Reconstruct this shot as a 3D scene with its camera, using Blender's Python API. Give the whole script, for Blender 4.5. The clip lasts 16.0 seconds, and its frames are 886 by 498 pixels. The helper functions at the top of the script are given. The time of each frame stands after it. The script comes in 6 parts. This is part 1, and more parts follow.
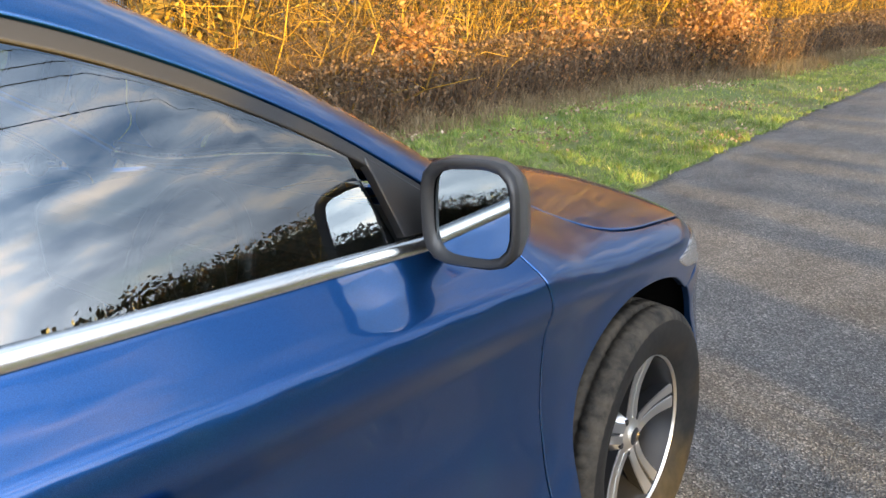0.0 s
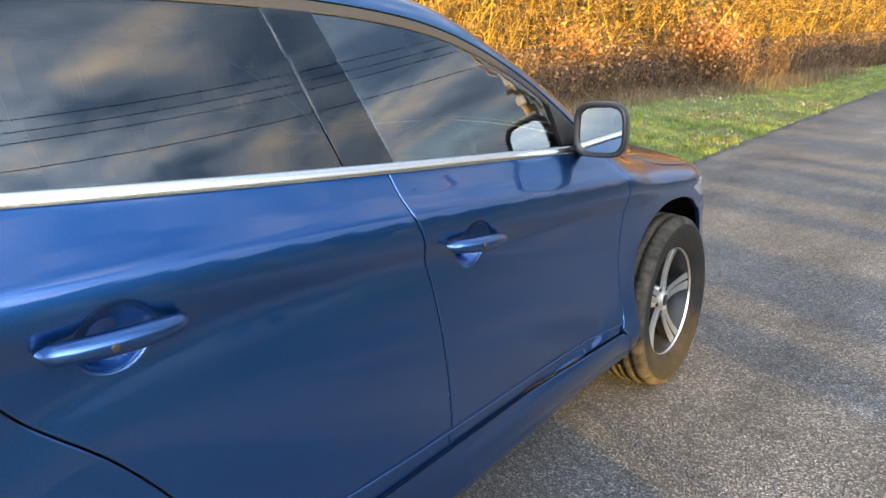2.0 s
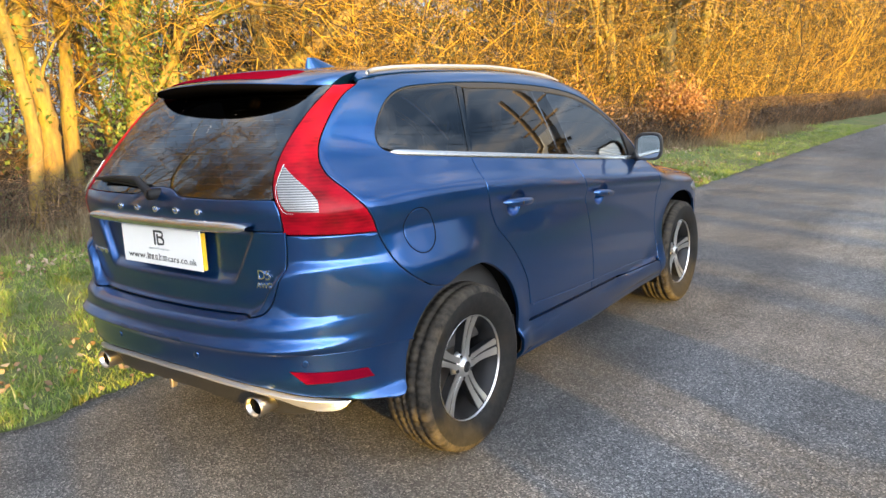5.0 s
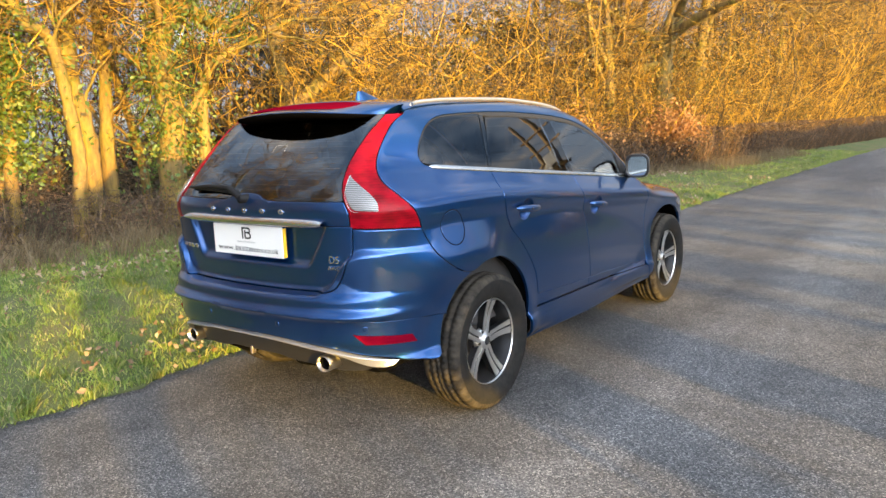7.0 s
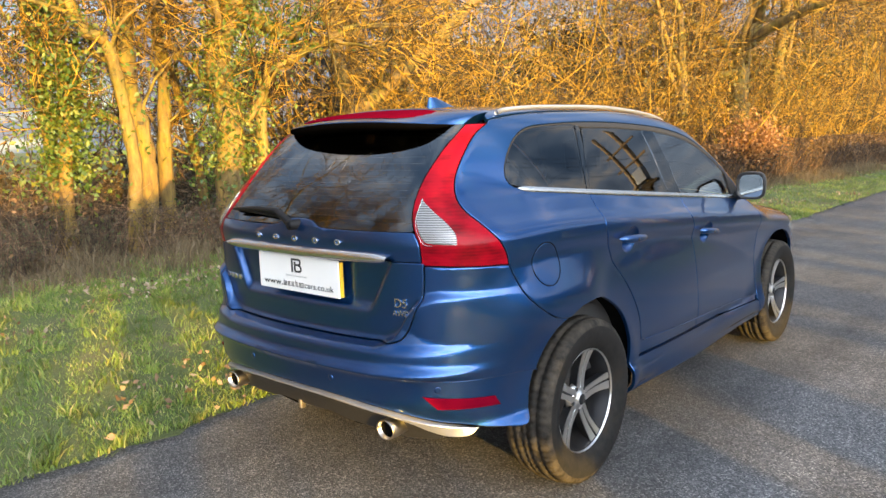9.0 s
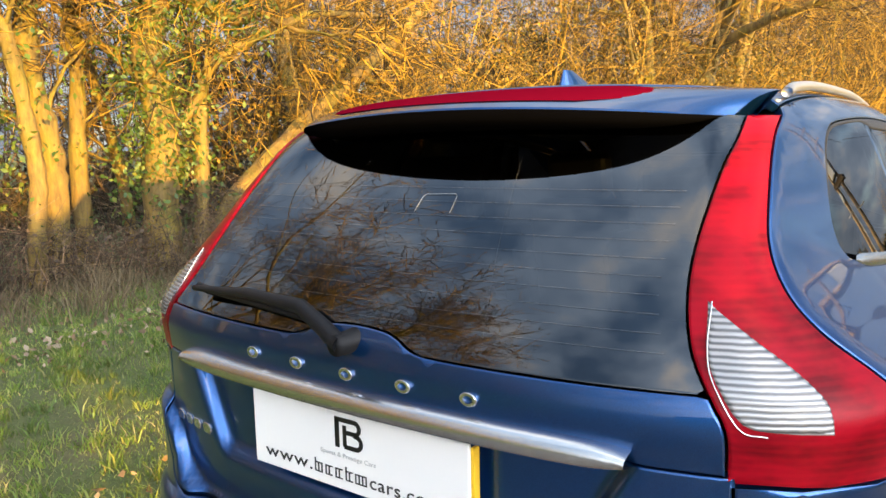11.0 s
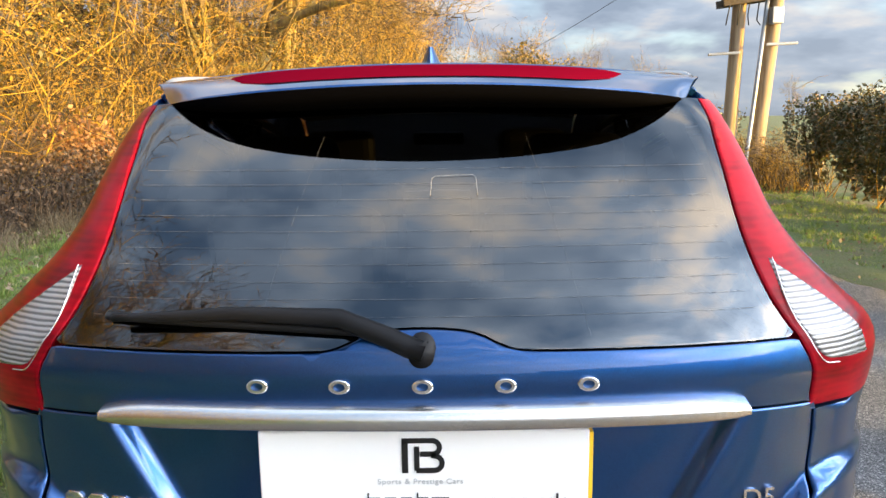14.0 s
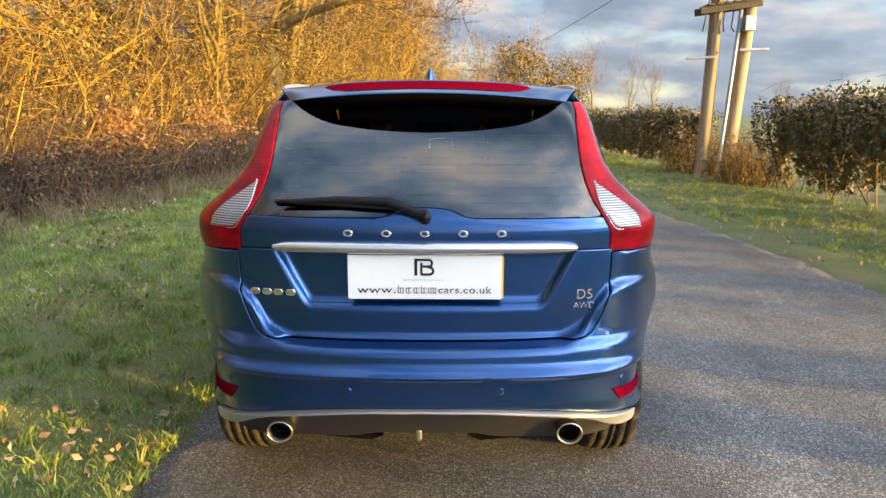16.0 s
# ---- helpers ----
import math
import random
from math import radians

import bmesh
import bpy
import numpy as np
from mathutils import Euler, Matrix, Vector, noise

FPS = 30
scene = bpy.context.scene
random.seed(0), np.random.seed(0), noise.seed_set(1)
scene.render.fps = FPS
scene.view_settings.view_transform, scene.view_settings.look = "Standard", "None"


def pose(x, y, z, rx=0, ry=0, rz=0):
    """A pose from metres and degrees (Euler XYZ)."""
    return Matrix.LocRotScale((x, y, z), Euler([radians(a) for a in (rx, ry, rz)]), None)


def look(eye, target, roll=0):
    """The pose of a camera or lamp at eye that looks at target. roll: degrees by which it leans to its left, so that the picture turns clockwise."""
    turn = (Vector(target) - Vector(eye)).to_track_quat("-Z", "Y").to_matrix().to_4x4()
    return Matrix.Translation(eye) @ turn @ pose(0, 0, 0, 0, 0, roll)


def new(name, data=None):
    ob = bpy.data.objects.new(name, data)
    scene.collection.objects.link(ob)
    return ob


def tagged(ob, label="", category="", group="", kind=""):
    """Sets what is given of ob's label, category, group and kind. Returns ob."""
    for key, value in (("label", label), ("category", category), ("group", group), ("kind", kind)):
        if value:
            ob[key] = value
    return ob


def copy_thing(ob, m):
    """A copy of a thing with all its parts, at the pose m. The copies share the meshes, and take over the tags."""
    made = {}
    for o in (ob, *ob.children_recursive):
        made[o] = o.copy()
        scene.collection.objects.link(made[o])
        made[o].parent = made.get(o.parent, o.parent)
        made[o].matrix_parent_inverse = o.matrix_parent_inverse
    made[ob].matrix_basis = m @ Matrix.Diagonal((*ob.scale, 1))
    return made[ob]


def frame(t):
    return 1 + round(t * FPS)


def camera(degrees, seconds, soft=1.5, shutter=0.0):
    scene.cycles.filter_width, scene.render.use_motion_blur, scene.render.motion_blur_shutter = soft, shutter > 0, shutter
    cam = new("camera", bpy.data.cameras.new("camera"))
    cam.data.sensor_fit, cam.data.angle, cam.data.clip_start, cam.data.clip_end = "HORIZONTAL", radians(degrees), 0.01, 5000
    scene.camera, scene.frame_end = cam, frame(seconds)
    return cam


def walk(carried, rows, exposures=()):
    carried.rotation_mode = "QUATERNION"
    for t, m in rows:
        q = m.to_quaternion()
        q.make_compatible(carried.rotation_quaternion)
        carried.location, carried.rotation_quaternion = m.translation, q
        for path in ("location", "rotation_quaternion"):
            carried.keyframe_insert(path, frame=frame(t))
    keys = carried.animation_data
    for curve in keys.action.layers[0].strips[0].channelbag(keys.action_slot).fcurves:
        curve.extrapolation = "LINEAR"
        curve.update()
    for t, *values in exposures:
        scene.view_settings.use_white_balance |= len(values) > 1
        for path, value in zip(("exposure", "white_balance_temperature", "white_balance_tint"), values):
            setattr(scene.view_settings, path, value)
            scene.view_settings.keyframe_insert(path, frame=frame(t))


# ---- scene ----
cam = camera(62.5, 16.0, 1.5)
PATH = [
    (0, (1.596, 1.103, 1.469), (0.37, 2.572, 0.887), -3.0),
    (0.5, (1.631, 0.897, 1.445), (0.453, 2.395, 0.839), -2.3),
    (1, (1.74, 0.601, 1.458), (0.548, 2.095, 0.868), -2.8),
    (1.5, (1.85, 0.233, 1.47), (0.647, 1.727, 0.905), -2.7),
    (2, (1.977, -0.124, 1.472), (0.766, 1.371, 0.927), -2.1),
    (2.5, (2.097, -0.507, 1.477), (0.879, 0.99, 0.952), -2.3),
    (3, (2.171, -0.907, 1.471), (0.957, 0.605, 0.981), -2.8),
    (3.5, (2.289, -1.302, 1.474), (1.083, 0.225, 1.012), -2.5),
    (4, (2.405, -1.712, 1.499), (1.208, -0.173, 1.056), -2.3),
    (4.5, (2.492, -2.119, 1.486), (1.309, -0.559, 1.074), -2.4),
    (4.7, (2.542, -2.28, 1.493), (1.369, -0.71, 1.09), -2.4),
    (6.8, (2.935, -3.183, 1.529), (1.768, -1.593, 1.196), -2.0),
    (7, (2.972, -3.212, 1.516), (1.796, -1.627, 1.189), -2.1),
    (7.5, (3.009, -3.262, 1.517), (1.815, -1.689, 1.197), -2.1),
    (8, (2.961, -3.208, 1.508), (1.735, -1.659, 1.196), -2.0),
    (8.5, (2.748, -3.012, 1.521), (1.487, -1.49, 1.217), -1.9),
    (9, (2.465, -2.755, 1.535), (1.167, -1.262, 1.239), -1.8),
    (9.2, (2.353, -2.656, 1.526), (1.043, -1.173, 1.233), -1.8),
    (11.3, (0.665, -1.704, 1.561), (-0.397, -0.033, 1.278), -0.9),
    (11.6, (0.47, -1.62, 1.567), (-0.402, 0.156, 1.272), -1.6),
    (12, (0.281, -1.486, 1.567), (-0.304, 0.401, 1.255), -1.9),
    (12.5, (0.117, -1.384, 1.569), (-0.168, 0.567, 1.234), -1.5),
    (13, (-0.004, -1.401, 1.576), (-0.122, 0.565, 1.226), -1.1),
    (13.5, (0.002, -1.63, 1.567), (-0.04, 0.339, 1.216), -0.7),
    (14, (0.045, -1.959, 1.558), (0.027, 0.011, 1.208), -0.7),
    (14.5, (0.046, -2.336, 1.561), (0.035, -0.368, 1.203), -0.5),
    (15, (0.09, -2.691, 1.57), (0.081, -0.722, 1.222), -0.2),
    (15.5, (0.118, -3.028, 1.574), (0.106, -1.059, 1.222), 0.0),
    (16, (0.073, -3.317, 1.542), (0.065, -1.35, 1.181), 0.2),
]
walk(cam, [(t, look(eye, target, roll)) for t, eye, target, roll in PATH], [(0.0, 1.88), (1.5, 2.06), (3.0, 1.98), (4.5, 1.86), (7.0, 1.76), (9.0, 1.70), (11.3, 1.64), (12.5, 2.02), (13.2, 2.02), (14.2, 1.80), (16.0, 1.70)])

# ---- world, sun, exposure ----
SUN_UP, SUN_WAY = radians(4.0), Vector((0.91, -0.415, 0.0)).normalized()
sun_dir = Vector((SUN_WAY.x * math.cos(SUN_UP), SUN_WAY.y * math.cos(SUN_UP), math.sin(SUN_UP)))
sun = new("sun", bpy.data.lights.new("sun", "SUN"))
sun.data.energy, sun.data.angle, sun.data.color = 5.0, radians(0.55), (1.0, 0.60, 0.10)
sun.matrix_world = look(sun_dir * 50, (0, 0, 0))

world = bpy.data.worlds.new("sky")
scene.world = world
world.use_nodes = True
wn, wl = world.node_tree.nodes, world.node_tree.links
wn.clear()


def wnode(kind, **values):
    n = wn.new(kind)
    for key, value in values.items():
        n.inputs[key].default_value = value
    return n


sky = wnode("ShaderNodeTexSky")
sky.sky_type, sky.sun_disc = "NISHITA", False
sky.sun_elevation, sky.sun_rotation = SUN_UP + radians(14), math.atan2(SUN_WAY.x, SUN_WAY.y)
sky.air_density, sky.dust_density = 1.0, 0.6
coord = wnode("ShaderNodeTexCoord")
split = wnode("ShaderNodeSeparateXYZ")
wl.new(coord.outputs["Generated"], split.inputs[0])
lift = wnode("ShaderNodeMath")
lift.operation = "ADD"
lift.inputs[1].default_value = 0.24
wl.new(split.outputs["Z"], lift.inputs[0])
flat = []
for axis in ("X", "Y"):
    d = wnode("ShaderNodeMath")
    d.operation = "DIVIDE"
    wl.new(split.outputs[axis], d.inputs[0])
    wl.new(lift.outputs[0], d.inputs[1])
    flat.append(d)
plane = wnode("ShaderNodeCombineXYZ")
wl.new(flat[0].outputs[0], plane.inputs[0])
wl.new(flat[1].outputs[0], plane.inputs[1])
cloud = wnode("ShaderNodeTexNoise", Scale=1.7, Detail=5.0, Roughness=0.50, Distortion=0.25)
wl.new(plane.outputs[0], cloud.inputs["Vector"])
cover = wnode("ShaderNodeValToRGB")
cover.color_ramp.elements[0].position, cover.color_ramp.elements[1].position = 0.24, 0.47
wl.new(cloud.outputs["Fac"], cover.inputs[0])
tone = wnode("ShaderNodeTexNoise", Scale=3.0, Detail=5.0, Roughness=0.52)
wl.new(plane.outputs[0], tone.inputs["Vector"])
shade = wnode("ShaderNodeValToRGB")
shade.color_ramp.elements.new(0.5)
for stop, at, tint in zip(shade.color_ramp.elements, (0.36, 0.52, 0.68), ((0.17, 0.275, 0.45, 1), (0.50, 0.63, 0.82, 1), (1.24, 1.10, 0.95, 1))):
    stop.position, stop.color = at, tint
wl.new(tone.outputs["Fac"], shade.inputs[0])
# the sky is brighter towards the low sun
toward = wnode("ShaderNodeVectorMath")
toward.operation = "DOT_PRODUCT"
toward.inputs[1].default_value = tuple(sun_dir)
wl.new(coord.outputs["Generated"], toward.inputs[0])


def wmath(op, a, b):
    n = wnode("ShaderNodeMath")
    n.operation = op
    for slot, value in ((0, a), (1, b)):
        if isinstance(value, float):
            n.inputs[slot].default_value = value
        else:
            wl.new(value, n.inputs[slot])
    return n.outputs[0]


near_sun = wmath("MULTIPLY_ADD", toward.outputs["Value"], 0.5)
near_sun.node.inputs[2].default_value = 0.5
glow = wmath("ADD", wmath("MULTIPLY", wmath("POWER", near_sun, 9.0), 23.0), wmath("MULTIPLY_ADD", split.outputs["Z"], 1.85))
glow.node.inputs[1].links[0].from_node.inputs[2].default_value = 0.70
# clouds near the sun are lit warm
warm = wnode("ShaderNodeMix")
warm.data_type = "RGBA"
warm.blend_type = "MULTIPLY"
warm.inputs[7].default_value = (1.10, 0.95, 0.80, 1)
wl.new(wmath("MULTIPLY", wmath("POWER", near_sun, 4.0), 0.75), warm.inputs[0])
# near the horizon the clouds lose their contrast in haze
pale = wnode("ShaderNodeMix")
pale.data_type = "RGBA"
pale.inputs[7].default_value = (0.74, 0.82, 0.93, 1)
thin = wmath("MULTIPLY_ADD", split.outputs["Z"], -2.2)
thin.node.inputs[2].default_value = 0.72
thin.node.use_clamp = True
wl.new(thin, pale.inputs[0])
wl.new(shade.outputs[0], pale.inputs[6])
wl.new(pale.outputs[2], warm.inputs[6])
clear = wnode("ShaderNodeBackground", Strength=0.085)
wl.new(sky.outputs[0], clear.inputs["Color"])
clouds = wnode("ShaderNodeBackground")
wl.new(wmath("MULTIPLY", glow, 0.25), clouds.inputs["Strength"])
wl.new(warm.outputs[2], clouds.inputs["Color"])
both = wnode("ShaderNodeMixShader")
wl.new(cover.outputs[0], both.inputs[0])
wl.new(clear.outputs[0], both.inputs[1])
wl.new(clouds.outputs[0], both.inputs[2])
wl.new(both.outputs[0], wnode("ShaderNodeOutputWorld").inputs[0])

# ---- materials ----


class Mat:
    """A node material with a Principled surface and a few short ways to vary it."""

    def __init__(self, name, colour, rough=0.6, metal=0.0, **extra):
        self.m = bpy.data.materials.new(name)
        self.m.use_nodes = True
        self.t = self.m.node_tree
        self.bsdf = self.t.nodes["Principled BSDF"]
        self.set("Base Color", (*colour, 1))
        self.set("Roughness", rough)
        self.set("Metallic", metal)
        for key, value in extra.items():
            self.set(key.replace("_", " "), value)

    def set(self, key, value):
        self.bsdf.inputs[key].default_value = value

    def node(self, kind, **values):
        n = self.t.nodes.new(kind)
        for key, value in values.items():
            n.inputs[key].default_value = value
        return n

    def link(self, a, b):
        self.t.links.new(a, b)

    def noise(self, scale, detail=4.0, rough=0.55, stretch=None, space="Object"):
        c = self.node("ShaderNodeTexCoord")
        n = self.node("ShaderNodeTexNoise", Scale=scale, Detail=detail, Roughness=rough)
        if stretch:
            mp = self.node("ShaderNodeMapping")
            mp.inputs["Scale"].default_value = stretch
            self.link(c.outputs[space], mp.inputs[0])
            self.link(mp.outputs[0], n.inputs["Vector"])
        else:
            self.link(c.outputs[space], n.inputs["Vector"])
        return n.outputs["Fac"]

    def ramp(self, fac, *stops):
        r = self.node("ShaderNodeValToRGB")
        e = r.color_ramp.elements
        while len(e) < len(stops):
            e.new(0.5)
        for el, (at, col) in zip(e, stops):
            el.position, el.color = at, (*col, 1) if len(col) == 3 else col
        self.link(fac, r.inputs[0])
        return r.outputs[0]

    def mix(self, fac, a, b, mode="MIX"):
        x = self.node("ShaderNodeMix")
        x.data_type, x.blend_type = "RGBA", mode
        if isinstance(fac, float):
            x.inputs[0].default_value = fac
        else:
            self.link(fac, x.inputs[0])
        for value, slot in ((a, 6), (b, 7)):
            if isinstance(value, tuple):
                x.inputs[slot].default_value = (*value, 1)
            else:
                self.link(value, x.inputs[slot])
        return x.outputs[2]

    def colour(self, out):
        self.link(out, self.bsdf.inputs["Base Color"])
        return self

    def rough(self, fac, lo, hi):
        r = self.node("ShaderNodeMapRange")
        r.inputs["To Min"].default_value, r.inputs["To Max"].default_value = lo, hi
        self.link(fac, r.inputs[0])
        self.link(r.outputs[0], self.bsdf.inputs["Roughness"])
        return self

    def bump(self, fac, strength=0.3, distance=0.01):
        b = self.node("ShaderNodeBump", Strength=strength, Distance=distance)
        self.link(fac, b.inputs["Height"])
        self.link(b.outputs[0], self.bsdf.inputs["Normal"])
        return self

    def island(self):
        return self.node("ShaderNodeNewGeometry").outputs["Random Per Island"]


def translucent(mat, colour_out, share):
    """Lets light through a thin leaf."""
    t = mat.node("ShaderNodeBsdfTranslucent")
    mat.link(colour_out, t.inputs["Color"])
    mx = mat.node("ShaderNodeMixShader")
    mx.inputs[0].default_value = share
    out = mat.t.nodes["Material Output"]
    mat.link(mat.bsdf.outputs[0], mx.inputs[1])
    mat.link(t.outputs[0], mx.inputs[2])
    mat.link(mx.outputs[0], out.inputs["Surface"])
    return mat.m


def paint(name, base, dark):
    p = Mat(name, base, 0.32, 0.90, Coat_Weight=1.0, Coat_Roughness=0.03, Coat_IOR=1.5)
    flake = p.noise(900.0, 2.0)
    c = p.mix(p.ramp(flake, (0.35, (0, 0, 0)), (0.75, (1, 1, 1))), dark, base)
    dust = p.noise(3.0, 6.0)
    p.colour(c)
    p.rough(dust, 0.29, 0.33)
    return p.m


def glazing(name, tint, ior):
    m = bpy.data.materials.new(name)
    m.use_nodes = True
    n, l = m.node_tree.nodes, m.node_tree.links
    n.clear()
    clear_glass, gloss, fr, mx = n.new("ShaderNodeBsdfTransparent"), n.new("ShaderNodeBsdfGlossy"), n.new("ShaderNodeFresnel"), n.new("ShaderNodeMixShader")
    clear_glass.inputs[0].default_value = (*tint, 1)
    gloss.inputs["Color"].default_value, gloss.inputs["Roughness"].default_value = (0.96, 0.98, 1, 1), 0.0
    fr.inputs["IOR"].default_value = ior
    l.new(fr.outputs[0], mx.inputs[0])
    l.new(clear_glass.outputs[0], mx.inputs[1])
    l.new(gloss.outputs[0], mx.inputs[2])
    l.new(mx.outputs[0], n.new("ShaderNodeOutputMaterial").inputs[0])
    return m


BLUE = paint("blue_metallic_paint", (0.0135, 0.091, 0.285), (0.0075, 0.054, 0.185))
GLASS = glazing("window_glass", (0.64, 0.70, 0.70), 2.45)
PRIVACY = glazing("privacy_glass", (0.16, 0.16, 0.17), 1.76)
REAR_GLASS = glazing("rear_privacy_glass", (0.14, 0.14, 0.15), 2.05)
BRAKE_LENS = Mat("brake_lens", (0.14, 0.002, 0.012), 0.5, Specular_IOR_Level=0.0).m
MIRROR_CAP = Mat("satin_dark_cap", (0.045, 0.045, 0.045), 0.35).m
RED_LENS = Mat("red_lens", (0.62, 0.010, 0.022), 0.3, Specular_IOR_Level=0.1, Coat_Weight=0.15, Coat_Roughness=0.02, Coat_IOR=1.35)
w = RED_LENS.noise(9, 3.0, stretch=(1, 1, 2.5))
flute = RED_LENS.node("ShaderNodeTexWave", Scale=26.0, Distortion=0.6)
flute.bands_direction = "Z"
RED_LENS.link(RED_LENS.node("ShaderNodeTexCoord").outputs["Object"], flute.inputs["Vector"])
RED_LENS.colour(RED_LENS.mix(RED_LENS.ramp(flute.outputs["Fac"], (0.3, (0, 0, 0)), (0.9, (0.14, 0.14, 0.14))), RED_LENS.ramp(w, (0.36, (0.12, 0.001, 0.004)), (0.62, (0.29, 0.0015, 0.010))), (0.44, 0.004, 0.012)))
RED_LENS = RED_LENS.m
CLEAR_LENS = Mat("clear_lens", (0.62, 0.62, 0.60), 0.2, 0.3, Coat_Weight=0.4)
w = CLEAR_LENS.node("ShaderNodeTexWave", Scale=38.0, Distortion=1.0)
w.bands_direction = "Z"
CLEAR_LENS.link(CLEAR_LENS.node("ShaderNodeTexCoord").outputs["Object"], w.inputs["Vector"])
CLEAR_LENS.colour(CLEAR_LENS.ramp(w.outputs["Fac"], (0.1, (0.10, 0.098, 0.098)), (0.8, (0.34, 0.33, 0.32)))).bump(w.outputs["Fac"], 0.25, 0.003)
CLEAR_LENS = CLEAR_LENS.m
BLACK = Mat("black_plastic", (0.016, 0.016, 0.017), 0.42)
BLACK.bump(BLACK.noise(700, 2.0), 0.25, 0.001)
BLACK = BLACK.m
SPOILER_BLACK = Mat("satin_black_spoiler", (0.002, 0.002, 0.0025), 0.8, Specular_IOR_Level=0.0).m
WIPER_BLACK = Mat("wiper_black", (0.009, 0.009, 0.010), 0.5, Specular_IOR_Level=0.2).m
LINER = Mat("wheel_arch_liner", (0.004, 0.004, 0.004), 0.9, Specular_IOR_Level=0.05).m
CHROME = Mat("satin_chrome", (0.74, 0.73, 0.71), 0.26, 1.0).m
SILVER = Mat("silver_paint", (0.46, 0.47, 0.49), 0.34, 0.75).m
RAIL = Mat("satin_aluminium_rail", (0.66, 0.66, 0.65), 0.34, 0.85).m
EXHAUST = Mat("brushed_exhaust_steel", (0.46, 0.43, 0.39), 0.30, 1.0).m
MIRROR = Mat("mirror_glass", (0.30, 0.33, 0.34), 0.0, 1.0).m
ALLOY = Mat("machined_alloy", (0.74, 0.74, 0.73), 0.24, 1.0)
ALLOY.rough(ALLOY.noise(60, 3), 0.26, 0.34)
ALLOY = ALLOY.m
ALLOY_DARK = Mat("dark_grey_alloy", (0.030, 0.031, 0.034), 0.35, 0.6).m
BRAKE = Mat("brake_disc_steel", (0.30, 0.27, 0.25), 0.45, 0.9).m
RUBBER = Mat("tyre_rubber", (0.022, 0.021, 0.020), 0.72, Specular_IOR_Level=0.22)
dirt = RUBBER.noise(26, 6, 0.65)
RUBBER.colour(RUBBER.ramp(dirt, (0.35, (0.007, 0.007, 0.007)), (0.75, (0.020, 0.018, 0.016)))).bump(dirt, 0.3, 0.002)
RUBBER = RUBBER.m
TREAD = Mat("dusty_tread_rubber", (0.06, 0.055, 0.05), 0.85, Specular_IOR_Level=0.2)
dirt = TREAD.noise(18, 6, 0.65)
TREAD.colour(TREAD.ramp(dirt, (0.35, (0.014, 0.013, 0.012)), (0.70, (0.065, 0.055, 0.042)))).bump(dirt, 0.3, 0.002)
TREAD = TREAD.m
INTERIOR = Mat("dark_cabin_leather", (0.035, 0.034, 0.034), 0.55)
INTERIOR.bump(INTERIOR.noise(120, 2), 0.04, 0.001)
INTERIOR = INTERIOR.m
CABIN_LIGHT = Mat("pale_cabin_cloth", (0.42, 0.40, 0.37), 0.8).m
PLATE = Mat("white_plate", (0.86, 0.85, 0.82), 0.25, Coat_Weight=0.5).m
PLATE_YELLOW = Mat("yellow_plate_edge", (0.85, 0.52, 0.03), 0.3).m
INK = Mat("black_lettering", (0.01, 0.01, 0.01), 0.35).m
GREY_INK = Mat("grey_lettering", (0.45, 0.45, 0.44), 0.4).m
WIRE_HEAT = Mat("heater_filament", (0.15, 0.15, 0.15), 0.7).m

ROAD = Mat("worn_asphalt", (0.07, 0.068, 0.066), 0.75)
c = ROAD.node("ShaderNodeTexCoord")
chips = ROAD.node("ShaderNodeTexVoronoi", Scale=150.0)
ROAD.link(c.outputs["Object"], chips.inputs["Vector"])
chip2 = ROAD.node("ShaderNodeTexVoronoi", Scale=150.0)
ROAD.link(c.outputs["Object"], chip2.inputs["Vector"])
sep = ROAD.node("ShaderNodeSeparateColor")
ROAD.link(chip2.outputs["Color"], sep.inputs[0])
stone = ROAD.ramp(sep.outputs[0], (0.0, (0.035, 0.036, 0.038)), (0.5, (0.09, 0.091, 0.092)), (0.85, (0.165, 0.164, 0.162)), (1.0, (0.33, 0.32, 0.305)))
wear = ROAD.ramp(ROAD.noise(0.55, 5, stretch=(1.0, 0.22, 1.0)), (0.36, (0.90, 0.90, 0.91)), (0.62, (1.80, 1.80, 1.79)))
stain = ROAD.ramp(ROAD.noise(2.6, 7, 0.65), (0.35, (0.72, 0.72, 0.72)), (0.6, (1.05, 1.04, 1.03)))
# polished wheel track, a paler band along the lane
where = ROAD.node("ShaderNodeSeparateXYZ")
ROAD.link(c.outputs["Object"], where.inputs[0])
sway = ROAD.node("ShaderNodeMath")
sway.operation = "MULTIPLY_ADD"
sway.inputs[1].default_value = 0.9
ROAD.link(ROAD.noise(0.8, 4, stretch=(1.0, 0.5, 1.0)), sway.inputs[0])
ROAD.link(where.outputs["X"], sway.inputs[2])
reach = ROAD.node("ShaderNodeMapRange")
reach.inputs["From Min"].default_value, reach.inputs["From Max"].default_value = 0.0, 4.0
ROAD.link(sway.outputs[0], reach.inputs[0])
track = ROAD.ramp(reach.outputs[0], (0.40, (0.86, 0.86, 0.86)), (0.50, (1.30, 1.31, 1.33)), (0.58, (1.30, 1.31, 1.33)), (0.70, (0.95, 0.95, 0.95)))
ROAD.colour(ROAD.mix(1.0, ROAD.mix(1.0, ROAD.mix(1.0, stone, wear, "MULTIPLY"), stain, "MULTIPLY"), track, "MULTIPLY"))
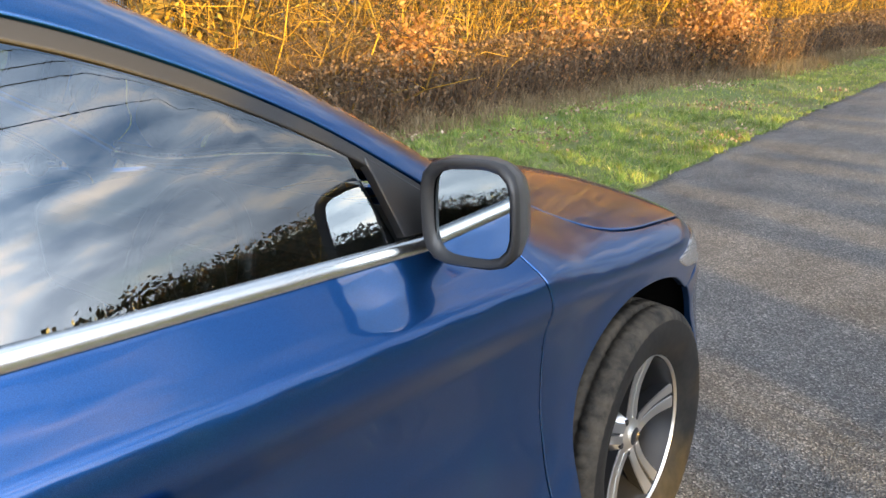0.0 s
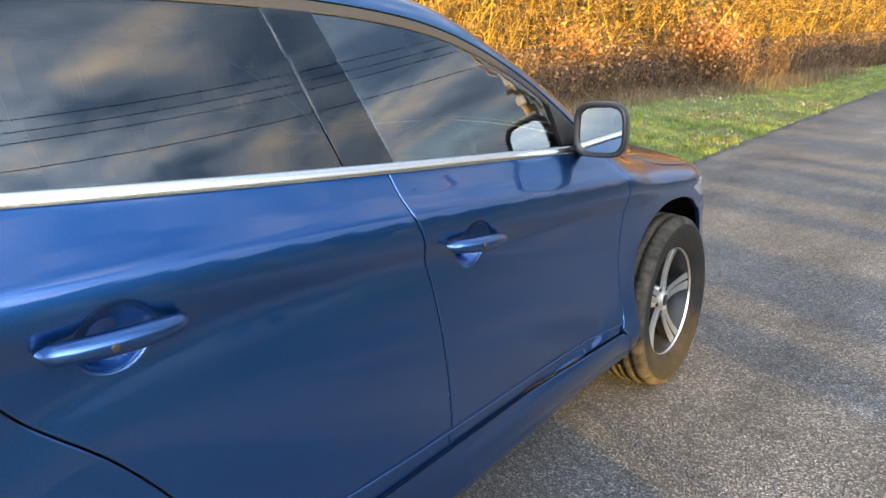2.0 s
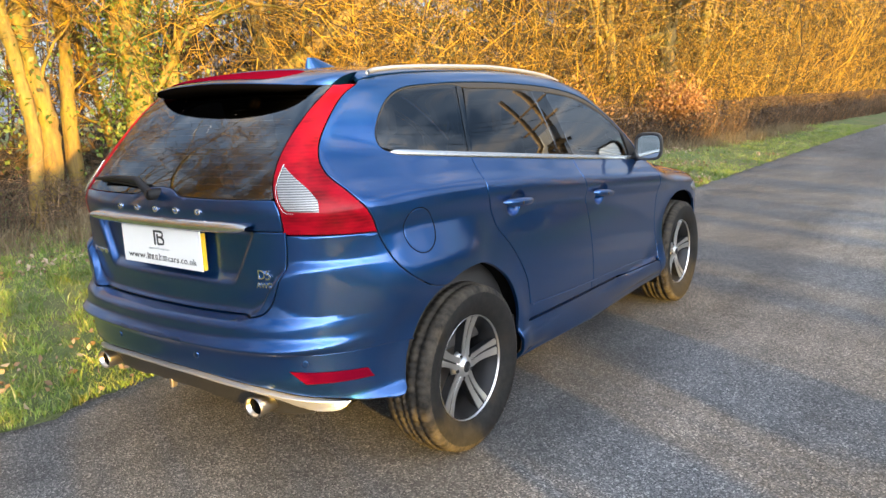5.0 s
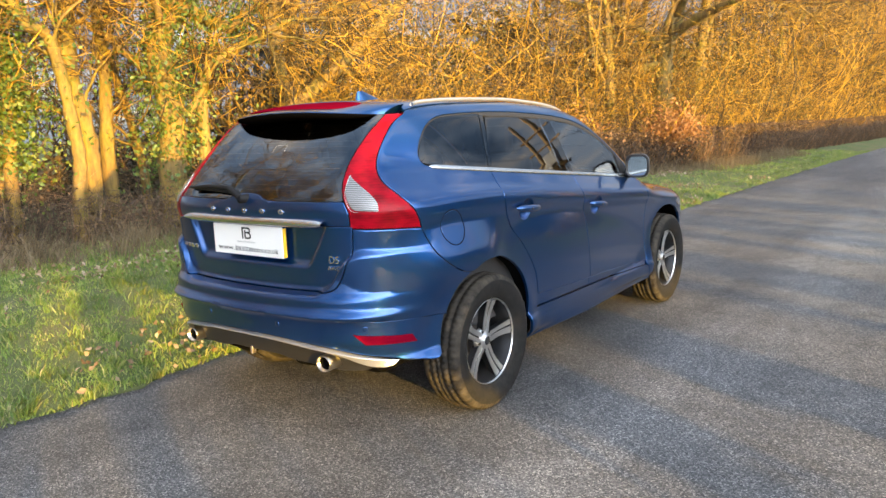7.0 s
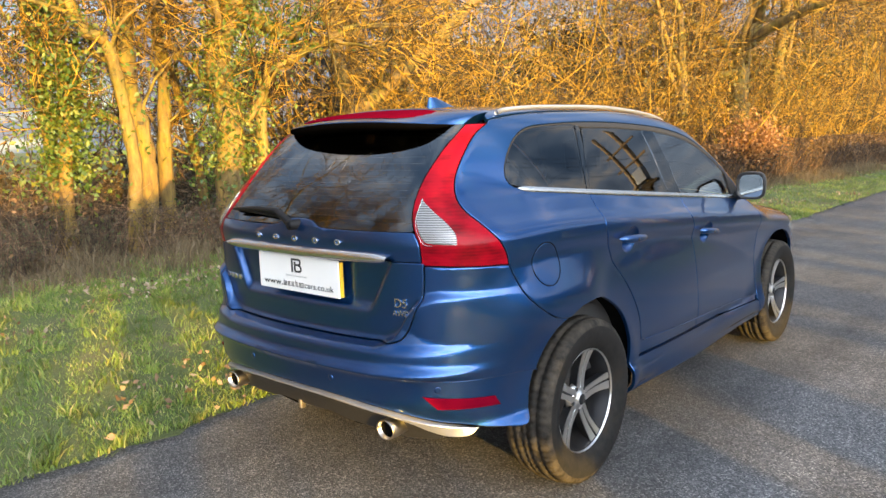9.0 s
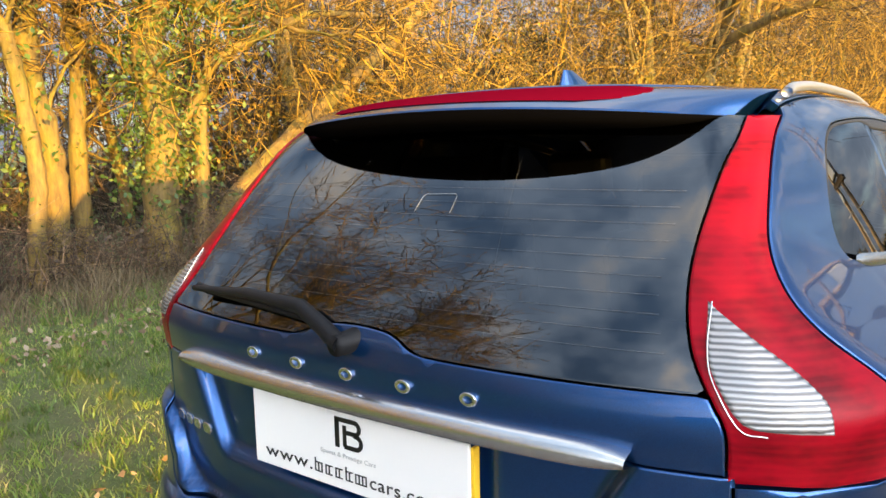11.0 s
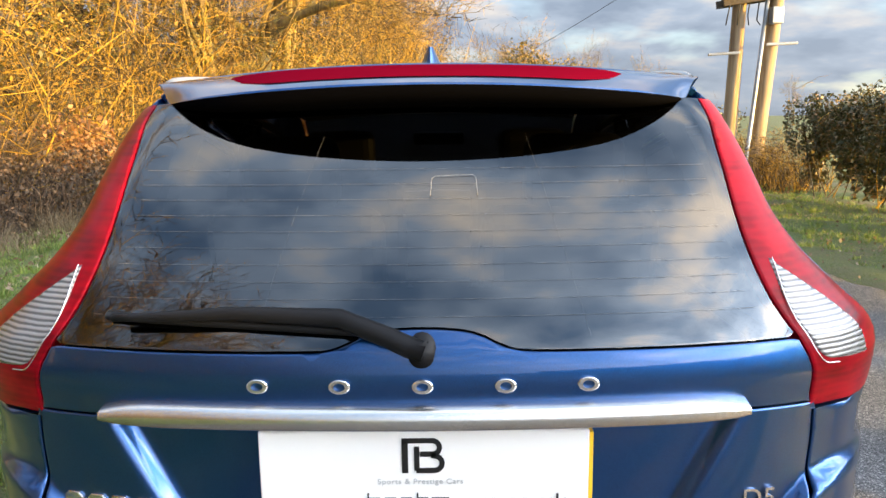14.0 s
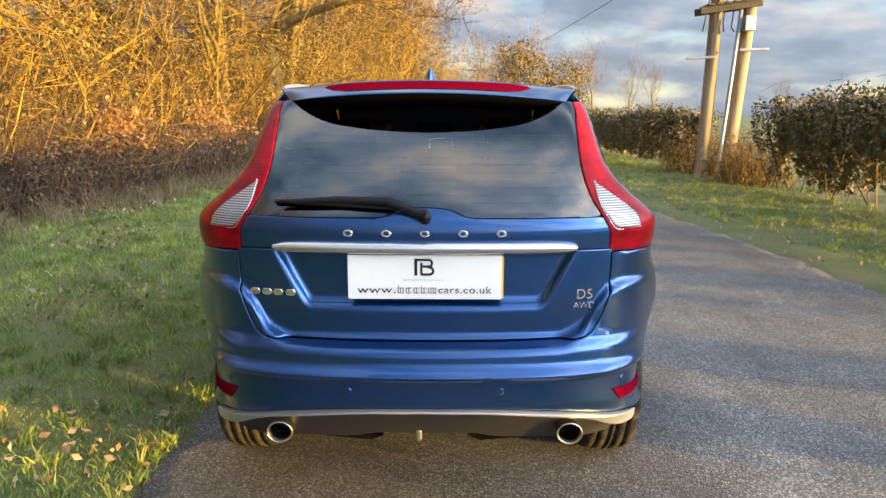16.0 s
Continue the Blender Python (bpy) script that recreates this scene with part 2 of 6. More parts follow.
ROAD.rough(ROAD.noise(1.2, 6), 0.55, 0.85)
ROAD.bump(chips.outputs["Distance"], 1.0, 0.013)
ROAD = ROAD.m

SOIL = Mat("turf_ground", (0.08, 0.09, 0.03), 0.95)
g = SOIL.ramp(SOIL.noise(0.9, 8, 0.65), (0.35, (0.085, 0.14, 0.035)), (0.52, (0.13, 0.15, 0.05)), (0.68, (0.19, 0.15, 0.085)))
SOIL.colour(SOIL.mix(0.35, g, SOIL.ramp(SOIL.noise(38, 5), (0.3, (0.02, 0.025, 0.01)), (0.7, (0.14, 0.15, 0.05))))).bump(SOIL.noise(60, 6), 0.8, 0.03)
SOIL = SOIL.m


def foliage(name, stops, rough=0.6, share=0.35, patch=0.0):
    """Leaves or blades of many tints, in drifts of lighter and darker growth where patch is given."""
    f = Mat(name, stops[0][1], rough)
    out = f.ramp(f.island(), *stops)
    if patch:
        drift = f.ramp(f.noise(patch, 4.0, 0.6), (0.36, (0.62, 0.62, 0.58)), (0.50, (1.0, 1.0, 1.0)), (0.64, (1.5, 1.36, 1.25)))
        out = f.mix(1.0, out, drift, "MULTIPLY")
    f.colour(out)
    return translucent(f, out, share)


GRASS = foliage("grass_blades", ((0.0, (0.12, 0.20, 0.04)), (0.6, (0.21, 0.30, 0.06)), (0.92, (0.33, 0.35, 0.11)), (1.0, (0.46, 0.40, 0.20))), 0.5, 0.35, 2.6)
STRAW = foliage("dry_grass", ((0.0, (0.13, 0.095, 0.05)), (0.6, (0.25, 0.185, 0.10)), (1.0, (0.08, 0.06, 0.035))), 0.7, 0.2)
DEAD_LEAF = foliage("dead_leaves", ((0.0, (0.13, 0.08, 0.045)), (0.5, (0.26, 0.17, 0.10)), (1.0, (0.50, 0.40, 0.29))), 0.7, 0.25)
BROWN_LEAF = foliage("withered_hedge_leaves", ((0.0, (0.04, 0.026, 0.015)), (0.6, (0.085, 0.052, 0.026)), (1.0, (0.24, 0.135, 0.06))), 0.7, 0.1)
COPPER_LEAF = foliage("copper_beech_leaves", ((0.0, (0.20, 0.085, 0.028)), (0.6, (0.34, 0.165, 0.055)), (1.0, (0.46, 0.26, 0.10))), 0.6, 0.35)
HEDGE_LEAF = foliage("hedge_leaves", ((0.0, (0.040, 0.050, 0.018)), (0.45, (0.085, 0.085, 0.030)), (0.75, (0.16, 0.12, 0.045)), (1.0, (0.28, 0.16, 0.06))), 0.45, 0.12)
IVY_LEAF = foliage("ivy_leaves", ((0.0, (0.035, 0.08, 0.012)), (0.6, (0.10, 0.15, 0.02)), (1.0, (0.20, 0.21, 0.035))), 0.5, 0.25)
TWIG = foliage("bare_twigs", ((0.0, (0.020, 0.014, 0.007)), (0.40, (0.06, 0.036, 0.008)), (0.70, (0.27, 0.155, 0.012)), (1.0, (0.54, 0.31, 0.022))), 0.8, 0.0)
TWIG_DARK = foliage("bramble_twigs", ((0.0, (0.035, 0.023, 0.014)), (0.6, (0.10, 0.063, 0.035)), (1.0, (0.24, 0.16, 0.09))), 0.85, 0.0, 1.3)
BARK = Mat("mossy_bark", (0.24, 0.18, 0.10), 0.9)
b1 = BARK.noise(7, 8, 0.7, stretch=(1, 1, 0.25))
BARK.colour(BARK.mix(BARK.ramp(BARK.noise(1.6, 5), (0.45, (0, 0, 0)), (0.62, (1, 1, 1))), BARK.ramp(b1, (0.3, (0.06, 0.04, 0.02)), (0.7, (0.34, 0.215, 0.05))), BARK.ramp(b1, (0.3, (0.05, 0.045, 0.010)), (0.7, (0.29, 0.225, 0.025)))))
BARK.bump(b1, 0.9, 0.03)
BARK = BARK.m
POLE_WOOD = Mat("weathered_pole_wood", (0.36, 0.25, 0.14), 0.8)
b1 = POLE_WOOD.noise(14, 7, 0.6, stretch=(1, 1, 0.06))
POLE_WOOD.colour(POLE_WOOD.ramp(b1, (0.3, (0.17, 0.11, 0.06)), (0.7, (0.42, 0.31, 0.18)))).bump(b1, 0.5, 0.01)
POLE_WOOD = POLE_WOOD.m
CREOSOTE = Mat("dark_creosoted_timber", (0.055, 0.042, 0.03), 0.8)
b1 = CREOSOTE.noise(18, 6, 0.6)
CREOSOTE.colour(CREOSOTE.ramp(b1, (0.3, (0.03, 0.024, 0.018)), (0.7, (0.10, 0.075, 0.05)))).bump(b1, 0.4, 0.006)
CREOSOTE = CREOSOTE.m
STEEL = Mat("galvanised_steel", (0.33, 0.34, 0.35), 0.5, 0.8).m
CABLE = Mat("black_cable", (0.015, 0.015, 0.016), 0.6).m

SCRUB_LEAF = foliage("scrub_leaves", ((0.0, (0.045, 0.040, 0.010)), (0.45, (0.12, 0.10, 0.015)), (0.75, (0.26, 0.155, 0.016)), (1.0, (0.42, 0.24, 0.025))), 0.6, 0.2)
# scrub leaves coloured near black: the shade between the trees is in the colour
SHADE_LEAF = foliage("wood_shade_leaves", ((0.0, (0.016, 0.014, 0.007)), (0.7, (0.05, 0.035, 0.012)), (1.0, (0.11, 0.07, 0.02))), 0.8, 0.0)


def spline(*pts):
    """A smooth curve through (x, y) knots that never overshoots."""
    px, py = np.array(pts, float).T
    d = np.diff(py) / np.diff(px)
    m = np.empty_like(py)
    m[0], m[-1] = d[0], d[-1]
    a, b = d[:-1], d[1:]
    m[1:-1] = np.where(a * b > 0, 2 * a * b / np.where(a * b > 0, a + b, 1), 0)

    def value(x):
        x = np.asarray(x, float)
        i = np.clip(np.searchsorted(px, x) - 1, 0, len(px) - 2)
        h = px[i + 1] - px[i]
        t = np.clip((x - px[i]) / h, -3, 3)
        inside = (t >= 0) & (t <= 1)
        s = np.clip(t, 0, 1)
        v = ((2 * s**3 - 3 * s**2 + 1) * py[i] + (s**3 - 2 * s**2 + s) * h * m[i]
             + (3 * s**2 - 2 * s**3) * py[i + 1] + (s**3 - s**2) * h * m[i + 1])
        return np.where(inside, v, np.where(t < 0, py[i] + t * h * m[i], py[i + 1] + (t - 1) * h * m[i + 1]))
    return value


def fair(degree, *pts):
    """A fair curve near (x, y) knots: one polynomial, so that reflections run smoothly."""
    px, py = np.array(pts, float).T
    c = np.polyfit(px - 1.0, py, degree)
    return lambda x: np.polyval(c, np.asarray(x, float) - 1.0)


def smax(a, b, k):
    h = np.maximum(k - np.abs(a - b), 0) / k
    return np.maximum(a, b) + h * h * k * 0.25


def step(x):
    return 1 / (1 + np.exp(-np.clip(x, -40, 40)))


# ---- the car's skin: inside where skin() is negative ----
BELT = fair(3, (-0.95, 1.388), (-0.36, 1.335), (0.165, 1.278), (1.12, 1.185), (1.95, 1.118), (2.4, 1.085), (3.6, 0.98))
SHOULDER = fair(4, (-0.9, 1.12), (-0.5, 1.145), (0.0, 1.165), (0.58, 1.13), (1.11, 1.078), (2.0, 1.0), (2.5, 0.965), (3.2, 0.9), (3.7, 0.82))
WIDTH = fair(6, (-1.0, 0.865), (-0.6, 0.902), (-0.2, 0.922), (0.3, 0.922), (0.9, 0.915), (1.5, 0.912), (2.2, 0.908), (2.77, 0.915), (3.2, 0.90), (3.7, 0.86))
WAIST = fair(5, (-1.0, 0.55), (-0.6, 0.655), (-0.36, 0.737), (0.0, 0.80), (0.3, 0.826), (0.7, 0.836), (1.1, 0.838), (1.6, 0.832), (2.0, 0.825), (2.5, 0.80), (3.7, 0.70))
EAVES = fair(4, (-1.0, 0.46), (-0.6, 0.555), (-0.32, 0.625), (0.0, 0.668), (0.3, 0.69), (0.8, 0.702), (1.2, 0.704), (1.8, 0.70), (2.4, 0.68), (3.7, 0.55))
ROOF = spline((-1.0, 1.56), (-0.55, 1.645), (-0.3, 1.682), (0.1, 1.696), (0.6, 1.698), (1.0, 1.685), (1.3, 1.665), (1.55, 1.622), (1.87, 1.495), (2.2, 1.325),
              (2.52, 1.135), (2.65, 1.09), (3.0, 1.035), (3.3, 0.98), (3.5, 0.885), (3.62, 0.74), (3.68, 0.5))
GATE = spline((0.2, -0.80), (0.8, -0.855), (0.95, -0.86), (1.08, -0.86), (1.14, -0.866), (1.2, -0.8545), (1.3, -0.79))
SCREEN = fair(2, (1.2, -0.855), (1.3, -0.782), (1.45, -0.645), (1.58, -0.50), (1.7, -0.34))
CHIN = spline((0.2, -0.76), (0.4, -0.88), (0.47, -0.915), (0.54, -0.948), (0.635, -0.958), (0.655, -0.978), (0.667, -0.984), (0.685, -0.966), (0.705, -0.953), (0.735, -0.950), (0.755, -0.942), (0.78, -0.925), (0.96, -0.90), (1.2, -0.86))
LEDGE = spline((0.0, 0.765), (0.46, 0.768), (0.54, 0.80), (0.61, 0.90), (0.66, 0.945), (0.72, 0.96), (1.0, 0.96))
AXLES = (0.0, 2.774)


def side(y, z):
    """Half the car's width at (y, z)."""
    s, b, w = SHOULDER(y), BELT(y), WIDTH(y)
    fade = step((y - 2.10) / 0.04)
    knots = [0.0 * y + 0.15, 0.0 * y + 0.27, 0.0 * y + 0.33, 0.0 * y + 0.385, 0.0 * y + 0.42, 0.0 * y + 0.455, 0.0 * y + 0.60, s - 0.23, s - 0.115, s - 0.04, s, (s + b) / 2, b]
    value = [w - 0.14, w - 0.065, w - 0.014, w - 0.006, w - 0.018 + 0.002 * fade, w - 0.046 + 0.020 * fade, w - 0.052, w - 0.042, w - 0.024, w + 0.002, w - 0.003, (w + WAIST(y)) / 2 - 0.002, WAIST(y)]
    k, v = np.array(knots), np.array(value)
    d = np.diff(v, axis=0) / np.diff(k, axis=0)
    a, c = d[:-1], d[1:]
    mid = np.where(a * c > 0, 2 * a * c / np.where(a * c > 0, a + c, 1), 0)
    m = np.concatenate([d[:1], mid, d[-1:]])
    out = v[0] + (z - k[0]) * d[0]
    for i in range(len(k) - 1):
        h = k[i + 1] - k[i]
        t = np.clip((z - k[i]) / h, 0, 1)
        part_v = ((2 * t**3 - 3 * t**2 + 1) * v[i] + (t**3 - 2 * t**2 + t) * h * m[i] + (3 * t**2 - 2 * t**3) * v[i + 1] + (t**3 - t**2) * h * m[i + 1])
        out = np.where(z >= k[i], part_v, out)
    u = (z - b) / (1.60 - b)
    cabin = WAIST(y) + (EAVES(y) - WAIST(y)) * u + 0.034 * u * (1 - u)
    out = np.where(z > b, WAIST(y) + (z - b) * d[-1], out)
    soft = 0.008 + 0.05 * step((-0.36 - y) / 0.05)
    out = smax(out, cabin, soft) - 0.25 * soft
    for hub, swell in zip(AXLES, (0.018, 0.012)):
        r = np.hypot(y - hub, z - 0.365)
        out = out + swell * np.exp(-((r - 0.41) / 0.075) ** 2) * step((0.93 - z) / 0.04)
    haunch = step((0.10 - y) / 0.10) * step((y + 0.58) / 0.06)
    out = out + haunch * (0.077 * np.exp(-((z - 0.85) / 0.16) ** 2) - 0.024 * np.exp(-((z - 1.12) / 0.09) ** 2))
    for yc, zc in ((0.378, 1.047), (1.338, 0.970)):
        e = ((y - yc) / 0.072) ** 2 + ((z - zc) / 0.064) ** 2
        out = out - 0.040 * np.clip(1.15 * (1 - e), 0, 1) ** 1.0 * np.clip((1 - e) * 3, 0, 1)
    return out


def rear(ax, z):
    hatch = np.where(z > 1.2, SCREEN(z), GATE(z)) + 0.11 * ax**2 + 0.30 * ax**6
    lower = CHIN(z) + 0.17 * ax**2 + 0.34 * ax**6
    low = step((LEDGE(ax) - z) / 0.006)
    hatch = hatch + 0.032 * step((1.082 - z) / 0.005) * step((z - 0.893) / 0.007) * step((0.515 - (1.083 - z) * 0.55 - ax) / 0.006)
    return hatch + (np.minimum(lower, hatch - 0.026 - 0.010 * step((0.76 - ax) / 0.04)) - hatch) * low


def front(ax, z):
    return 3.69 - 0.26 * ax**2 - 0.5 * ax**6 - 0.12 * ((z - 0.55) / 0.4) ** 2


def top(ax, y):
    return ROOF(y + 0.12 * (ax / 0.7) ** 2 * step((y - 1.0) / 0.15)) - 0.055 * (ax / 0.7) ** 2


def skin(x, y, z):
    ax = np.abs(x)
    a = ax - side(y, z)
    r = rear(ax, z) - y
    upper = step((z - 1.2) / 0.05)
    f = smax(a, r, 0.20 - 0.12 * upper)
    f = smax(f, (z - top(ax, y)) * 0.85, 0.07 + 0.07 * step((y - 2.4) / 0.1))
    return smax(f, y - front(ax, z), 0.2)


def cast(origin, way, far=1.6, steps=48):
    """Where rays from outside first meet the skin."""
    o, w = np.asarray(origin, float), np.asarray(way, float)
    lo, hi, done = np.zeros(len(o)), np.full(len(o), np.nan), np.zeros(len(o), bool)
    for i in range(1, steps + 1):
        d = far * i / steps
        p = o + w * d
        hit = (skin(*p.T) < 0) & ~done
        hi[hit], done[hit] = d, True
        lo[~done] = d
    hi[~done] = lo[~done]
    for _ in range(16):
        mid = (lo + hi) / 2
        inside = skin(*(o + w * mid[:, None]).T) < 0
        hi, lo = np.where(inside, mid, hi), np.where(inside, lo, mid)
    return o + w * ((lo + hi) / 2)[:, None], done


def normals(p, e=0.002):
    g = np.stack([skin(*(p + e * np.eye(3)[i]).T) - skin(*(p - e * np.eye(3)[i]).T) for i in range(3)], axis=1)
    return g / np.linalg.norm(g, axis=1)[:, None]

# ---- building helpers ----
rng = np.random.default_rng(7)


def mesh_object(name, verts, faces, material, parent=None, smooth=True, normal=None):
    me = bpy.data.meshes.new(name)
    me.from_pydata([tuple(v) for v in np.asarray(verts, float).tolist()], [], [tuple(f) for f in (faces.tolist() if isinstance(faces, np.ndarray) else faces)])
    me.materials.append(material)
    if smooth:
        me.polygons.foreach_set("use_smooth", [True] * len(me.polygons))
    if normal is not None:
        me.normals_split_custom_set_from_vertices([tuple(n) for n in np.asarray(normal, float).tolist()])
    me.update()
    ob = new(name, me)
    if parent is not None:
        ob.parent = parent
    return ob


def big_mesh(name, verts, tris, material, smooth=False):
    """A mesh of many triangles straight from arrays."""
    me = bpy.data.meshes.new(name)
    me.vertices.add(len(verts))
    me.vertices.foreach_set("co", np.asarray(verts, np.float32).ravel())
    me.loops.add(len(tris) * 3)
    me.loops.foreach_set("vertex_index", np.asarray(tris, np.int32).ravel())
    me.polygons.add(len(tris))
    me.polygons.foreach_set("loop_start", np.arange(0, len(tris) * 3, 3, dtype=np.int32))
    me.materials.append(material)
    me.update(calc_edges=True)
    return new(name, me)


def part(name, bm, material, parent, label="", smooth=False):
    me = bpy.data.meshes.new(name)
    bm.to_mesh(me)
    bm.free()
    me.materials.append(material)
    if smooth:
        me.polygons.foreach_set("use_smooth", [True] * len(me.polygons))
    ob = new(name, me)
    if parent is not None:
        ob.parent = parent
    return tagged(ob, label)


def empty(name, m, label, category, group="", kind=""):
    ob = new(name)
    ob.matrix_world = m
    ob.empty_display_size = 0.1
    return tagged(ob, label, category, group, kind)


def box(bm, lo, hi, bevel=0.0):
    r = bmesh.ops.create_cube(bm, size=1)
    c, s = (Vector(lo) + Vector(hi)) / 2, Vector(hi) - Vector(lo)
    bmesh.ops.transform(bm, matrix=Matrix.Translation(c) @ Matrix.Diagonal((*s, 1)), verts=r["verts"])
    if bevel:
        edges = list({e for v in r["verts"] for e in v.link_edges})
        bmesh.ops.bevel(bm, geom=edges, offset=bevel, segments=3, profile=0.5, affect="EDGES")
    return bm


def tube_arrays(points, radii, sides=7, cap=True):
    """A tapered tube along points, as arrays."""
    p = np.asarray(points, float)
    t = np.gradient(p, axis=0)
    t /= np.linalg.norm(t, axis=1)[:, None] + 1e-9
    ref = np.where(np.abs(t[:, 2:3]) > 0.9, [[1.0, 0, 0]], [[0, 0, 1.0]])
    u = np.cross(t, ref)
    u /= np.linalg.norm(u, axis=1)[:, None] + 1e-9
    v = np.cross(t, u)
    a = np.linspace(0, 2 * np.pi, sides, endpoint=False)
    ring = u[:, None] * np.cos(a)[None, :, None] + v[:, None] * np.sin(a)[None, :, None]
    verts = (p[:, None] + ring * np.asarray(radii, float)[:, None, None]).reshape(-1, 3)
    i, j = np.meshgrid(np.arange(len(p) - 1), np.arange(sides), indexing="ij")
    a0, a1 = i * sides + j, i * sides + (j + 1) % sides
    b0, b1 = a0 + sides, a1 + sides
    tris = np.concatenate([np.stack([a0, a1, b1], -1).reshape(-1, 3), np.stack([a0, b1, b0], -1).reshape(-1, 3)])
    if cap:
        ends = []
        for base in (0, (len(p) - 1) * sides):
            ends += [(base, base + k, base + k + 1) for k in range(1, sides - 1)]
        tris = np.concatenate([tris, np.array(ends)])
    return verts, tris


class Soup:
    """Gathers many small pieces into one mesh."""

    def __init__(self):
        self.v, self.f, self.n = [], [], 0

    def add(self, verts, tris):
        self.v.append(np.asarray(verts, float).reshape(-1, 3))
        self.f.append(np.asarray(tris, int) + self.n)
        self.n += len(self.v[-1])

    def tube(self, points, radii, sides=6):
        self.add(*tube_arrays(points, radii, sides, False))

    def build(self, name, material, smooth=True):
        ob = big_mesh(name, np.concatenate(self.v), np.concatenate(self.f), material)
        if smooth:
            ob.data.polygons.foreach_set("use_smooth", [True] * len(ob.data.polygons))
        return ob


def leaf_cloud(centres, size, spread, droop=0.0):
    """Two-triangle leaves folded along their rib, one at each centre."""
    n = len(centres)
    d = rng.normal(size=(n, 3))
    d[:, 2] -= droop
    d /= np.linalg.norm(d, axis=1)[:, None]
    e = np.cross(d, rng.normal(size=(n, 3)))
    e /= np.linalg.norm(e, axis=1)[:, None]
    nrm = np.cross(d, e)
    s = size * (1 + spread * rng.uniform(-1, 1, n))[:, None]
    c = np.asarray(centres)
    v = np.stack([c - d * s * 0.5, c + e * s * 0.32 + nrm * s * 0.12, c + d * s * 0.55, c - e * s * 0.32 + nrm * s * 0.12], 1).reshape(-1, 3)
    k = np.arange(n)[:, None] * 4
    return v, np.concatenate([k + [0, 1, 2], k + [0, 2, 3]], 0)


def blade_cloud(roots, height, width, lean):
    """Grass blades: thin bent triangles in two pieces."""
    n = len(roots)
    a = rng.uniform(0, 2 * np.pi, n)
    side_v = np.stack([np.cos(a), np.sin(a), np.zeros(n)], 1) * (width * rng.uniform(0.6, 1.3, n))[:, None]
    b = rng.uniform(0, 2 * np.pi, n)
    h = height * rng.uniform(0.5, 1.25, n)
    tip = np.stack([np.cos(b), np.sin(b), np.zeros(n)], 1) * (h * lean * rng.uniform(0.2, 1.2, n))[:, None]
    up = np.array([[0, 0, 1.0]]) * h[:, None]
    r = np.asarray(roots)
    v = np.stack([r - side_v, r + side_v, r + tip * 0.35 + up * 0.6 + side_v * 0.7, r + tip * 0.35 + up * 0.6 - side_v * 0.7, r + tip + up], 1).reshape(-1, 3)
    k = np.arange(n)[:, None] * 5
    return v, np.concatenate([k + [0, 1, 2], k + [0, 2, 3], k + [3, 2, 4]], 0)


def twig_cloud(starts, ways, lengths, radius, wiggle=0.25):
    """Three-sided bent twigs that taper to a point."""
    n = len(starts)
    w = ways / (np.linalg.norm(ways, axis=1)[:, None] + 1e-9)
    u = np.cross(w, rng.normal(size=(n, 3)))
    u /= np.linalg.norm(u, axis=1)[:, None] + 1e-9
    q = np.cross(w, u)
    L = np.asarray(lengths)[:, None]
    bend = rng.normal(size=(n, 3)) * wiggle * L * 0.5
    p0, p1, p2 = starts, starts + w * L * 0.5 + bend, starts + w * L + bend * 0.6
    r = np.asarray(radius)[:, None] * np.ones((n, 1))
    rings = []
    for p, k in ((p0, 1.0), (p1, 0.7)):
        for a in (0, 2.094, 4.189):
            rings.append(p + (u * math.cos(a) + q * math.sin(a)) * r * k)
    v = np.stack(rings + [p2], 1).reshape(-1, 3)
    k = np.arange(n)[:, None] * 7
    tris = []
    for i in range(3):
        j = (i + 1) % 3
        tris += [k + [i, j, 3 + j], k + [i, 3 + j, 3 + i], k + [3 + i, 3 + j, 6]]
    return v, np.concatenate(tris, 0), p1, p2


# ---- ground, road ----
ROAD_LEFT = spline((-60, -1.3), (-4, -1.15), (2, -1.2), (8, -1.1), (18, -0.95), (30, -0.6), (60, 2.5), (120, 14))
ROAD_RIGHT = spline((-60, 3.9), (-4, 3.9), (3, 3.9), (6, 3.75), (9, 3.45), (16, 3.35), (30, 3.9), (60, 7.0), (120, 18.5))
LEFT_EDGE = spline((-60, -6.5), (-4, -6.2), (1, -6.1), (5, -5.7), (9, -5.1), (14.5, -4.7), (17.5, -3.5), (24, -3.05), (34, -2.2), (60, 0.2), (120, 11.5))
RIGHT_EDGE = spline((-60, 6.5), (0, 6.4), (8, 6.35), (13, 6.6), (22, 5.9), (34, 6.6), (60, 9.5), (120, 21))


def lumps(x, y):
    return 0.025 * np.sin(x * 2.3 + 1.3 * np.sin(y * 0.9)) * np.cos(y * 1.7 + x) + 0.015 * np.sin(5.1 * x + 3.7 * y)


def height(x, y):
    """The ground: flat under the road, a verge that swells a little on both sides."""
    l, r = ROAD_LEFT(y) - x, x - ROAD_RIGHT(y)
    s = np.clip(l / 2.5, 0, 1)
    left = 0.13 * s * s * (3 - 2 * s) + np.clip(l - 5, 0, 40) * 0.012 + lumps(x, y) * np.clip(l / 0.6, 0, 1)
    q = np.clip(r / 2.5, 0, 1)
    right = 0.05 * q + lumps(x, y) * np.clip(r / 0.6, 0, 1)
    return np.where(l > 0, left, np.where(r > 0, right, -0.03))


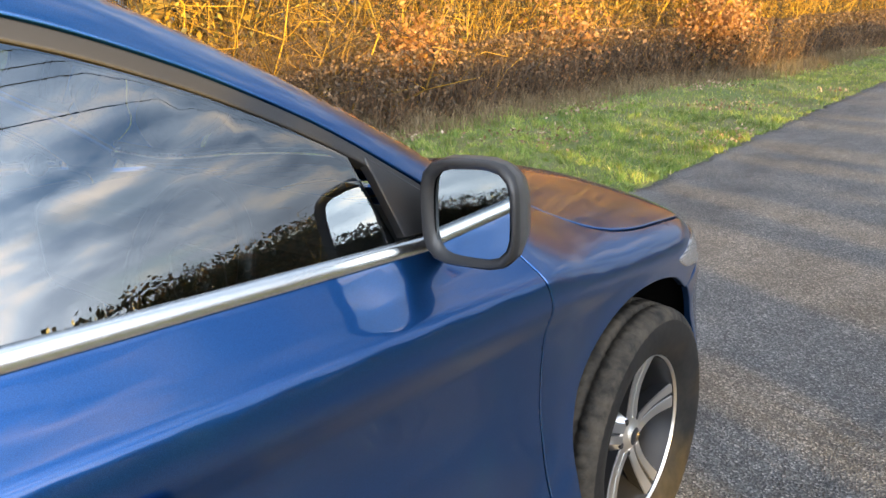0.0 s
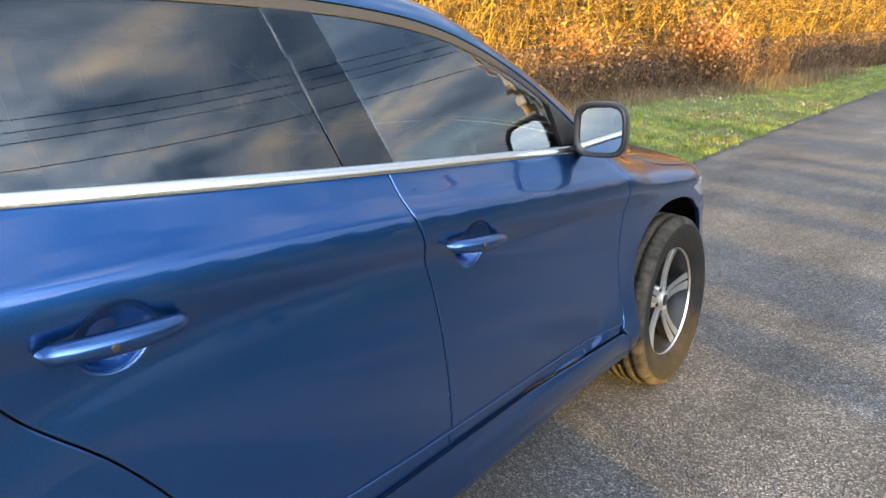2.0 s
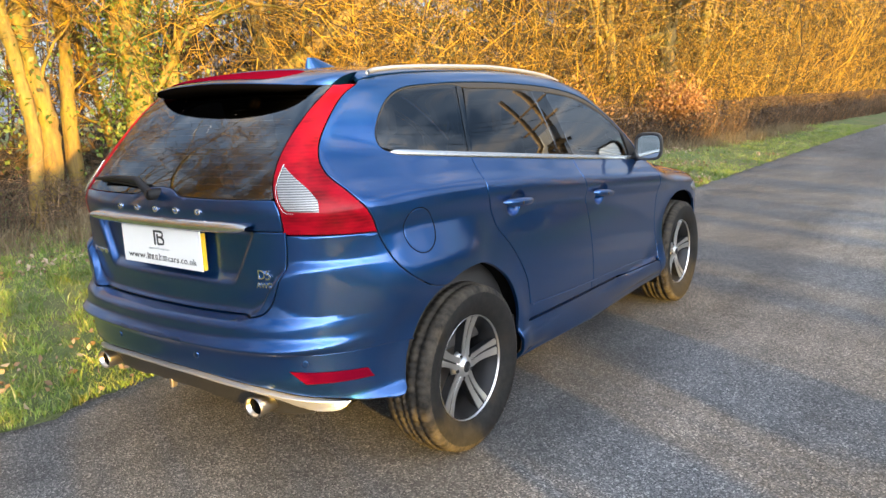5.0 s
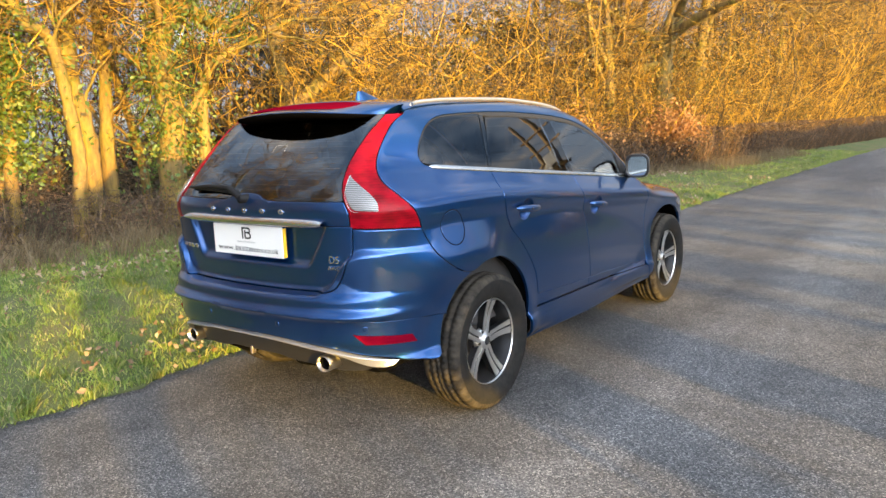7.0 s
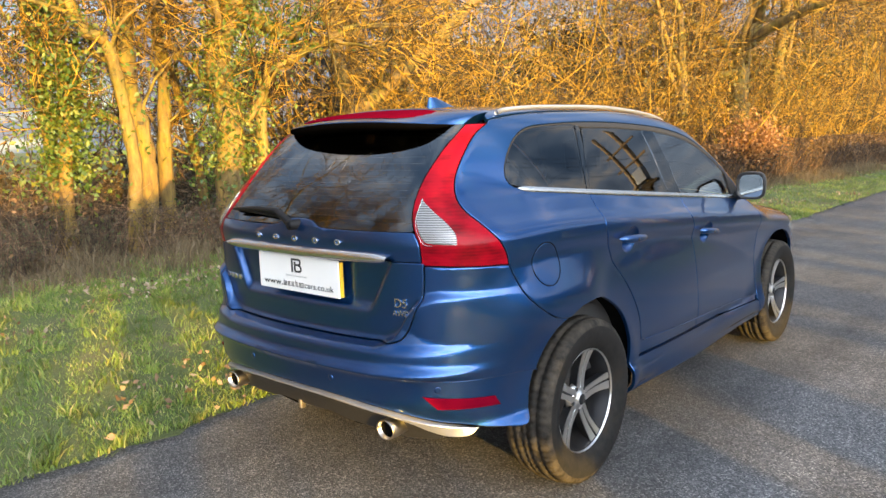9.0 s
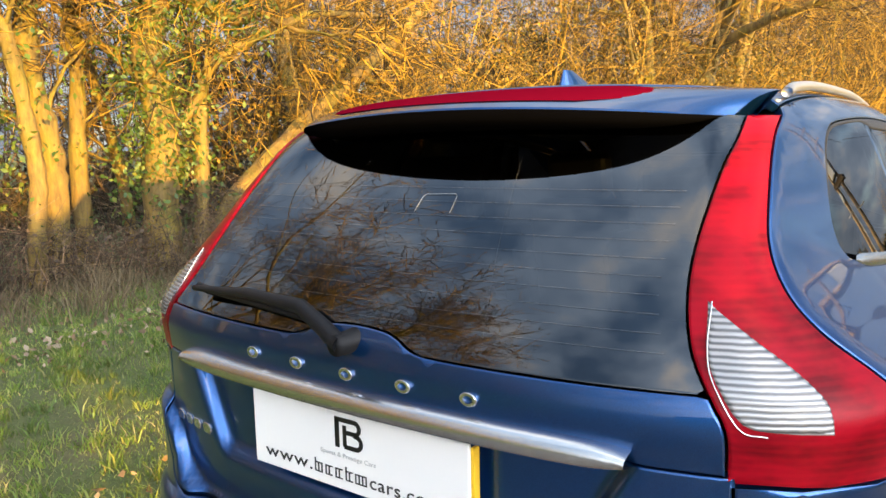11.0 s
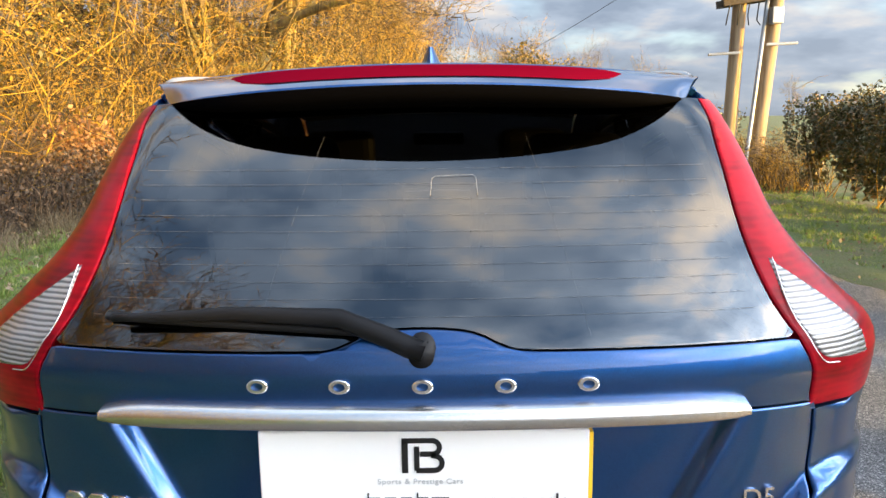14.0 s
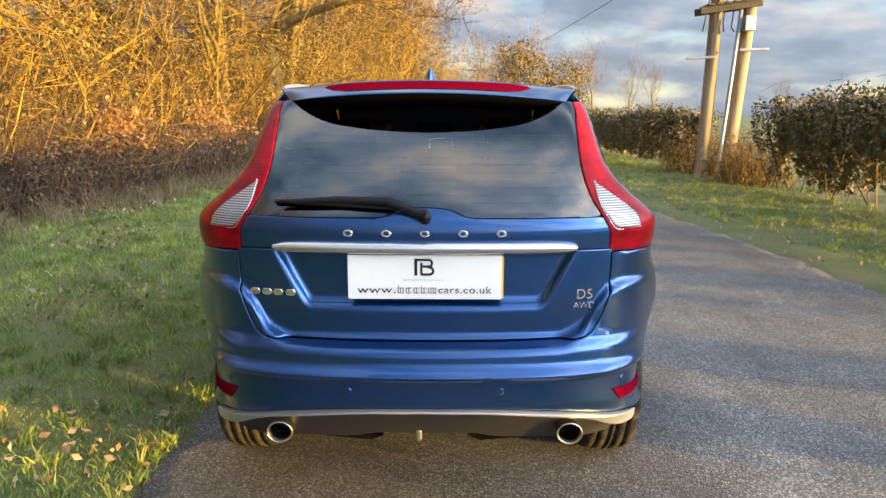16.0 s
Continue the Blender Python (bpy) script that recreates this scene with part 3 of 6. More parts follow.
def axis(lo, fine_lo, fine_hi, hi, fine, grow=1.25):
    mid = list(np.arange(fine_lo, fine_hi, fine))
    d, a, out = fine, fine_hi, []
    while a < hi:
        out.append(a)
        d *= grow
        a += d
    d, a, low = fine, fine_lo, []
    while a > lo:
        d *= grow
        a -= d
        low.append(a)
    return np.array(low[::-1] + mid + out + [hi])


def grid_sheet(name, xs, ys, zf, material, label):
    X, Y = np.meshgrid(xs, ys, indexing="ij")
    v = np.stack([X, Y, zf(X, Y)], -1).reshape(-1, 3)
    n = len(ys)
    i, j = np.meshgrid(np.arange(len(xs) - 1), np.arange(n - 1), indexing="ij")
    a = (i * n + j).ravel()
    tris = np.concatenate([np.stack([a, a + n, a + n + 1], 1), np.stack([a, a + n + 1, a + 1], 1)])
    ob = big_mesh(name, v, tris, material)
    ob.data.polygons.foreach_set("use_smooth", [True] * len(ob.data.polygons))
    return tagged(ob, label, "ground", kind="structure")


grid_sheet("ground", axis(-2500, -9, 9, 2500, 0.16), axis(-2500, -5, 24, 2500, 0.2), height, SOIL, "rough turf verge with bare soil and leaf litter")

ys = np.concatenate([np.arange(-60, -6, 1.5), np.arange(-6, 24, 0.09), np.arange(24, 120, 1.0)])
us = np.concatenate([[0], np.linspace(0.004, 0.996, 40), [1]])
edge_l = ROAD_LEFT(ys) + 0.035 * np.sin(ys * 5.3) + 0.03 * np.sin(ys * 13.1 + 1) + 0.02 * rng.normal(size=len(ys)) - 0.03
edge_r = ROAD_RIGHT(ys) + 0.035 * np.sin(ys * 4.7) + 0.03 * np.sin(ys * 11.1 + 2) + 0.02 * rng.normal(size=len(ys)) + 0.03
X = edge_l[None] + us[:, None] * (edge_r - edge_l)[None]
Z = 0.0 * X
Z[0], Z[-1] = -0.06, -0.06
v = np.stack([X, np.broadcast_to(ys, X.shape), Z], -1).reshape(-1, 3)
n = len(ys)
i, j = np.meshgrid(np.arange(len(us) - 1), np.arange(n - 1), indexing="ij")
a = (i * n + j).ravel()
road = big_mesh("road", v, np.concatenate([np.stack([a, a + n, a + n + 1], 1), np.stack([a, a + n + 1, a + 1], 1)]), ROAD)
tagged(road, "narrow country lane of worn grey chipped asphalt", "road", kind="structure")


# ---- verges: grass, dead leaves, straw ----
def scatter(n, x_of, y_lo, y_hi, power=1.0):
    y = y_lo + (y_hi - y_lo) * rng.uniform(0, 1, n) ** power
    x = x_of(y, rng.uniform(0, 1, n))
    return x, y


def rooted(x, y, sink=0.01):
    return np.stack([x, y, height(x, y) - sink], 1)


def left_strip(y, u):
    return ROAD_LEFT(y) - 0.02 - u ** 1.15 * (ROAD_LEFT(y) - LEFT_EDGE(y) + 0.3)


def right_strip(y, u):
    return ROAD_RIGHT(y) + 0.02 + u * (RIGHT_EDGE(y) - ROAD_RIGHT(y) + 0.2)


s = Soup()
for strip, n, lo, hi in ((left_strip, 120000, -3.0, 9.0), (left_strip, 16000, -9.0, -3.0), (left_strip, 28000, 9.0, 30.0), (right_strip, 60000, -1.0, 26.0)):
    x, y = scatter(n, strip, lo, hi)
    patch = np.sin(x * 1.9 + 0.7 * y) * np.cos(y * 1.3 - x * 0.6) + 0.5 * np.sin(3.3 * y + 2.1 * x)
    keep = rng.uniform(-1.6, 1.0, n) < patch + 1.0
    x, y = x[keep], y[keep]
    tall = np.where(lo > 8, 0.075, 0.046) * (0.75 + 0.35 * np.sin(7.1 * x + 2.0 * np.sin(4.3 * y)) * np.sin(6.3 * y + 1.7 * np.sin(5.9 * x)))
    tall = tall * np.clip((x - ROAD_RIGHT(y)) / 1.2, 0.35, 1) if strip is right_strip else tall
    s.add(*blade_cloud(rooted(x, y), tall, np.where(lo > 8, 0.006, 0.004), 0.9))
# tussocks that stand above the rest
for strip, n, lo, hi in ((left_strip, 3200, -9.0, 12.0), (right_strip, 900, 1.0, 24.0)):
    cx, cy = scatter(n, strip, lo, hi)
    if strip is right_strip:
        cx = cx + 0.5
    x = np.repeat(cx, 22) + rng.normal(0, 0.030, n * 22)
    y = np.repeat(cy, 22) + rng.normal(0, 0.030, n * 22)
    s.add(*blade_cloud(rooted(x, y), np.repeat(rng.uniform(0.05, 0.105, n), 22), 0.0048, 1.0))
tagged(s.build("grass", GRASS), "short winter grass in tussocks on the verges", "grass", kind="stuff")

s = Soup()
x, y = scatter(13000, left_strip, -9.0, 16.0)
clump = np.sin(x * 2.7 + 1.1 * y) + np.sin(1.9 * y - 1.3 * x) + rng.normal(size=len(x)) * 0.5 + np.where(x < ROAD_LEFT(y) - 2.2, 0.5, -0.3)
x, y = x[clump > 0.85], y[clump > 0.85]
s.add(*leaf_cloud(np.stack([x, y, height(x, y) + 0.035 + 0.03 * rng.uniform(0, 1, len(x))], 1), 0.045, 0.5))
x, y = scatter(700, right_strip, 2, 18.0)
s.add(*leaf_cloud(np.stack([x, y, height(x, y) + 0.045], 1), 0.045, 0.4))
tagged(s.build("fallen_leaves", DEAD_LEAF, False), "scattered brown dead leaves lying in the grass", "leaves", kind="stuff")

s = Soup()
x, y = scatter(30000, lambda y, u: LEFT_EDGE(y) + 0.9 - u ** 0.7 * 1.6, -4.0, 26.0)
tuft = 0.5 + 0.5 * np.sin(5.0 * y + 3.0 * np.sin(2.3 * x))
s.add(*blade_cloud(rooted(x, y), 0.10 + 0.24 * tuft, 0.0045, 1.0))
tagged(s.build("dry_grass", STRAW), "tangled straw-coloured dry grass along the hedge foot", "grass", kind="stuff")


# ---- hedges ----
def bramble(name, edge, sign, y_lo, y_hi, depth, tall, n, mat, label, leaves=0, leaf_mat=None):
    s = Soup()
    y = rng.uniform(y_lo, y_hi, n)
    u = rng.uniform(0, 1, n)
    x = edge(y) + sign * (0.1 + depth * u)
    z = height(x, y)
    top_z = tall(y) * (0.75 + 0.35 * rng.uniform(0, 1, n) ** 2) * (0.55 + 0.45 * np.clip(u * 3, 0, 1))
    way = np.stack([rng.normal(0, 0.35, n), rng.normal(0, 0.35, n), np.ones(n)], 1)
    v, f, mid, tip = twig_cloud(np.stack([x, y, z], 1), way, top_z, 0.006 * rng.uniform(0.5, 1.6, n))
    s.add(v, f)
    for base, m in ((mid, 2), (tip, 2)):
        for _ in range(m):
            w = np.stack([rng.normal(0, 1, n), rng.normal(0, 1, n), rng.uniform(-0.2, 0.9, n)], 1)
            v, f, _, t2 = twig_cloud(base, w, 0.38 * rng.uniform(0.4, 1.2, n), 0.0035 * np.ones(n))
            s.add(v, f)
    ob = tagged(s.build(name, mat, False), label, "hedge", kind="stuff")
    if leaves:
        y = rng.uniform(y_lo, y_hi, leaves)
        x = edge(y) + sign * (0.05 + depth * rng.uniform(0, 1, leaves))
        q = Soup()
        q.add(*leaf_cloud(np.stack([x, y, height(x, y) + tall(y) * rng.uniform(0.05, 1.0, leaves)], 1), 0.05, 0.5, 0.4))
        tagged(q.build(name + "_leaves", leaf_mat, False), "withered leaves caught in the bare hedge", "leaves", kind="stuff")
    return ob


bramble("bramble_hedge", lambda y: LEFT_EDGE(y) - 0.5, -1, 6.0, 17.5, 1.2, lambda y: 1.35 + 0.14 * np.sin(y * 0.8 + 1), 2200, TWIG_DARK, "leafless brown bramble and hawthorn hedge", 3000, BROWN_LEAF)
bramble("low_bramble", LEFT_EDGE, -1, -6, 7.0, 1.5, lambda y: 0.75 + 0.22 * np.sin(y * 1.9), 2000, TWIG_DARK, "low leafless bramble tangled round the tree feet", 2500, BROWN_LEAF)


def leafy_hedge(name, edge, y_lo, y_hi, depth, tall, n, label, low=lambda y: 0.54 + 0.06 * np.exp(-((y + 0.35) / 0.5) ** 2) + 0.18 * step((y - 1.6) / 0.3) + 0.38 * step((-3.40 - y) / 0.1)):
    """A clipped hedge: leaves thick on top and on both faces, thin near the ground where the stems show."""
    y = rng.uniform(y_lo, y_hi, n)
    z = tall(y) * rng.uniform(0.0, 1.0, n) ** 0.75
    gap = np.sin(y * 5.9 + 1.9 * np.sin(y * 1.3)) + 0.7 * np.sin(y * 2.3 + 0.8) + 2.4 * np.exp(-((y + 3.85) / 0.50) ** 2) + 2.4 * np.exp(-((y + 0.33) / 0.30) ** 2)
    bare = low(y)
    open_to = 0.10 + bare * np.clip(0.55 + 1.05 * gap, 0, 1)
    keep = rng.uniform(0, 1, n) < np.where(z > open_to, 1.0, 0.006)
    y, z = y[keep], z[keep]
    m = len(y)
    face = rng.uniform(0, 1, m)
    u = np.where(face < 0.45, np.abs(rng.normal(0, 0.10, m)), np.where(face < 0.8, 1 - np.abs(rng.normal(0, 0.10, m)), rng.uniform(0, 1, m)))
    u = np.where(z < low(y) + 0.1, 0.30 + 0.25 * u, u)
    bulge = 0.10 * np.sin(y * 1.7 + z * 2.0) + 0.08 * np.sin(y * 4.3 - z * 3.0)
    x = edge(y) + 0.1 + bulge + u * depth
    q = Soup()
    q.add(*leaf_cloud(np.stack([x, y, height(x, y) + z + 0.04 * rng.normal(size=m)], 1), 0.064, 0.45))
    m = int((y_hi - y_lo) * 1100)
    y = rng.uniform(y_lo, y_hi, m)
    gap = np.sin(y * 5.9 + 1.9 * np.sin(y * 1.3)) + 0.7 * np.sin(y * 2.3 + 0.8) + 2.4 * np.exp(-((y + 3.85) / 0.50) ** 2) + 2.4 * np.exp(-((y + 0.33) / 0.30) ** 2)
    foot = 0.16 + low(y) * np.clip(0.45 + 0.95 * gap, 0, 1)
    z = foot + (tall(y) - 0.16 - foot) * rng.uniform(0, 1, m)
    x = edge(y) + 0.1 + depth * rng.normal(0.5, 0.08, m)
    q.add(*leaf_cloud(np.stack([x, y, height(x, y) + z], 1), 0.135, 0.3))
    ob = tagged(q.build(name, HEDGE_LEAF, False), label, "hedge", kind="stuff")
    k = n // 420
    s = Soup()
    y = rng.uniform(y_lo, y_hi, k)
    x = edge(y) + 0.1 + depth * rng.uniform(0.15, 0.85, k)
    way = np.stack([rng.normal(0, 0.3, k), rng.normal(0, 0.3, k), np.ones(k)], 1)
    v, f, mid, tip = twig_cloud(np.stack([x, y, height(x, y)], 1), way, tall(y) * rng.uniform(0.8, 1.12, k), 0.011 * rng.uniform(0.4, 1.4, k))
    s.add(v, f)
    for base in (mid, tip):
        w = np.stack([rng.normal(0, 1, k), rng.normal(0, 1, k), rng.uniform(-0.1, 0.8, k)], 1)
        v, f, _, _ = twig_cloud(base, w, 0.5 * rng.uniform(0.4, 1.2, k), 0.005 * np.ones(k))
        s.add(v, f)
    tagged(s.build(name + "_stems", TWIG, False), "bare woody stems inside the hedge", "hedge", kind="stuff")
    return ob


def clipped_hedge(name, edge, y_lo, y_hi, depth, tall, n, mat, label):
    """A low clipped hedge of withered leaves, dense to the ground, with a flat top."""
    y = rng.uniform(y_lo, y_hi, n)
    face = rng.uniform(0, 1, n)
    u = np.where(face < 0.55, np.abs(rng.normal(0, 0.07, n)), rng.uniform(0, 1, n))
    z = np.where(face < 0.55, rng.uniform(0.02, 1, n), np.where(face < 0.8, 1 - np.abs(rng.normal(0, 0.04, n)), rng.uniform(0, 1, n)))
    x = edge(y) - 0.05 - u * depth + 0.07 * np.sin(y * 2.1 + z * 3) * (1 - u)
    q = Soup()
    q.add(*leaf_cloud(np.stack([x, y, height(x, y) + z * tall(y)], 1), 0.052, 0.5, 0.3))
    k = n // 12
    y = rng.uniform(y_lo, y_hi, k)
    x = edge(y) - depth * rng.uniform(0.0, 0.8, k)
    way = np.stack([rng.normal(0.1, 0.3, k), rng.normal(0, 0.35, k), np.ones(k)], 1)
    v, f, _, _ = twig_cloud(np.stack([x, y, height(x, y)], 1), way, tall(y) * rng.uniform(0.7, 1.1, k), 0.007 * rng.uniform(0.5, 1.5, k))
    q.add(v, f)
    return tagged(q.build(name, mat, False), label, "hedge", kind="stuff")


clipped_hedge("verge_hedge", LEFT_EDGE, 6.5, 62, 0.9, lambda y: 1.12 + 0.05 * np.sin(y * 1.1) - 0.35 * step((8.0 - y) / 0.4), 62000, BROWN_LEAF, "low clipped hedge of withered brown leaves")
leafy_hedge("roadside_hedge", RIGHT_EDGE, -34, 12.6, 1.1, lambda y: 1.88 + 0.06 * np.sin(y * 0.9), 110000, "clipped dark green hedge with thin bare foot")
leafy_hedge("far_hedge", RIGHT_EDGE, 16.5, 60, 1.1, lambda y: 1.75 + 0.1 * np.sin(y * 0.7), 34000, "clipped hedge with autumn-brown leaves", lambda y: 0.3 + 0 * y)
bramble("bramble_gap", lambda y: RIGHT_EDGE(y) - 0.3, 1, 12.4, 17.5, 1.2, lambda y: 1.0 + 0.2 * np.sin(y * 2), 900, TWIG, "dry bracken and bramble round the pole feet", 1500, DEAD_LEAF)


# ---- trees ----
def grow(s, start, way, length, radius, depth, tips, crook=0.22, lift_up=0.10, split_n=(2, 3), taper=0.62):
    """A limb with its side branches, down to twig level."""
    n = 7 if depth > 1 else 4
    p, d = [Vector(start)], Vector(way).normalized()
    for _ in range(n - 1):
        d = (d + Vector([random.gauss(0, crook) for _ in range(3)]) + Vector((0, 0, lift_up))).normalized()
        p.append(p[-1] + d * length / (n - 1))
    r = [radius * (1 - (1 - taper) * k / (n - 1)) for k in range(n)]
    s.tube([tuple(q) for q in p], r, 8 if radius > 0.08 else (6 if radius > 0.03 else 4))
    if depth == 0:
        tips.append((p[1], p[-1] - p[0]))
        tips.append((p[-1], p[-1] - p[-2]))
        return
    kids = random.randint(*split_n) + (1 if depth > 1 else 0)
    for k in range(kids):
        at = random.uniform(0.35, 1.0) if k else 1.0
        i = min(int(at * (n - 1)), n - 1)
        axis_v = Vector([random.gauss(0, 1) for _ in range(3)]).normalized()
        turn = Matrix.Rotation(radians(random.uniform(25, 62) if k else random.uniform(5, 25)), 3, axis_v)
        grow(s, p[i], turn @ d, length * random.uniform(0.52, 0.78), r[i] * (0.75 if not k else random.uniform(0.35, 0.6)), depth - 1, tips, crook, lift_up, split_n, taper)


def twigs_on(tips, per, length, radius):
    st = np.array([t[0] for t in tips for _ in range(per)], float)
    d = np.array([t[1].normalized() for t in tips for _ in range(per)], float)
    w = d * 0.8 + rng.normal(0, 0.55, st.shape)
    st = st + d * rng.uniform(-0.3, 0.3, (len(st), 1)) * length
    v, f, mid, tip = twig_cloud(st, w, length * rng.uniform(0.5, 1.3, len(st)), radius * np.ones(len(st)))
    q = Soup()
    q.add(v, f)
    for base, m in ((mid, 1), (tip, 2)):
        for _ in range(m):
            w2 = w + rng.normal(0, 0.7, st.shape)
            v, f, _, _ = twig_cloud(base, w2, length * 0.6 * rng.uniform(0.4, 1.2, len(st)), radius * 0.6 * np.ones(len(st)))
            q.add(v, f)
    return q


def tree(name, label, way, length, radius, depth, seed, per=3, twig=0.7, crook=0.16, limbs=(), ivy=0, lift_up=0.10, limb_depth=2, ivy_spread=0.26, ivy_from=0.0):
    """A bare winter tree: trunk with limbs, a crown of fine twigs, and ivy if it has any."""
    random.seed(seed)
    root = empty(name, pose(0, 0, 0), label, "tree")
    s, tips = Soup(), []
    grow(s, (0, 0, -0.3), way, length, radius, depth, tips, crook, lift_up)
    for (h, d, l, r) in limbs:
        grow(s, (way[0] * h / max(way[2], 0.2), way[1] * h / max(way[2], 0.2), h), d, l, r, limb_depth, tips, 0.2, 0.05)
    flare = [(0, 0, -0.3), (0, 0, 0.05), (way[0] * 0.4, way[1] * 0.4, 0.45)]
    s.tube(flare, [radius * 1.7, radius * 1.3, radius * 1.0], 9)
    t = s.build("trunk", BARK)
    t.parent = root
    c = twigs_on(tips, per, twig, 0.012).build("crown", TWIG, False)
    c.parent = root
    if ivy:
        n = ivy
        h = ivy_from + rng.uniform(0, 1, n) ** 0.8 * (length * 0.95 - ivy_from)
        a = rng.uniform(0, 2 * np.pi, n)
        k = radius * 1.1 + np.abs(rng.normal(0, ivy_spread, n)) * (0.5 + np.sin(h * 3 + a * 2) ** 2) + 0.02
        q = Soup()
        q.add(*leaf_cloud(np.stack([way[0] * h + np.cos(a) * k, way[1] * h + np.sin(a) * k, h], 1), 0.058, 0.4, 0.5))
        iv = q.build("ivy", IVY_LEAF, False)
        iv.parent = root
        tagged(iv, "glossy green ivy climbing the trunk")
    return root


def plant(ob, x, y, turn=0.0):
    ob.matrix_world = pose(x, y, float(height(np.array(x), np.array(y))), 0, 0, turn)
    return ob


def bend(points, per=6):
    """A soft line through a few points in space."""
    p = np.array(points, float)
    q = np.vstack([2 * p[0] - p[1], p, 2 * p[-1] - p[-2]])
    t = np.linspace(0, 1, per, endpoint=False)[:, None]
    out = [0.5 * (2 * b + (c - a) * t + (2 * a - 5 * b + 4 * c - d) * t**2 + (3 * b - a - 3 * c + d) * t**3) for a, b, c, d in zip(q, q[1:], q[2:], q[3:])]
    return np.vstack(out + [p[-1:]])


def limbed_tree(name, label, x, y, lines, seed, branches=8, reach=1.3, per=3, twig=0.6, ivy=()):
    """A bare tree whose trunk and main limbs follow given lines (points from the foot, thick end, thin end)."""
    random.seed(seed)
    root = empty(name, pose(x, y, float(height(np.array(x), np.array(y)))), label, "tree")
    s, tips = Soup(), []
    for points, r0, r1 in lines:
        p = bend(points)
        n = len(p)
        r = np.linspace(r0, r1, n) * (1 + 0.10 * np.sin(np.arange(n) * 2.3 + seed) + 0.06 * rng.normal(size=n))
        if p[0, 2] < 0:
            r[:3] *= (1.7, 1.35, 1.1)
        s.tube(p, r, 10)
        for _ in range(branches):
            k = random.randint(n // 3, n - 2)
            d = Vector(p[k + 1] - p[k]).normalized()
            way = Matrix.Rotation(radians(random.uniform(35, 85)), 3, Vector([random.gauss(0, 1) for _ in range(3)]).normalized()) @ d
            grow(s, tuple(p[k]), way, reach * random.uniform(0.6, 1.3), r[k] * random.uniform(0.22, 0.45), 2, tips, 0.24, 0.08)
        tips.append((Vector(p[-1]), Vector(p[-1] - p[-2])))
    s.build("trunk", BARK).parent = root
    twigs_on(tips, per, twig, 0.010).build("crown", TWIG, False).parent = root
    if ivy:
        q = Soup()
        for line, lo, hi, n, spread in ivy:
            p = bend(lines[line][0], 14)
            k = (rng.uniform(lo, hi, n) * (len(p) - 1)).astype(int)
            lump = 0.45 + np.sin(k * 0.55 + seed) ** 2 + 0.5 * np.sin(k * 0.23) ** 2
            d = rng.normal(size=(n, 3))
            d /= np.linalg.norm(d, axis=1)[:, None]
            q.add(*leaf_cloud(p[k] + d * (0.12 + np.abs(rng.normal(0, spread, n)) * lump)[:, None], 0.062, 0.45, 0.6))
        leaves = q.build("ivy", IVY_LEAF, False)
        leaves.parent = root
        tagged(leaves, "glossy green ivy climbing the trunk")
    return root


limbed_tree("oak_tree", "large bare oak with low spreading limbs, gold in low sun", -5.55, 20.5,
            [([(0, 0, -0.3), (0.02, 0, 1.2), (0.05, 0, 2.6), (0.08, 0.1, 3.6), (0.42, 0.1, 4.5), (0.5, 0.2, 5.6), (0.2, 0.3, 7.5)], 0.34, 0.12),
             ([(0.06, 0, 3.1), (-0.6, -0.3, 3.05), (-1.4, -0.5, 2.8), (-2.1, -0.7, 2.3), (-2.9, -0.8, 1.9)], 0.16, 0.05),
             ([(0.2, 0, 3.9), (1.0, -0.3, 4.35), (2.2, -0.6, 4.7), (3.5, -1.0, 4.9), (4.6, -1.2, 5.0)], 0.17, 0.05),
             ([(0.1, 0.1, 3.6), (-0.8, -0.4, 4.4), (-1.8, -0.8, 5.0), (-3.0, -1.2, 5.3)], 0.14, 0.05),
             ([(0.4, 0.1, 4.5), (1.2, -0.8, 5.4), (2.4, -1.6, 5.9)], 0.13, 0.04)], 11, 9, 1.9, 3, 0.9)
limbed_tree("ivy_tree", "tall bare tree with trunk clad in ivy", -7.2, 3.5,
            [([(0, 0, -0.3), (0, 0, 0.8), (0.02, 0.08, 1.7), (-0.05, -0.02, 2.7), (0, 0.36, 3.7), (0, 0.5, 5.2)], 0.22, 0.16),
             ([(0, 0.3, 3.4), (0.1, 1.2, 3.1), (0.1, 1.7, 3.4), (0.2, 2.2, 3.75), (0.3, 3.5, 3.95)], 0.11, 0.05)], 5, 7, 1.3, 3, 0.6, [(0, 0.22, 1.0, 7500, 0.34), (1, 0.0, 0.5, 1200, 0.22)])
limbed_tree("leaning_tree", "slender pale tree leaning out from the wood", -7.1, 4.0,
            [([(0, -0.05, -0.3), (0, 0.05, 1.1), (0, 0.1, 2.0), (0.05, 0.25, 2.45), (0.05, 0.75, 2.75), (0.05, 1.6, 3.15), (0.05, 2.2, 3.35), (0, 3.6, 3.5)], 0.10, 0.045)], 14, 6, 1.0)
limbed_tree("leaning_tree", "bare mossy tree leaning steeply over the scrub", -8.1, 4.6,
            [([(0, 0, -0.3), (0, 0.9, 0.8), (0, 2.7, 2.1), (0.1, 4.0, 3.0), (0.2, 6.0, 4.5), (0.3, 7.4, 5.7)], 0.17, 0.09)], 15, 6, 1.4)
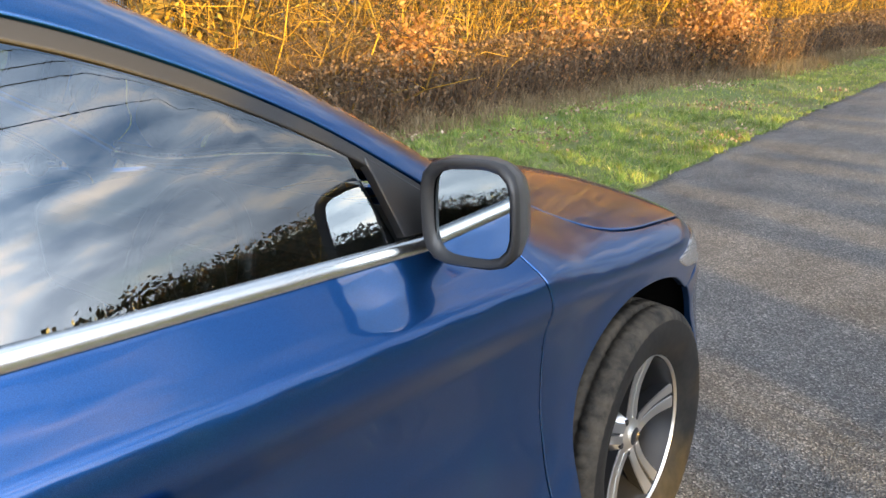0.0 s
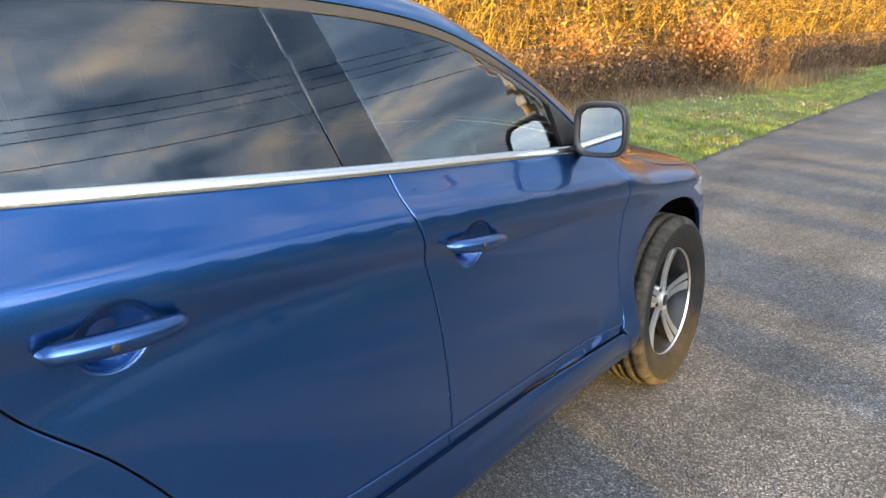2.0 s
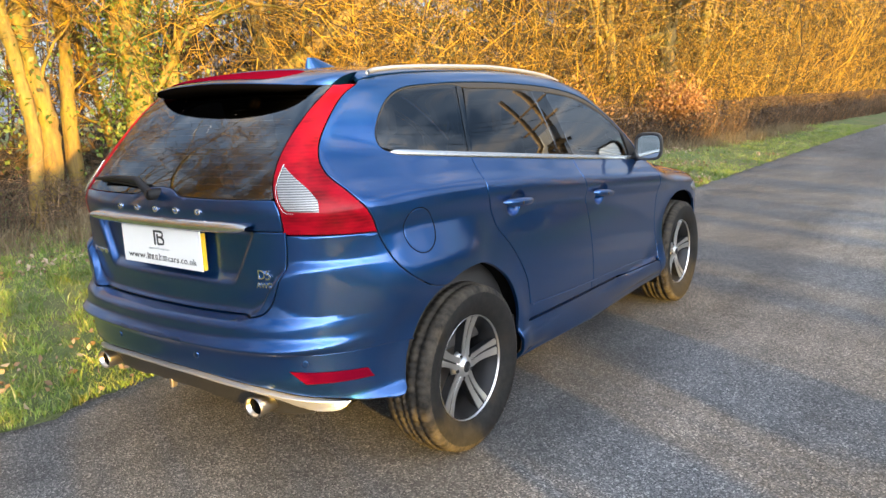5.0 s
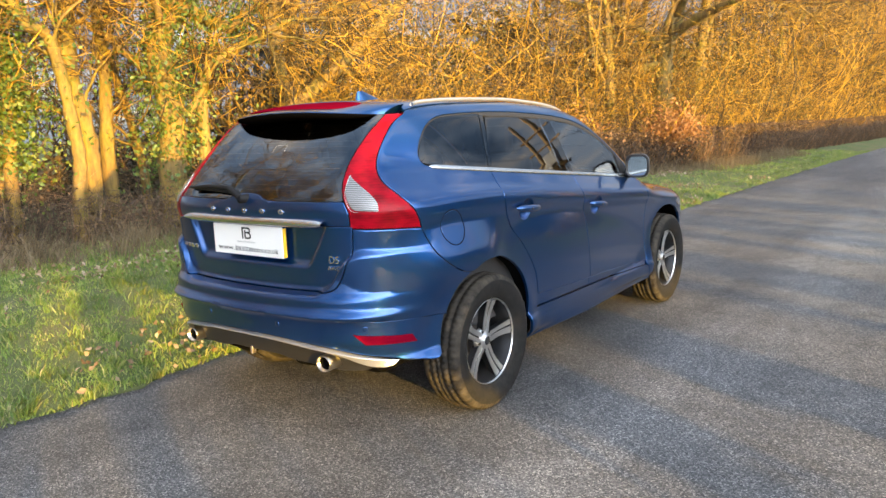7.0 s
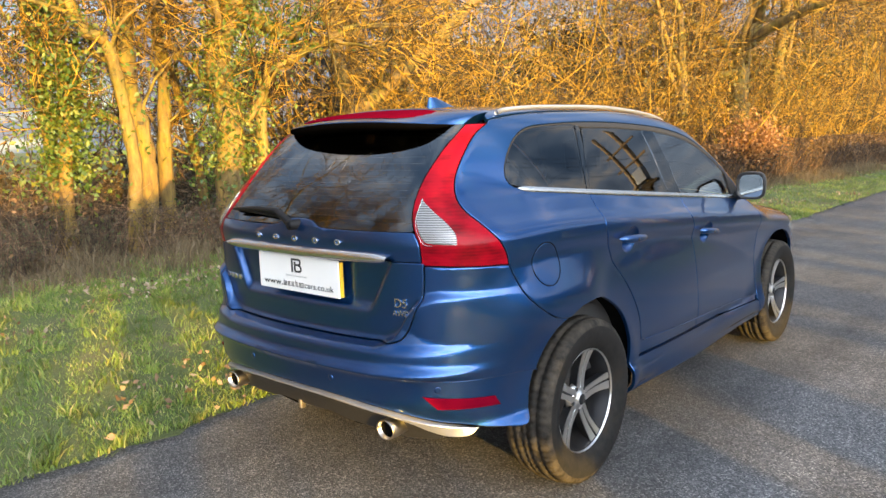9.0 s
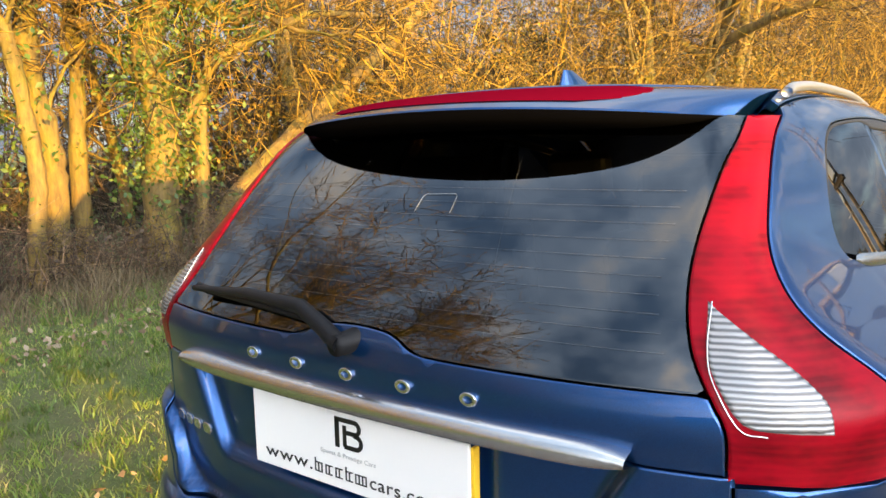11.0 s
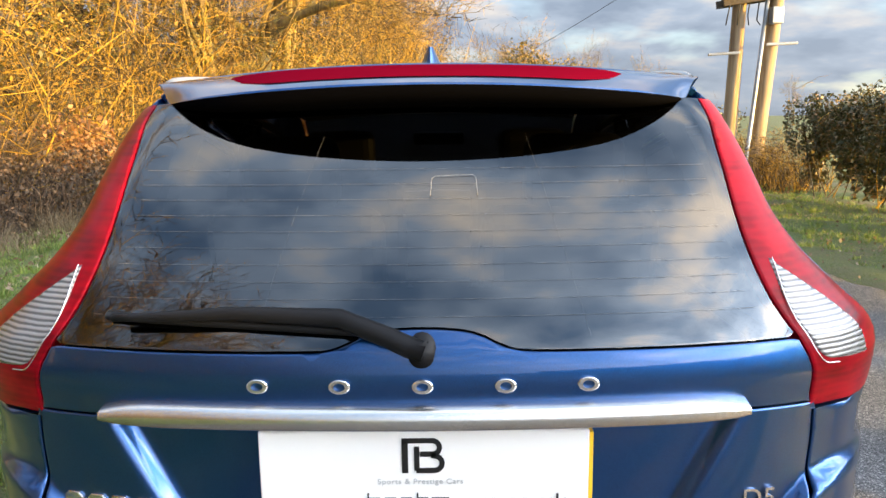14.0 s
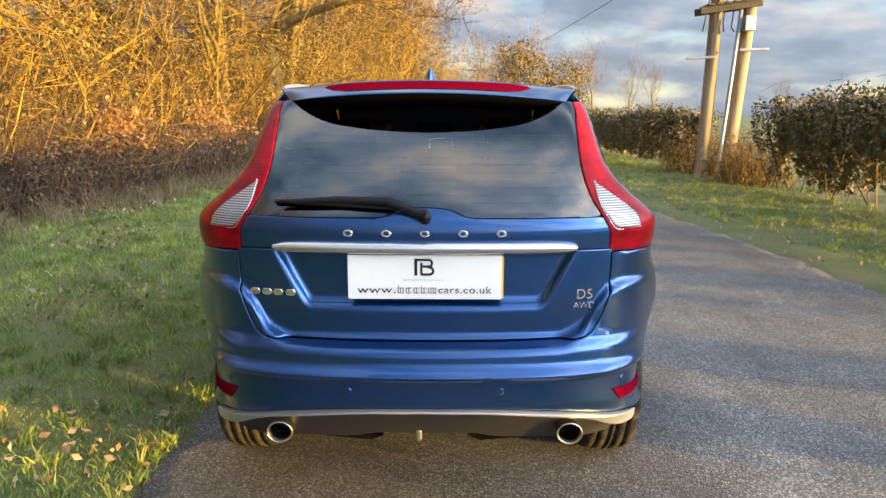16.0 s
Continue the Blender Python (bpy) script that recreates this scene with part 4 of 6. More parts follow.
limbed_tree("crooked_tree", "slender crooked bare tree with pale bark", -7.0, 1.86,
            [([(0, 0, -0.3), (0.02, 0.02, 0.5), (0, 0.1, 1.1), (0, 0.05, 1.65), (0, -0.03, 2.3), (0, -0.16, 2.75), (0, -0.42, 2.86), (0, -0.56, 3.3), (0, -0.7, 4.6)], 0.10, 0.06)], 21, 6, 0.9)
limbed_tree("twin_tree", "upright bare tree with mossy bark", -7.6, 2.36,
            [([(0, 0, -0.3), (0, 0.06, 0.9), (0, 0.06, 1.5), (-0.02, -0.1, 2.4), (0, -0.02, 3.5), (0.05, 0.05, 5.0)], 0.15, 0.11)], 33, 6, 1.2)
limbed_tree("slim_tree", "slim upright bare tree with mossy bark", -8.0, 2.95,
            [([(0, 0, -0.3), (0, -0.02, 1.2), (0.02, 0.05, 2.6), (0, -0.05, 4.8)], 0.12, 0.08)], 61, 5, 1.1)
limbed_tree("slim_tree", "slim upright bare tree lit gold", -7.8, 1.2,
            [([(0, 0, -0.3), (0, 0.05, 1.2), (0, -0.05, 2.4), (-0.05, -0.15, 4.8)], 0.11, 0.07)], 62, 5, 1.1)
limbed_tree("slim_tree", "slim leaning bare tree with pale bark", -9.0, 4.2,
            [([(0, 0, -0.3), (0, -0.15, 1.2), (0.02, -0.5, 2.6), (0, -0.9, 4.2)], 0.09, 0.05)], 63, 5, 1.0)
limbed_tree("ivy_thicket", "short tree smothered in bright ivy", -7.3, 1.15,
            [([(0, 0, -0.3), (0, 0.03, 1.0), (0.02, 0.12, 2.1), (0, 0.1, 3.3)], 0.10, 0.05)], 8, 5, 0.8, 3, 0.5, [(0, 0.36, 1.0, 5200, 0.34)])

plant(tree("verge_oak", "tall bare oak overhanging the verge", (0.10, 0.0, 1), 5.4, 0.24, 4, 77, 5, 0.8, 0.12,
           [(2.6, (0.8, -0.3, 0.5), 3.6, 0.05), (3.4, (0.9, 0.1, 0.6), 4.2, 0.06), (4.2, (0.8, -0.6, 0.7), 4.0, 0.05), (4.6, (0.6, 0.7, 0.8), 4.0, 0.06)], 0, 0.10, 3), -8.8, -5.0)

# two woodland kinds, repeated through the wood behind the hedge
kinds = [tree("woodland_tree", "bare woodland tree catching low golden light", (0.03 * k, 0.05, 1), 4.2 + 0.6 * k, 0.15 + 0.03 * k, 4, 50 + k, 2, 1.0, 0.16) for k in range(3)]
spots = []
random.seed(4)
for k in range(38):
    y = -14 + k * 2.3 + random.uniform(-0.8, 0.8)
    back = random.choice((2.6, 4.0, 5.5, 8.0)) + (14.0 if 0.5 < y < 8.5 else 0.0)
    spots.append((float(LEFT_EDGE(y)) - back - random.uniform(0, 1.5), y))
for k, (x, y) in enumerate(spots):
    ob = kinds[k % 3] if k < 3 else copy_thing(kinds[k % 3], pose(0, 0, 0))
    plant(ob, x, y, random.uniform(0, 360))
    ob.scale = [random.uniform(0.75, 1.25)] * 3
    tagged(ob, group="trees of the wood")

# ---- understorey of the wood ----
def scrub(name, n, y_lo, y_hi, off_lo, off_hi, tall, label, mat, thick=0.012):
    y = rng.uniform(y_lo, y_hi, n)
    x = LEFT_EDGE(y) - rng.uniform(off_lo, off_hi, n)
    s = Soup()
    way = np.stack([rng.normal(0, 0.4, n), rng.normal(0, 0.4, n), np.ones(n)], 1)
    h = tall * rng.uniform(0.4, 1.1, n)
    v, f, mid, tip = twig_cloud(np.stack([x, y, height(x, y)], 1), way, h, thick * rng.uniform(0.5, 1.6, n), 0.3)
    s.add(v, f)
    for base, m in ((mid, 3), (tip, 3)):
        for _ in range(m):
            w = np.stack([rng.normal(0, 0.9, n), rng.normal(0, 0.9, n), rng.uniform(-0.1, 1.2, n)], 1)
            v, f, m2, t2 = twig_cloud(base, w, tall * 0.35 * rng.uniform(0.4, 1.2, n), thick * 0.5 * np.ones(n))
            s.add(v, f)
            v, f, _, _ = twig_cloud(m2, w + rng.normal(0, 0.7, w.shape), tall * 0.2 * rng.uniform(0.4, 1.2, n), thick * 0.32 * np.ones(n))
            s.add(v, f)
    return tagged(s.build(name, mat, False), label, "scrub", kind="stuff")


scrub("hazel_scrub", 1700, 6.2, 44, 0.9, 5.0, 3.0, "thicket of bare hazel rods behind the hedge", TWIG, 0.015)
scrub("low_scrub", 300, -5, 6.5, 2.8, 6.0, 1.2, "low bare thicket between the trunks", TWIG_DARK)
scrub("tall_scrub", 750, 8.5, 60, 3.0, 9.0, 7.5, "tall bare woodland scrub lit gold", TWIG, 0.024)
scrub("far_wood", 1500, 30, 120, 1.5, 14.0, 8.0, "bare woodland along the lane, lit gold", TWIG, 0.03)
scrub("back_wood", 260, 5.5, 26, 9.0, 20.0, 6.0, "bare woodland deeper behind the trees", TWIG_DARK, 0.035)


def leaf_drift(name, n, y_lo, y_hi, off_lo, off_hi, z_lo, z_hi, size, mat, label):
    """Leaves gathered in uneven clumps through the wood."""
    m = n // 45
    cy = rng.uniform(y_lo, y_hi, m)
    c = np.stack([LEFT_EDGE(cy) - rng.uniform(off_lo, off_hi, m), cy, z_lo + (z_hi - z_lo) * rng.uniform(0, 1, m) ** 1.4], 1)
    p = np.repeat(c, 45, 0) + rng.normal(0, 0.36, (m * 45, 3)) * [1, 1, 0.8]
    p[:, 2] = np.abs(p[:, 2]) + 0.05
    q = Soup()
    q.add(*leaf_cloud(p, size, 0.45, 0.5))
    return tagged(q.build(name, mat, False), label, "leaves", kind="stuff")


leaf_drift("scrub_leaves", 34000, 6.0, 34, 1.0, 6.0, 0.9, 4.6, 0.080, SCRUB_LEAF, "olive and gold leaves lingering through the scrub")
leaf_drift("far_scrub_leaves", 26000, 30, 100, 1.0, 9.0, 0.8, 6.0, 0.13, SCRUB_LEAF, "gold leaves lingering along the far wood")
# dark clumps added as painted shade in the gaps of the wood
leaf_drift("wood_shade_leaves", 15000, 8.0, 46, 7.0, 11.0, 0.3, 5.0, 0.30, SHADE_LEAF, "near-black leaves standing for the shade deep inside the wood")
leaf_drift("low_shade_leaves", 7000, -4.0, 8.0, 4.0, 9.0, 0.1, 1.0, 0.14, SHADE_LEAF, "near-black leaves standing for the shade low between the trunks")

s = Soup()
for (x, y, n, r) in ((-5.2, 13.0, 700, 1.0), (-3.9, 16.8, 2200, 0.9), (-5.6, 9.4, 700, 0.7)):
    p = rng.normal(0, 0.42, (n, 3)) * [r, r, 0.8 * r] + [x, y, 1.25]
    p[:, 2] = np.abs(p[:, 2])
    s.add(*leaf_cloud(p, 0.085, 0.4, 0.6))
tagged(s.build("beech_leaves", COPPER_LEAF, False), "copper-brown beech leaves still hanging in the hedge", "leaves", kind="stuff")

scrub("rear_wood", 700, -36, -6.5, 1.0, 9.0, 8.5, "bare woodland further back along the lane", TWIG, 0.018)
# more near-black clumps, shade put in as colour behind the rear scrub
leaf_drift("rear_shade_leaves", 9000, -34, -7, 3.0, 9.0, 0.2, 6.5, 0.28, SHADE_LEAF, "near-black leaves standing for the shade in the wood further back")
leaf_drift("rear_wood_leaves", 8000, -36, -6, 2.0, 8.0, 0.3, 4.5, 0.20, SCRUB_LEAF, "gold and olive leaves in the wood further back")


# ---- twin pole with platform ----
def lathe_pole(name, parent, foot, head, r0, r1, mat):
    n = 9
    pts = [tuple(Vector(foot).lerp(Vector(head), k / (n - 1))) for k in range(n)]
    v, f = tube_arrays(pts, np.linspace(r0, r1, n), 14)
    return mesh_object(name, v, f, mat, parent)


pole = empty("electricity_pole", pose(0, 0, 0), "twin wooden electricity pole with platform and cables", "utility pole")
FEET, LEANS = ((6.40, 14.9), (6.90, 14.7)), (0.030, 0.085)
for (x, y), k in zip(FEET, LEANS):
    lathe_pole("post", pole, (x, y, -0.2), (x + k * 8.6, y + 0.1, 8.4), 0.165, 0.125, POLE_WOOD)


def beam(name, p, q, w, h, mat, parent=pole):
    p, q = Vector(p), Vector(q)
    bm = bmesh.new()
    box(bm, (-(q - p).length / 2, -w / 2, -h / 2), ((q - p).length / 2, w / 2, h / 2), 0.01)
    ob = part(name, bm, mat, parent)
    d = (q - p).normalized()
    ob.matrix_local = Matrix.Translation((p + q) / 2) @ d.to_track_quat("X", "Z").to_matrix().to_4x4()
    return ob


for dy in (-0.20, 0.20):
    beam("platform_beam", (6.05, 14.85 + dy, 3.98), (7.45, 14.75 + dy, 4.16), 0.10, 0.16, CREOSOTE)
for k in range(6):
    x = 6.25 + 0.2 * k
    beam("platform_board", (x, 14.48, 4.10 + 0.026 * k), (x, 15.12, 4.10 + 0.026 * k), 0.16, 0.04, CREOSOTE)
beam("crossarm", (5.83, 14.8, 2.90), (6.50, 14.7, 2.93), 0.05, 0.06, STEEL)
beam("crossarm", (7.00, 14.55, 3.08), (7.66, 14.5, 3.10), 0.05, 0.06, STEEL)
for z in (5.6, 6.7):
    beam("crossarm", (5.9, 14.8, z), (7.9, 14.7, z + 0.05), 0.10, 0.12, POLE_WOOD)
v, f = tube_arrays([(6.66, 14.55, 0), (6.82, 14.55, 2.0), (6.98, 14.57, 4.0)], [0.045, 0.045, 0.045], 10)
mesh_object("cable_duct", v, f, STEEL, pole)
part("switch_box", box(bmesh.new(), (7.02, 14.36, 3.50), (7.26, 14.56, 3.85), 0.02), STEEL, pole)
part("transformer", box(bmesh.new(), (6.40, 14.50, 4.30), (7.10, 15.06, 5.1), 0.05), STEEL, pole)
random.seed(3)
for k in range(5):
    x0 = 6.30 + 0.2 * k
    pts = [(x0, 14.75, 4.3), (x0 - 0.12, 14.6, 3.9 - 0.1 * k), (x0 - 0.18 + 0.05 * k, 14.62, 3.5)]
    v, f = tube_arrays(pts, [0.014] * 3, 6)
    mesh_object("loose_cable", v, f, CABLE, pole)


def wire(name, p, q, sag, label, r=0.011):
    t = np.linspace(0, 1, 30)[:, None]
    line = np.array(p) * (1 - t) + np.array(q) * t
    line[:, 2] -= sag * 4 * (t * (1 - t))[:, 0]
    v, f = tube_arrays(line, r + 0 * t[:, 0], 5)
    return tagged(mesh_object(name, v, f, CABLE), label, "cable")


for k in range(3):
    wire("overhead_wire", (7.0 + 0.5 * k, 15.0, 6.6), (8.6 + 0.55 * k, -34, 7.2), 0.55, "black overhead wire strung along the lane")
wire("overhead_wire", (7.4, 15.0, 6.4), (2.2, 62, 5.2), 0.5, "black overhead wire crossing towards the wood")
wire("overhead_wire", (7.9, 15.0, 5.7), (8.9, -34, 6.2), 0.6, "black overhead wire strung along the lane")

# far trees over the hedge, and the next poles are out of sight
random.seed(9)
for x, y, sc in ((6.5, 52, 0.75), (9.5, 56, 0.62), (12.5, 60, 0.60), (20, 78, 0.62), (24, 82, 0.55), (45, 95, 0.5), (58, 100, 0.42), (3.0, 70, 0.9), (70, 105, 0.45)):
    ob = copy_thing(kinds[random.randrange(3)], pose(0, 0, 0))
    plant(ob, x, y, random.uniform(0, 360))
    ob.scale = [sc] * 3
    tagged(ob, "bare tree standing far off beyond the hedge", "tree", "far trees")

def leafy_far_tree(x, y, tall, wide, seed, label):
    """A far tree with a thin gold-green crown of clumps on bare limbs."""
    ob = tree("far_tree", label, (0.02, 0.03, 1), tall * 0.42, 0.20, 3, seed, 2, 0.9, 0.16)
    m = 90
    d = rng.normal(size=(m, 3))
    d /= np.linalg.norm(d, axis=1)[:, None]
    c = d * (rng.uniform(0.25, 1.0, m) ** 0.6)[:, None] * [wide, wide, tall * 0.36] + [0, 0, tall * 0.62]
    q = Soup()
    q.add(*leaf_cloud(np.repeat(c, 40, 0) + rng.normal(0, 0.28, (m * 40, 3)), 0.15, 0.4))
    leaves = q.build("foliage", SCRUB_LEAF, False)
    leaves.parent = ob
    plant(ob, x, y)
    return tagged(ob, group="far trees")


leafy_far_tree(5.0, 46, 6.6, 2.0, 91, "far tree with gold-green leaves beyond the hedge")
leafy_far_tree(8.4, 50, 5.6, 1.8, 92, "far tree with russet-gold leaves beyond the hedge")

# ---- the car ----
from mathutils.geometry import delaunay_2d_cdt


def smooth(points, gap=0.015):
    """A dense soft line through a few 2D points."""
    p = np.array(points, float)
    if len(p) == 2:
        n = max(2, int(np.linalg.norm(p[1] - p[0]) / gap))
        return p[0] + (p[1] - p[0]) * np.linspace(0, 1, n + 1)[:, None]
    q = np.vstack([2 * p[0] - p[1], p, 2 * p[-1] - p[-2]])
    out = []
    for k in range(1, len(q) - 2):
        a, b, c, d = q[k - 1:k + 3]
        n = max(2, int(np.linalg.norm(c - b) / gap))
        t = np.linspace(0, 1, n, endpoint=False)[:, None]
        out.append(0.5 * (2 * b + (c - a) * t + (2 * a - 5 * b + 4 * c - d) * t**2 + (3 * b - a - 3 * c + d) * t**3))
    return np.vstack(out + [p[-1:]])


def loop(*pieces):
    """A closed outline from pieces that meet end to end, counter-clockwise."""
    p = np.vstack([np.asarray(q, float) for q in pieces])
    keep = np.linalg.norm(p - np.roll(p, 1, 0), axis=1) > 2e-3
    p = p[keep]
    x, y = p.T
    area = np.sum(x * np.roll(y, -1) - y * np.roll(x, -1))
    return p if area > 0 else p[::-1]


def inside_of(q, p):
    x, y = q[:, 0:1], q[:, 1:2]
    x0, y0 = p.T
    x1, y1 = np.roll(p, -1, 0).T
    cross = ((y0 > y) != (y1 > y)) & (x < (x1 - x0) * (y - y0) / np.where(y1 == y0, 1e-9, y1 - y0) + x0)
    return cross.sum(1) % 2 == 1


def inset(p, d):
    t = np.roll(p, -1, 0) - np.roll(p, 1, 0)
    t /= np.linalg.norm(t, axis=1)[:, None] + 1e-9
    return p + np.stack([-t[:, 1], t[:, 0]], 1) * d


def from_side(q):
    o = np.stack([np.full(len(q), 1.4), q[:, 0], q[:, 1]], 1)
    return cast(o, np.tile([-1.0, 0, 0], (len(q), 1)))[0]


def from_rear(q):
    o = np.stack([q[:, 0], np.full(len(q), -1.3), q[:, 1]], 1)
    return cast(o, np.tile([0, 1.0, 0], (len(q), 1)))[0]


def from_above(q):
    o = np.stack([q[:, 0], q[:, 1], np.full(len(q), 2.1)], 1)
    return cast(o, np.tile([0, 0, -1.0], (len(q), 1)))[0]


def from_round(q):
    """q holds the bearing in radians round an upright axis in the boot, and the height."""
    d = np.stack([np.sin(q[:, 0]), -np.cos(q[:, 0]), 0 * q[:, 0]], 1)
    o = np.stack([0 * q[:, 0], 0 * q[:, 0] + 0.2, q[:, 1]], 1) + d * 1.7
    return cast(o, -d)[0]


def from_front(q):
    d = np.stack([np.sin(q[:, 0]), np.cos(q[:, 0]), 0 * q[:, 0]], 1)
    o = np.stack([0 * q[:, 0], 0 * q[:, 0] + 2.4, q[:, 1]], 1) + d * 1.8
    return cast(o, -d)[0]


def panel(name, outline, project, material, parent, spacing=0.03, offset=0.0, thick=0.016, gap=0.002, label="", mirror=False, edge=0.0025, dense=(), roll=0.9):
    """A pressed panel that follows the skin inside an outline, with rolled edges."""
    rim = inset(outline, gap)
    inner = inset(outline, gap + 0.004)
    lo, hi = rim.min(0), rim.max(0)
    gx, gy = np.meshgrid(np.arange(lo[0], hi[0], spacing), np.arange(lo[1], hi[1], spacing))
    gx[1::2] += spacing / 2
    g = np.stack([gx.ravel(), gy.ravel()], 1)
    g = g[inside_of(g, inner)]
    if len(g):
        near = np.min(np.linalg.norm(g[:, None] - inner[None], axis=2), axis=1) if len(g) * len(inner) < 6e6 else np.concatenate(
            [np.min(np.linalg.norm(c[:, None] - inner[None], axis=2), axis=1) for c in np.array_split(g, 12)])
        g = g[near > spacing * 0.45]
    for yc, zc in dense:
        # a finer net round the bowl behind a door handle
        g = g[(np.abs(g[:, 0] - yc) > 0.10) | (np.abs(g[:, 1] - zc) > 0.085)]
        hy, hz = np.meshgrid(np.arange(-0.10, 0.1001, 0.005), np.arange(-0.085, 0.0851, 0.005))
        g = np.vstack([g, np.stack([hy.ravel() + yc, hz.ravel() + zc], 1)])
    pts = np.vstack([rim, inner, g])
    n = len(rim)
    edges = [(k, (k + 1) % n) for k in range(n)]
    co, _, tri, *_ = delaunay_2d_cdt([Vector(p) for p in pts.tolist()], edges, [], 0, 1e-6)
    co = np.array([tuple(c) for c in co])
    if len(co) != len(pts):
        pts = co
    tri = np.array(tri)
    mid = pts[tri].mean(1)
    tri = tri[inside_of(mid, rim)]
    p3 = project(pts)
    nr = normals(p3)
    p3 = p3 + nr * offset
    # winding
    a, b, c = p3[tri[:, 0]], p3[tri[:, 1]], p3[tri[:, 2]]
    if np.sum(np.sum(np.cross(b - a, c - a) * nr[tri[:, 0]], 1)) < 0:
        tri = tri[:, ::-1]
    top_r, top_n = p3[:n].copy(), nr[:n].copy()
    t = np.roll(top_r, -1, 0) - np.roll(top_r, 1, 0)
    t /= np.linalg.norm(t, axis=1)[:, None] + 1e-9
    out = np.cross(t, top_n)
    centre = p3[n:2 * n] if len(p3) >= 2 * n else p3[:n]
    if np.sum(out * (top_r - centre)) < 0:
        out = -out
    p3[:n] = p3[:n] - top_n * edge
    nr[:n] = top_n + out * roll
    skirt_a, skirt_b = p3[:n], p3[:n] - top_n * thick
    base = len(p3)
    k = np.arange(n)
    k1 = (k + 1) % n
    s = np.concatenate([np.stack([base + k, base + k1, base + n + k1], 1), np.stack([base + k, base + n + k1, base + n + k], 1)])
    v = np.vstack([p3, skirt_a, skirt_b])
    f0 = s[0]
    if np.dot(np.cross(v[f0[1]] - v[f0[0]], v[f0[2]] - v[f0[0]]), out[0]) < 0:
        s = s[:, ::-1]
    nn = np.vstack([nr, out, out])
    nn /= np.linalg.norm(nn, axis=1)[:, None] + 1e-9
    faces = np.vstack([tri, s])
    if mirror:
        v, nn, faces = v * [-1, 1, 1], nn * [-1, 1, 1], faces[:, ::-1]
    ob = mesh_object(name, v, faces, material, parent, True, nn)
    return tagged(ob, label)


def poly(*pts):
    return np.vstack([smooth(pts[k:k + 2], 0.014) for k in range(len(pts) - 1)])


def deg(*pts):
    return [(radians(a), b) for a, b in pts]


def flatten(points3):
    return points3[:, 1:3]


car = empty("car", pose(0, 0, 0), "metallic blue five-door estate car parked on the lane", "car")

# shared cut lines, as (y, z) on the flank or (bearing, z) round the tail
arch_rear = smooth([(0.40, 0.275), (0.385, 0.42), (0.36, 0.58), (0.27, 0.725), (0.09, 0.823), (-0.10, 0.832), (-0.21, 0.80)])
arch_front = smooth([(2.36, 0.275), (2.385, 0.44), (2.40, 0.60), (2.47, 0.73), (2.61, 0.812), (2.77, 0.822), (2.92, 0.79), (3.02, 0.73)])
lamp_outer = smooth(deg((49.6, 1.600), (45.6, 1.56), (42.3, 1.49), (39.9, 1.40), (39.7, 1.33), (41.3, 1.275), (44.6, 1.22), (47.4, 1.165), (49.0, 1.11), (49.7, 1.058)), 0.012)
lamp_inner = smooth(deg((33.2, 1.072), (32.9, 1.15), (32.0, 1.195), (31.2, 1.26), (31.8, 1.34), (33.8, 1.42), (37.4, 1.51), (41.4, 1.575), (43.2, 1.600)), 0.012)
bumper_cut = smooth(deg((49.7, 1.058), (51.2, 0.995), (53.6, 0.925), (57.5, 0.86), (61.5, 0.815), (65.2, 0.798)), 0.012)
door_rear = smooth([(0.165, 1.278), (0.142, 1.20), (0.135, 1.13), (0.165, 1.06), (0.225, 0.965), (0.35, 0.835), (0.45, 0.69), (0.487, 0.56), (0.49, 0.45)])
door_mid = smooth([(1.085, 1.188), (1.095, 1.11), (1.13, 1.02), (1.165, 0.92), (1.185, 0.78), (1.20, 0.60), (1.205, 0.445)])
door_front = smooth([(2.13, 1.103), (2.21, 1.06), (2.245, 0.96), (2.265, 0.80), (2.278, 0.62), (2.283, 0.46), (2.25, 0.405)])
door_low = smooth([(0.49, 0.45), (0.80, 0.452), (1.205, 0.445), (1.70, 0.425), (2.25, 0.405)])
belt_y = np.linspace(-0.36, 2.13, 420)
belt = np.stack([belt_y, BELT(belt_y)], 1)
dlo = smooth([(2.13, 1.108), (2.05, 1.192), (1.95, 1.262), (1.84, 1.332), (1.72, 1.395), (1.60, 1.448), (1.45, 1.500), (1.27, 1.540), (1.0, 1.572), (0.62, 1.594), (0.31, 1.599), (0.05, 1.591), (-0.10, 1.577), (-0.20, 1.54),
              (-0.275, 1.48), (-0.322, 1.42), (-0.335, 1.375), (-0.315, 1.342), (-0.27, 1.328)], 0.006)
cant = from_above(smooth([(0.60, -0.30), (0.605, 0.3), (0.605, 0.9), (0.61, 1.25), (0.63, 1.5), (0.665, 1.8), (0.705, 2.08), (0.74, 2.28)], 0.03))
hood_cut = from_above(smooth([(0.62, 2.60), (0.72, 2.585), (0.79, 2.64), (0.822, 2.76), (0.82, 2.95), (0.805, 3.12), (0.76, 3.28)], 0.02))


def between(line, lo, hi):
    return line[(line[:, 0] >= lo) & (line[:, 0] <= hi)]


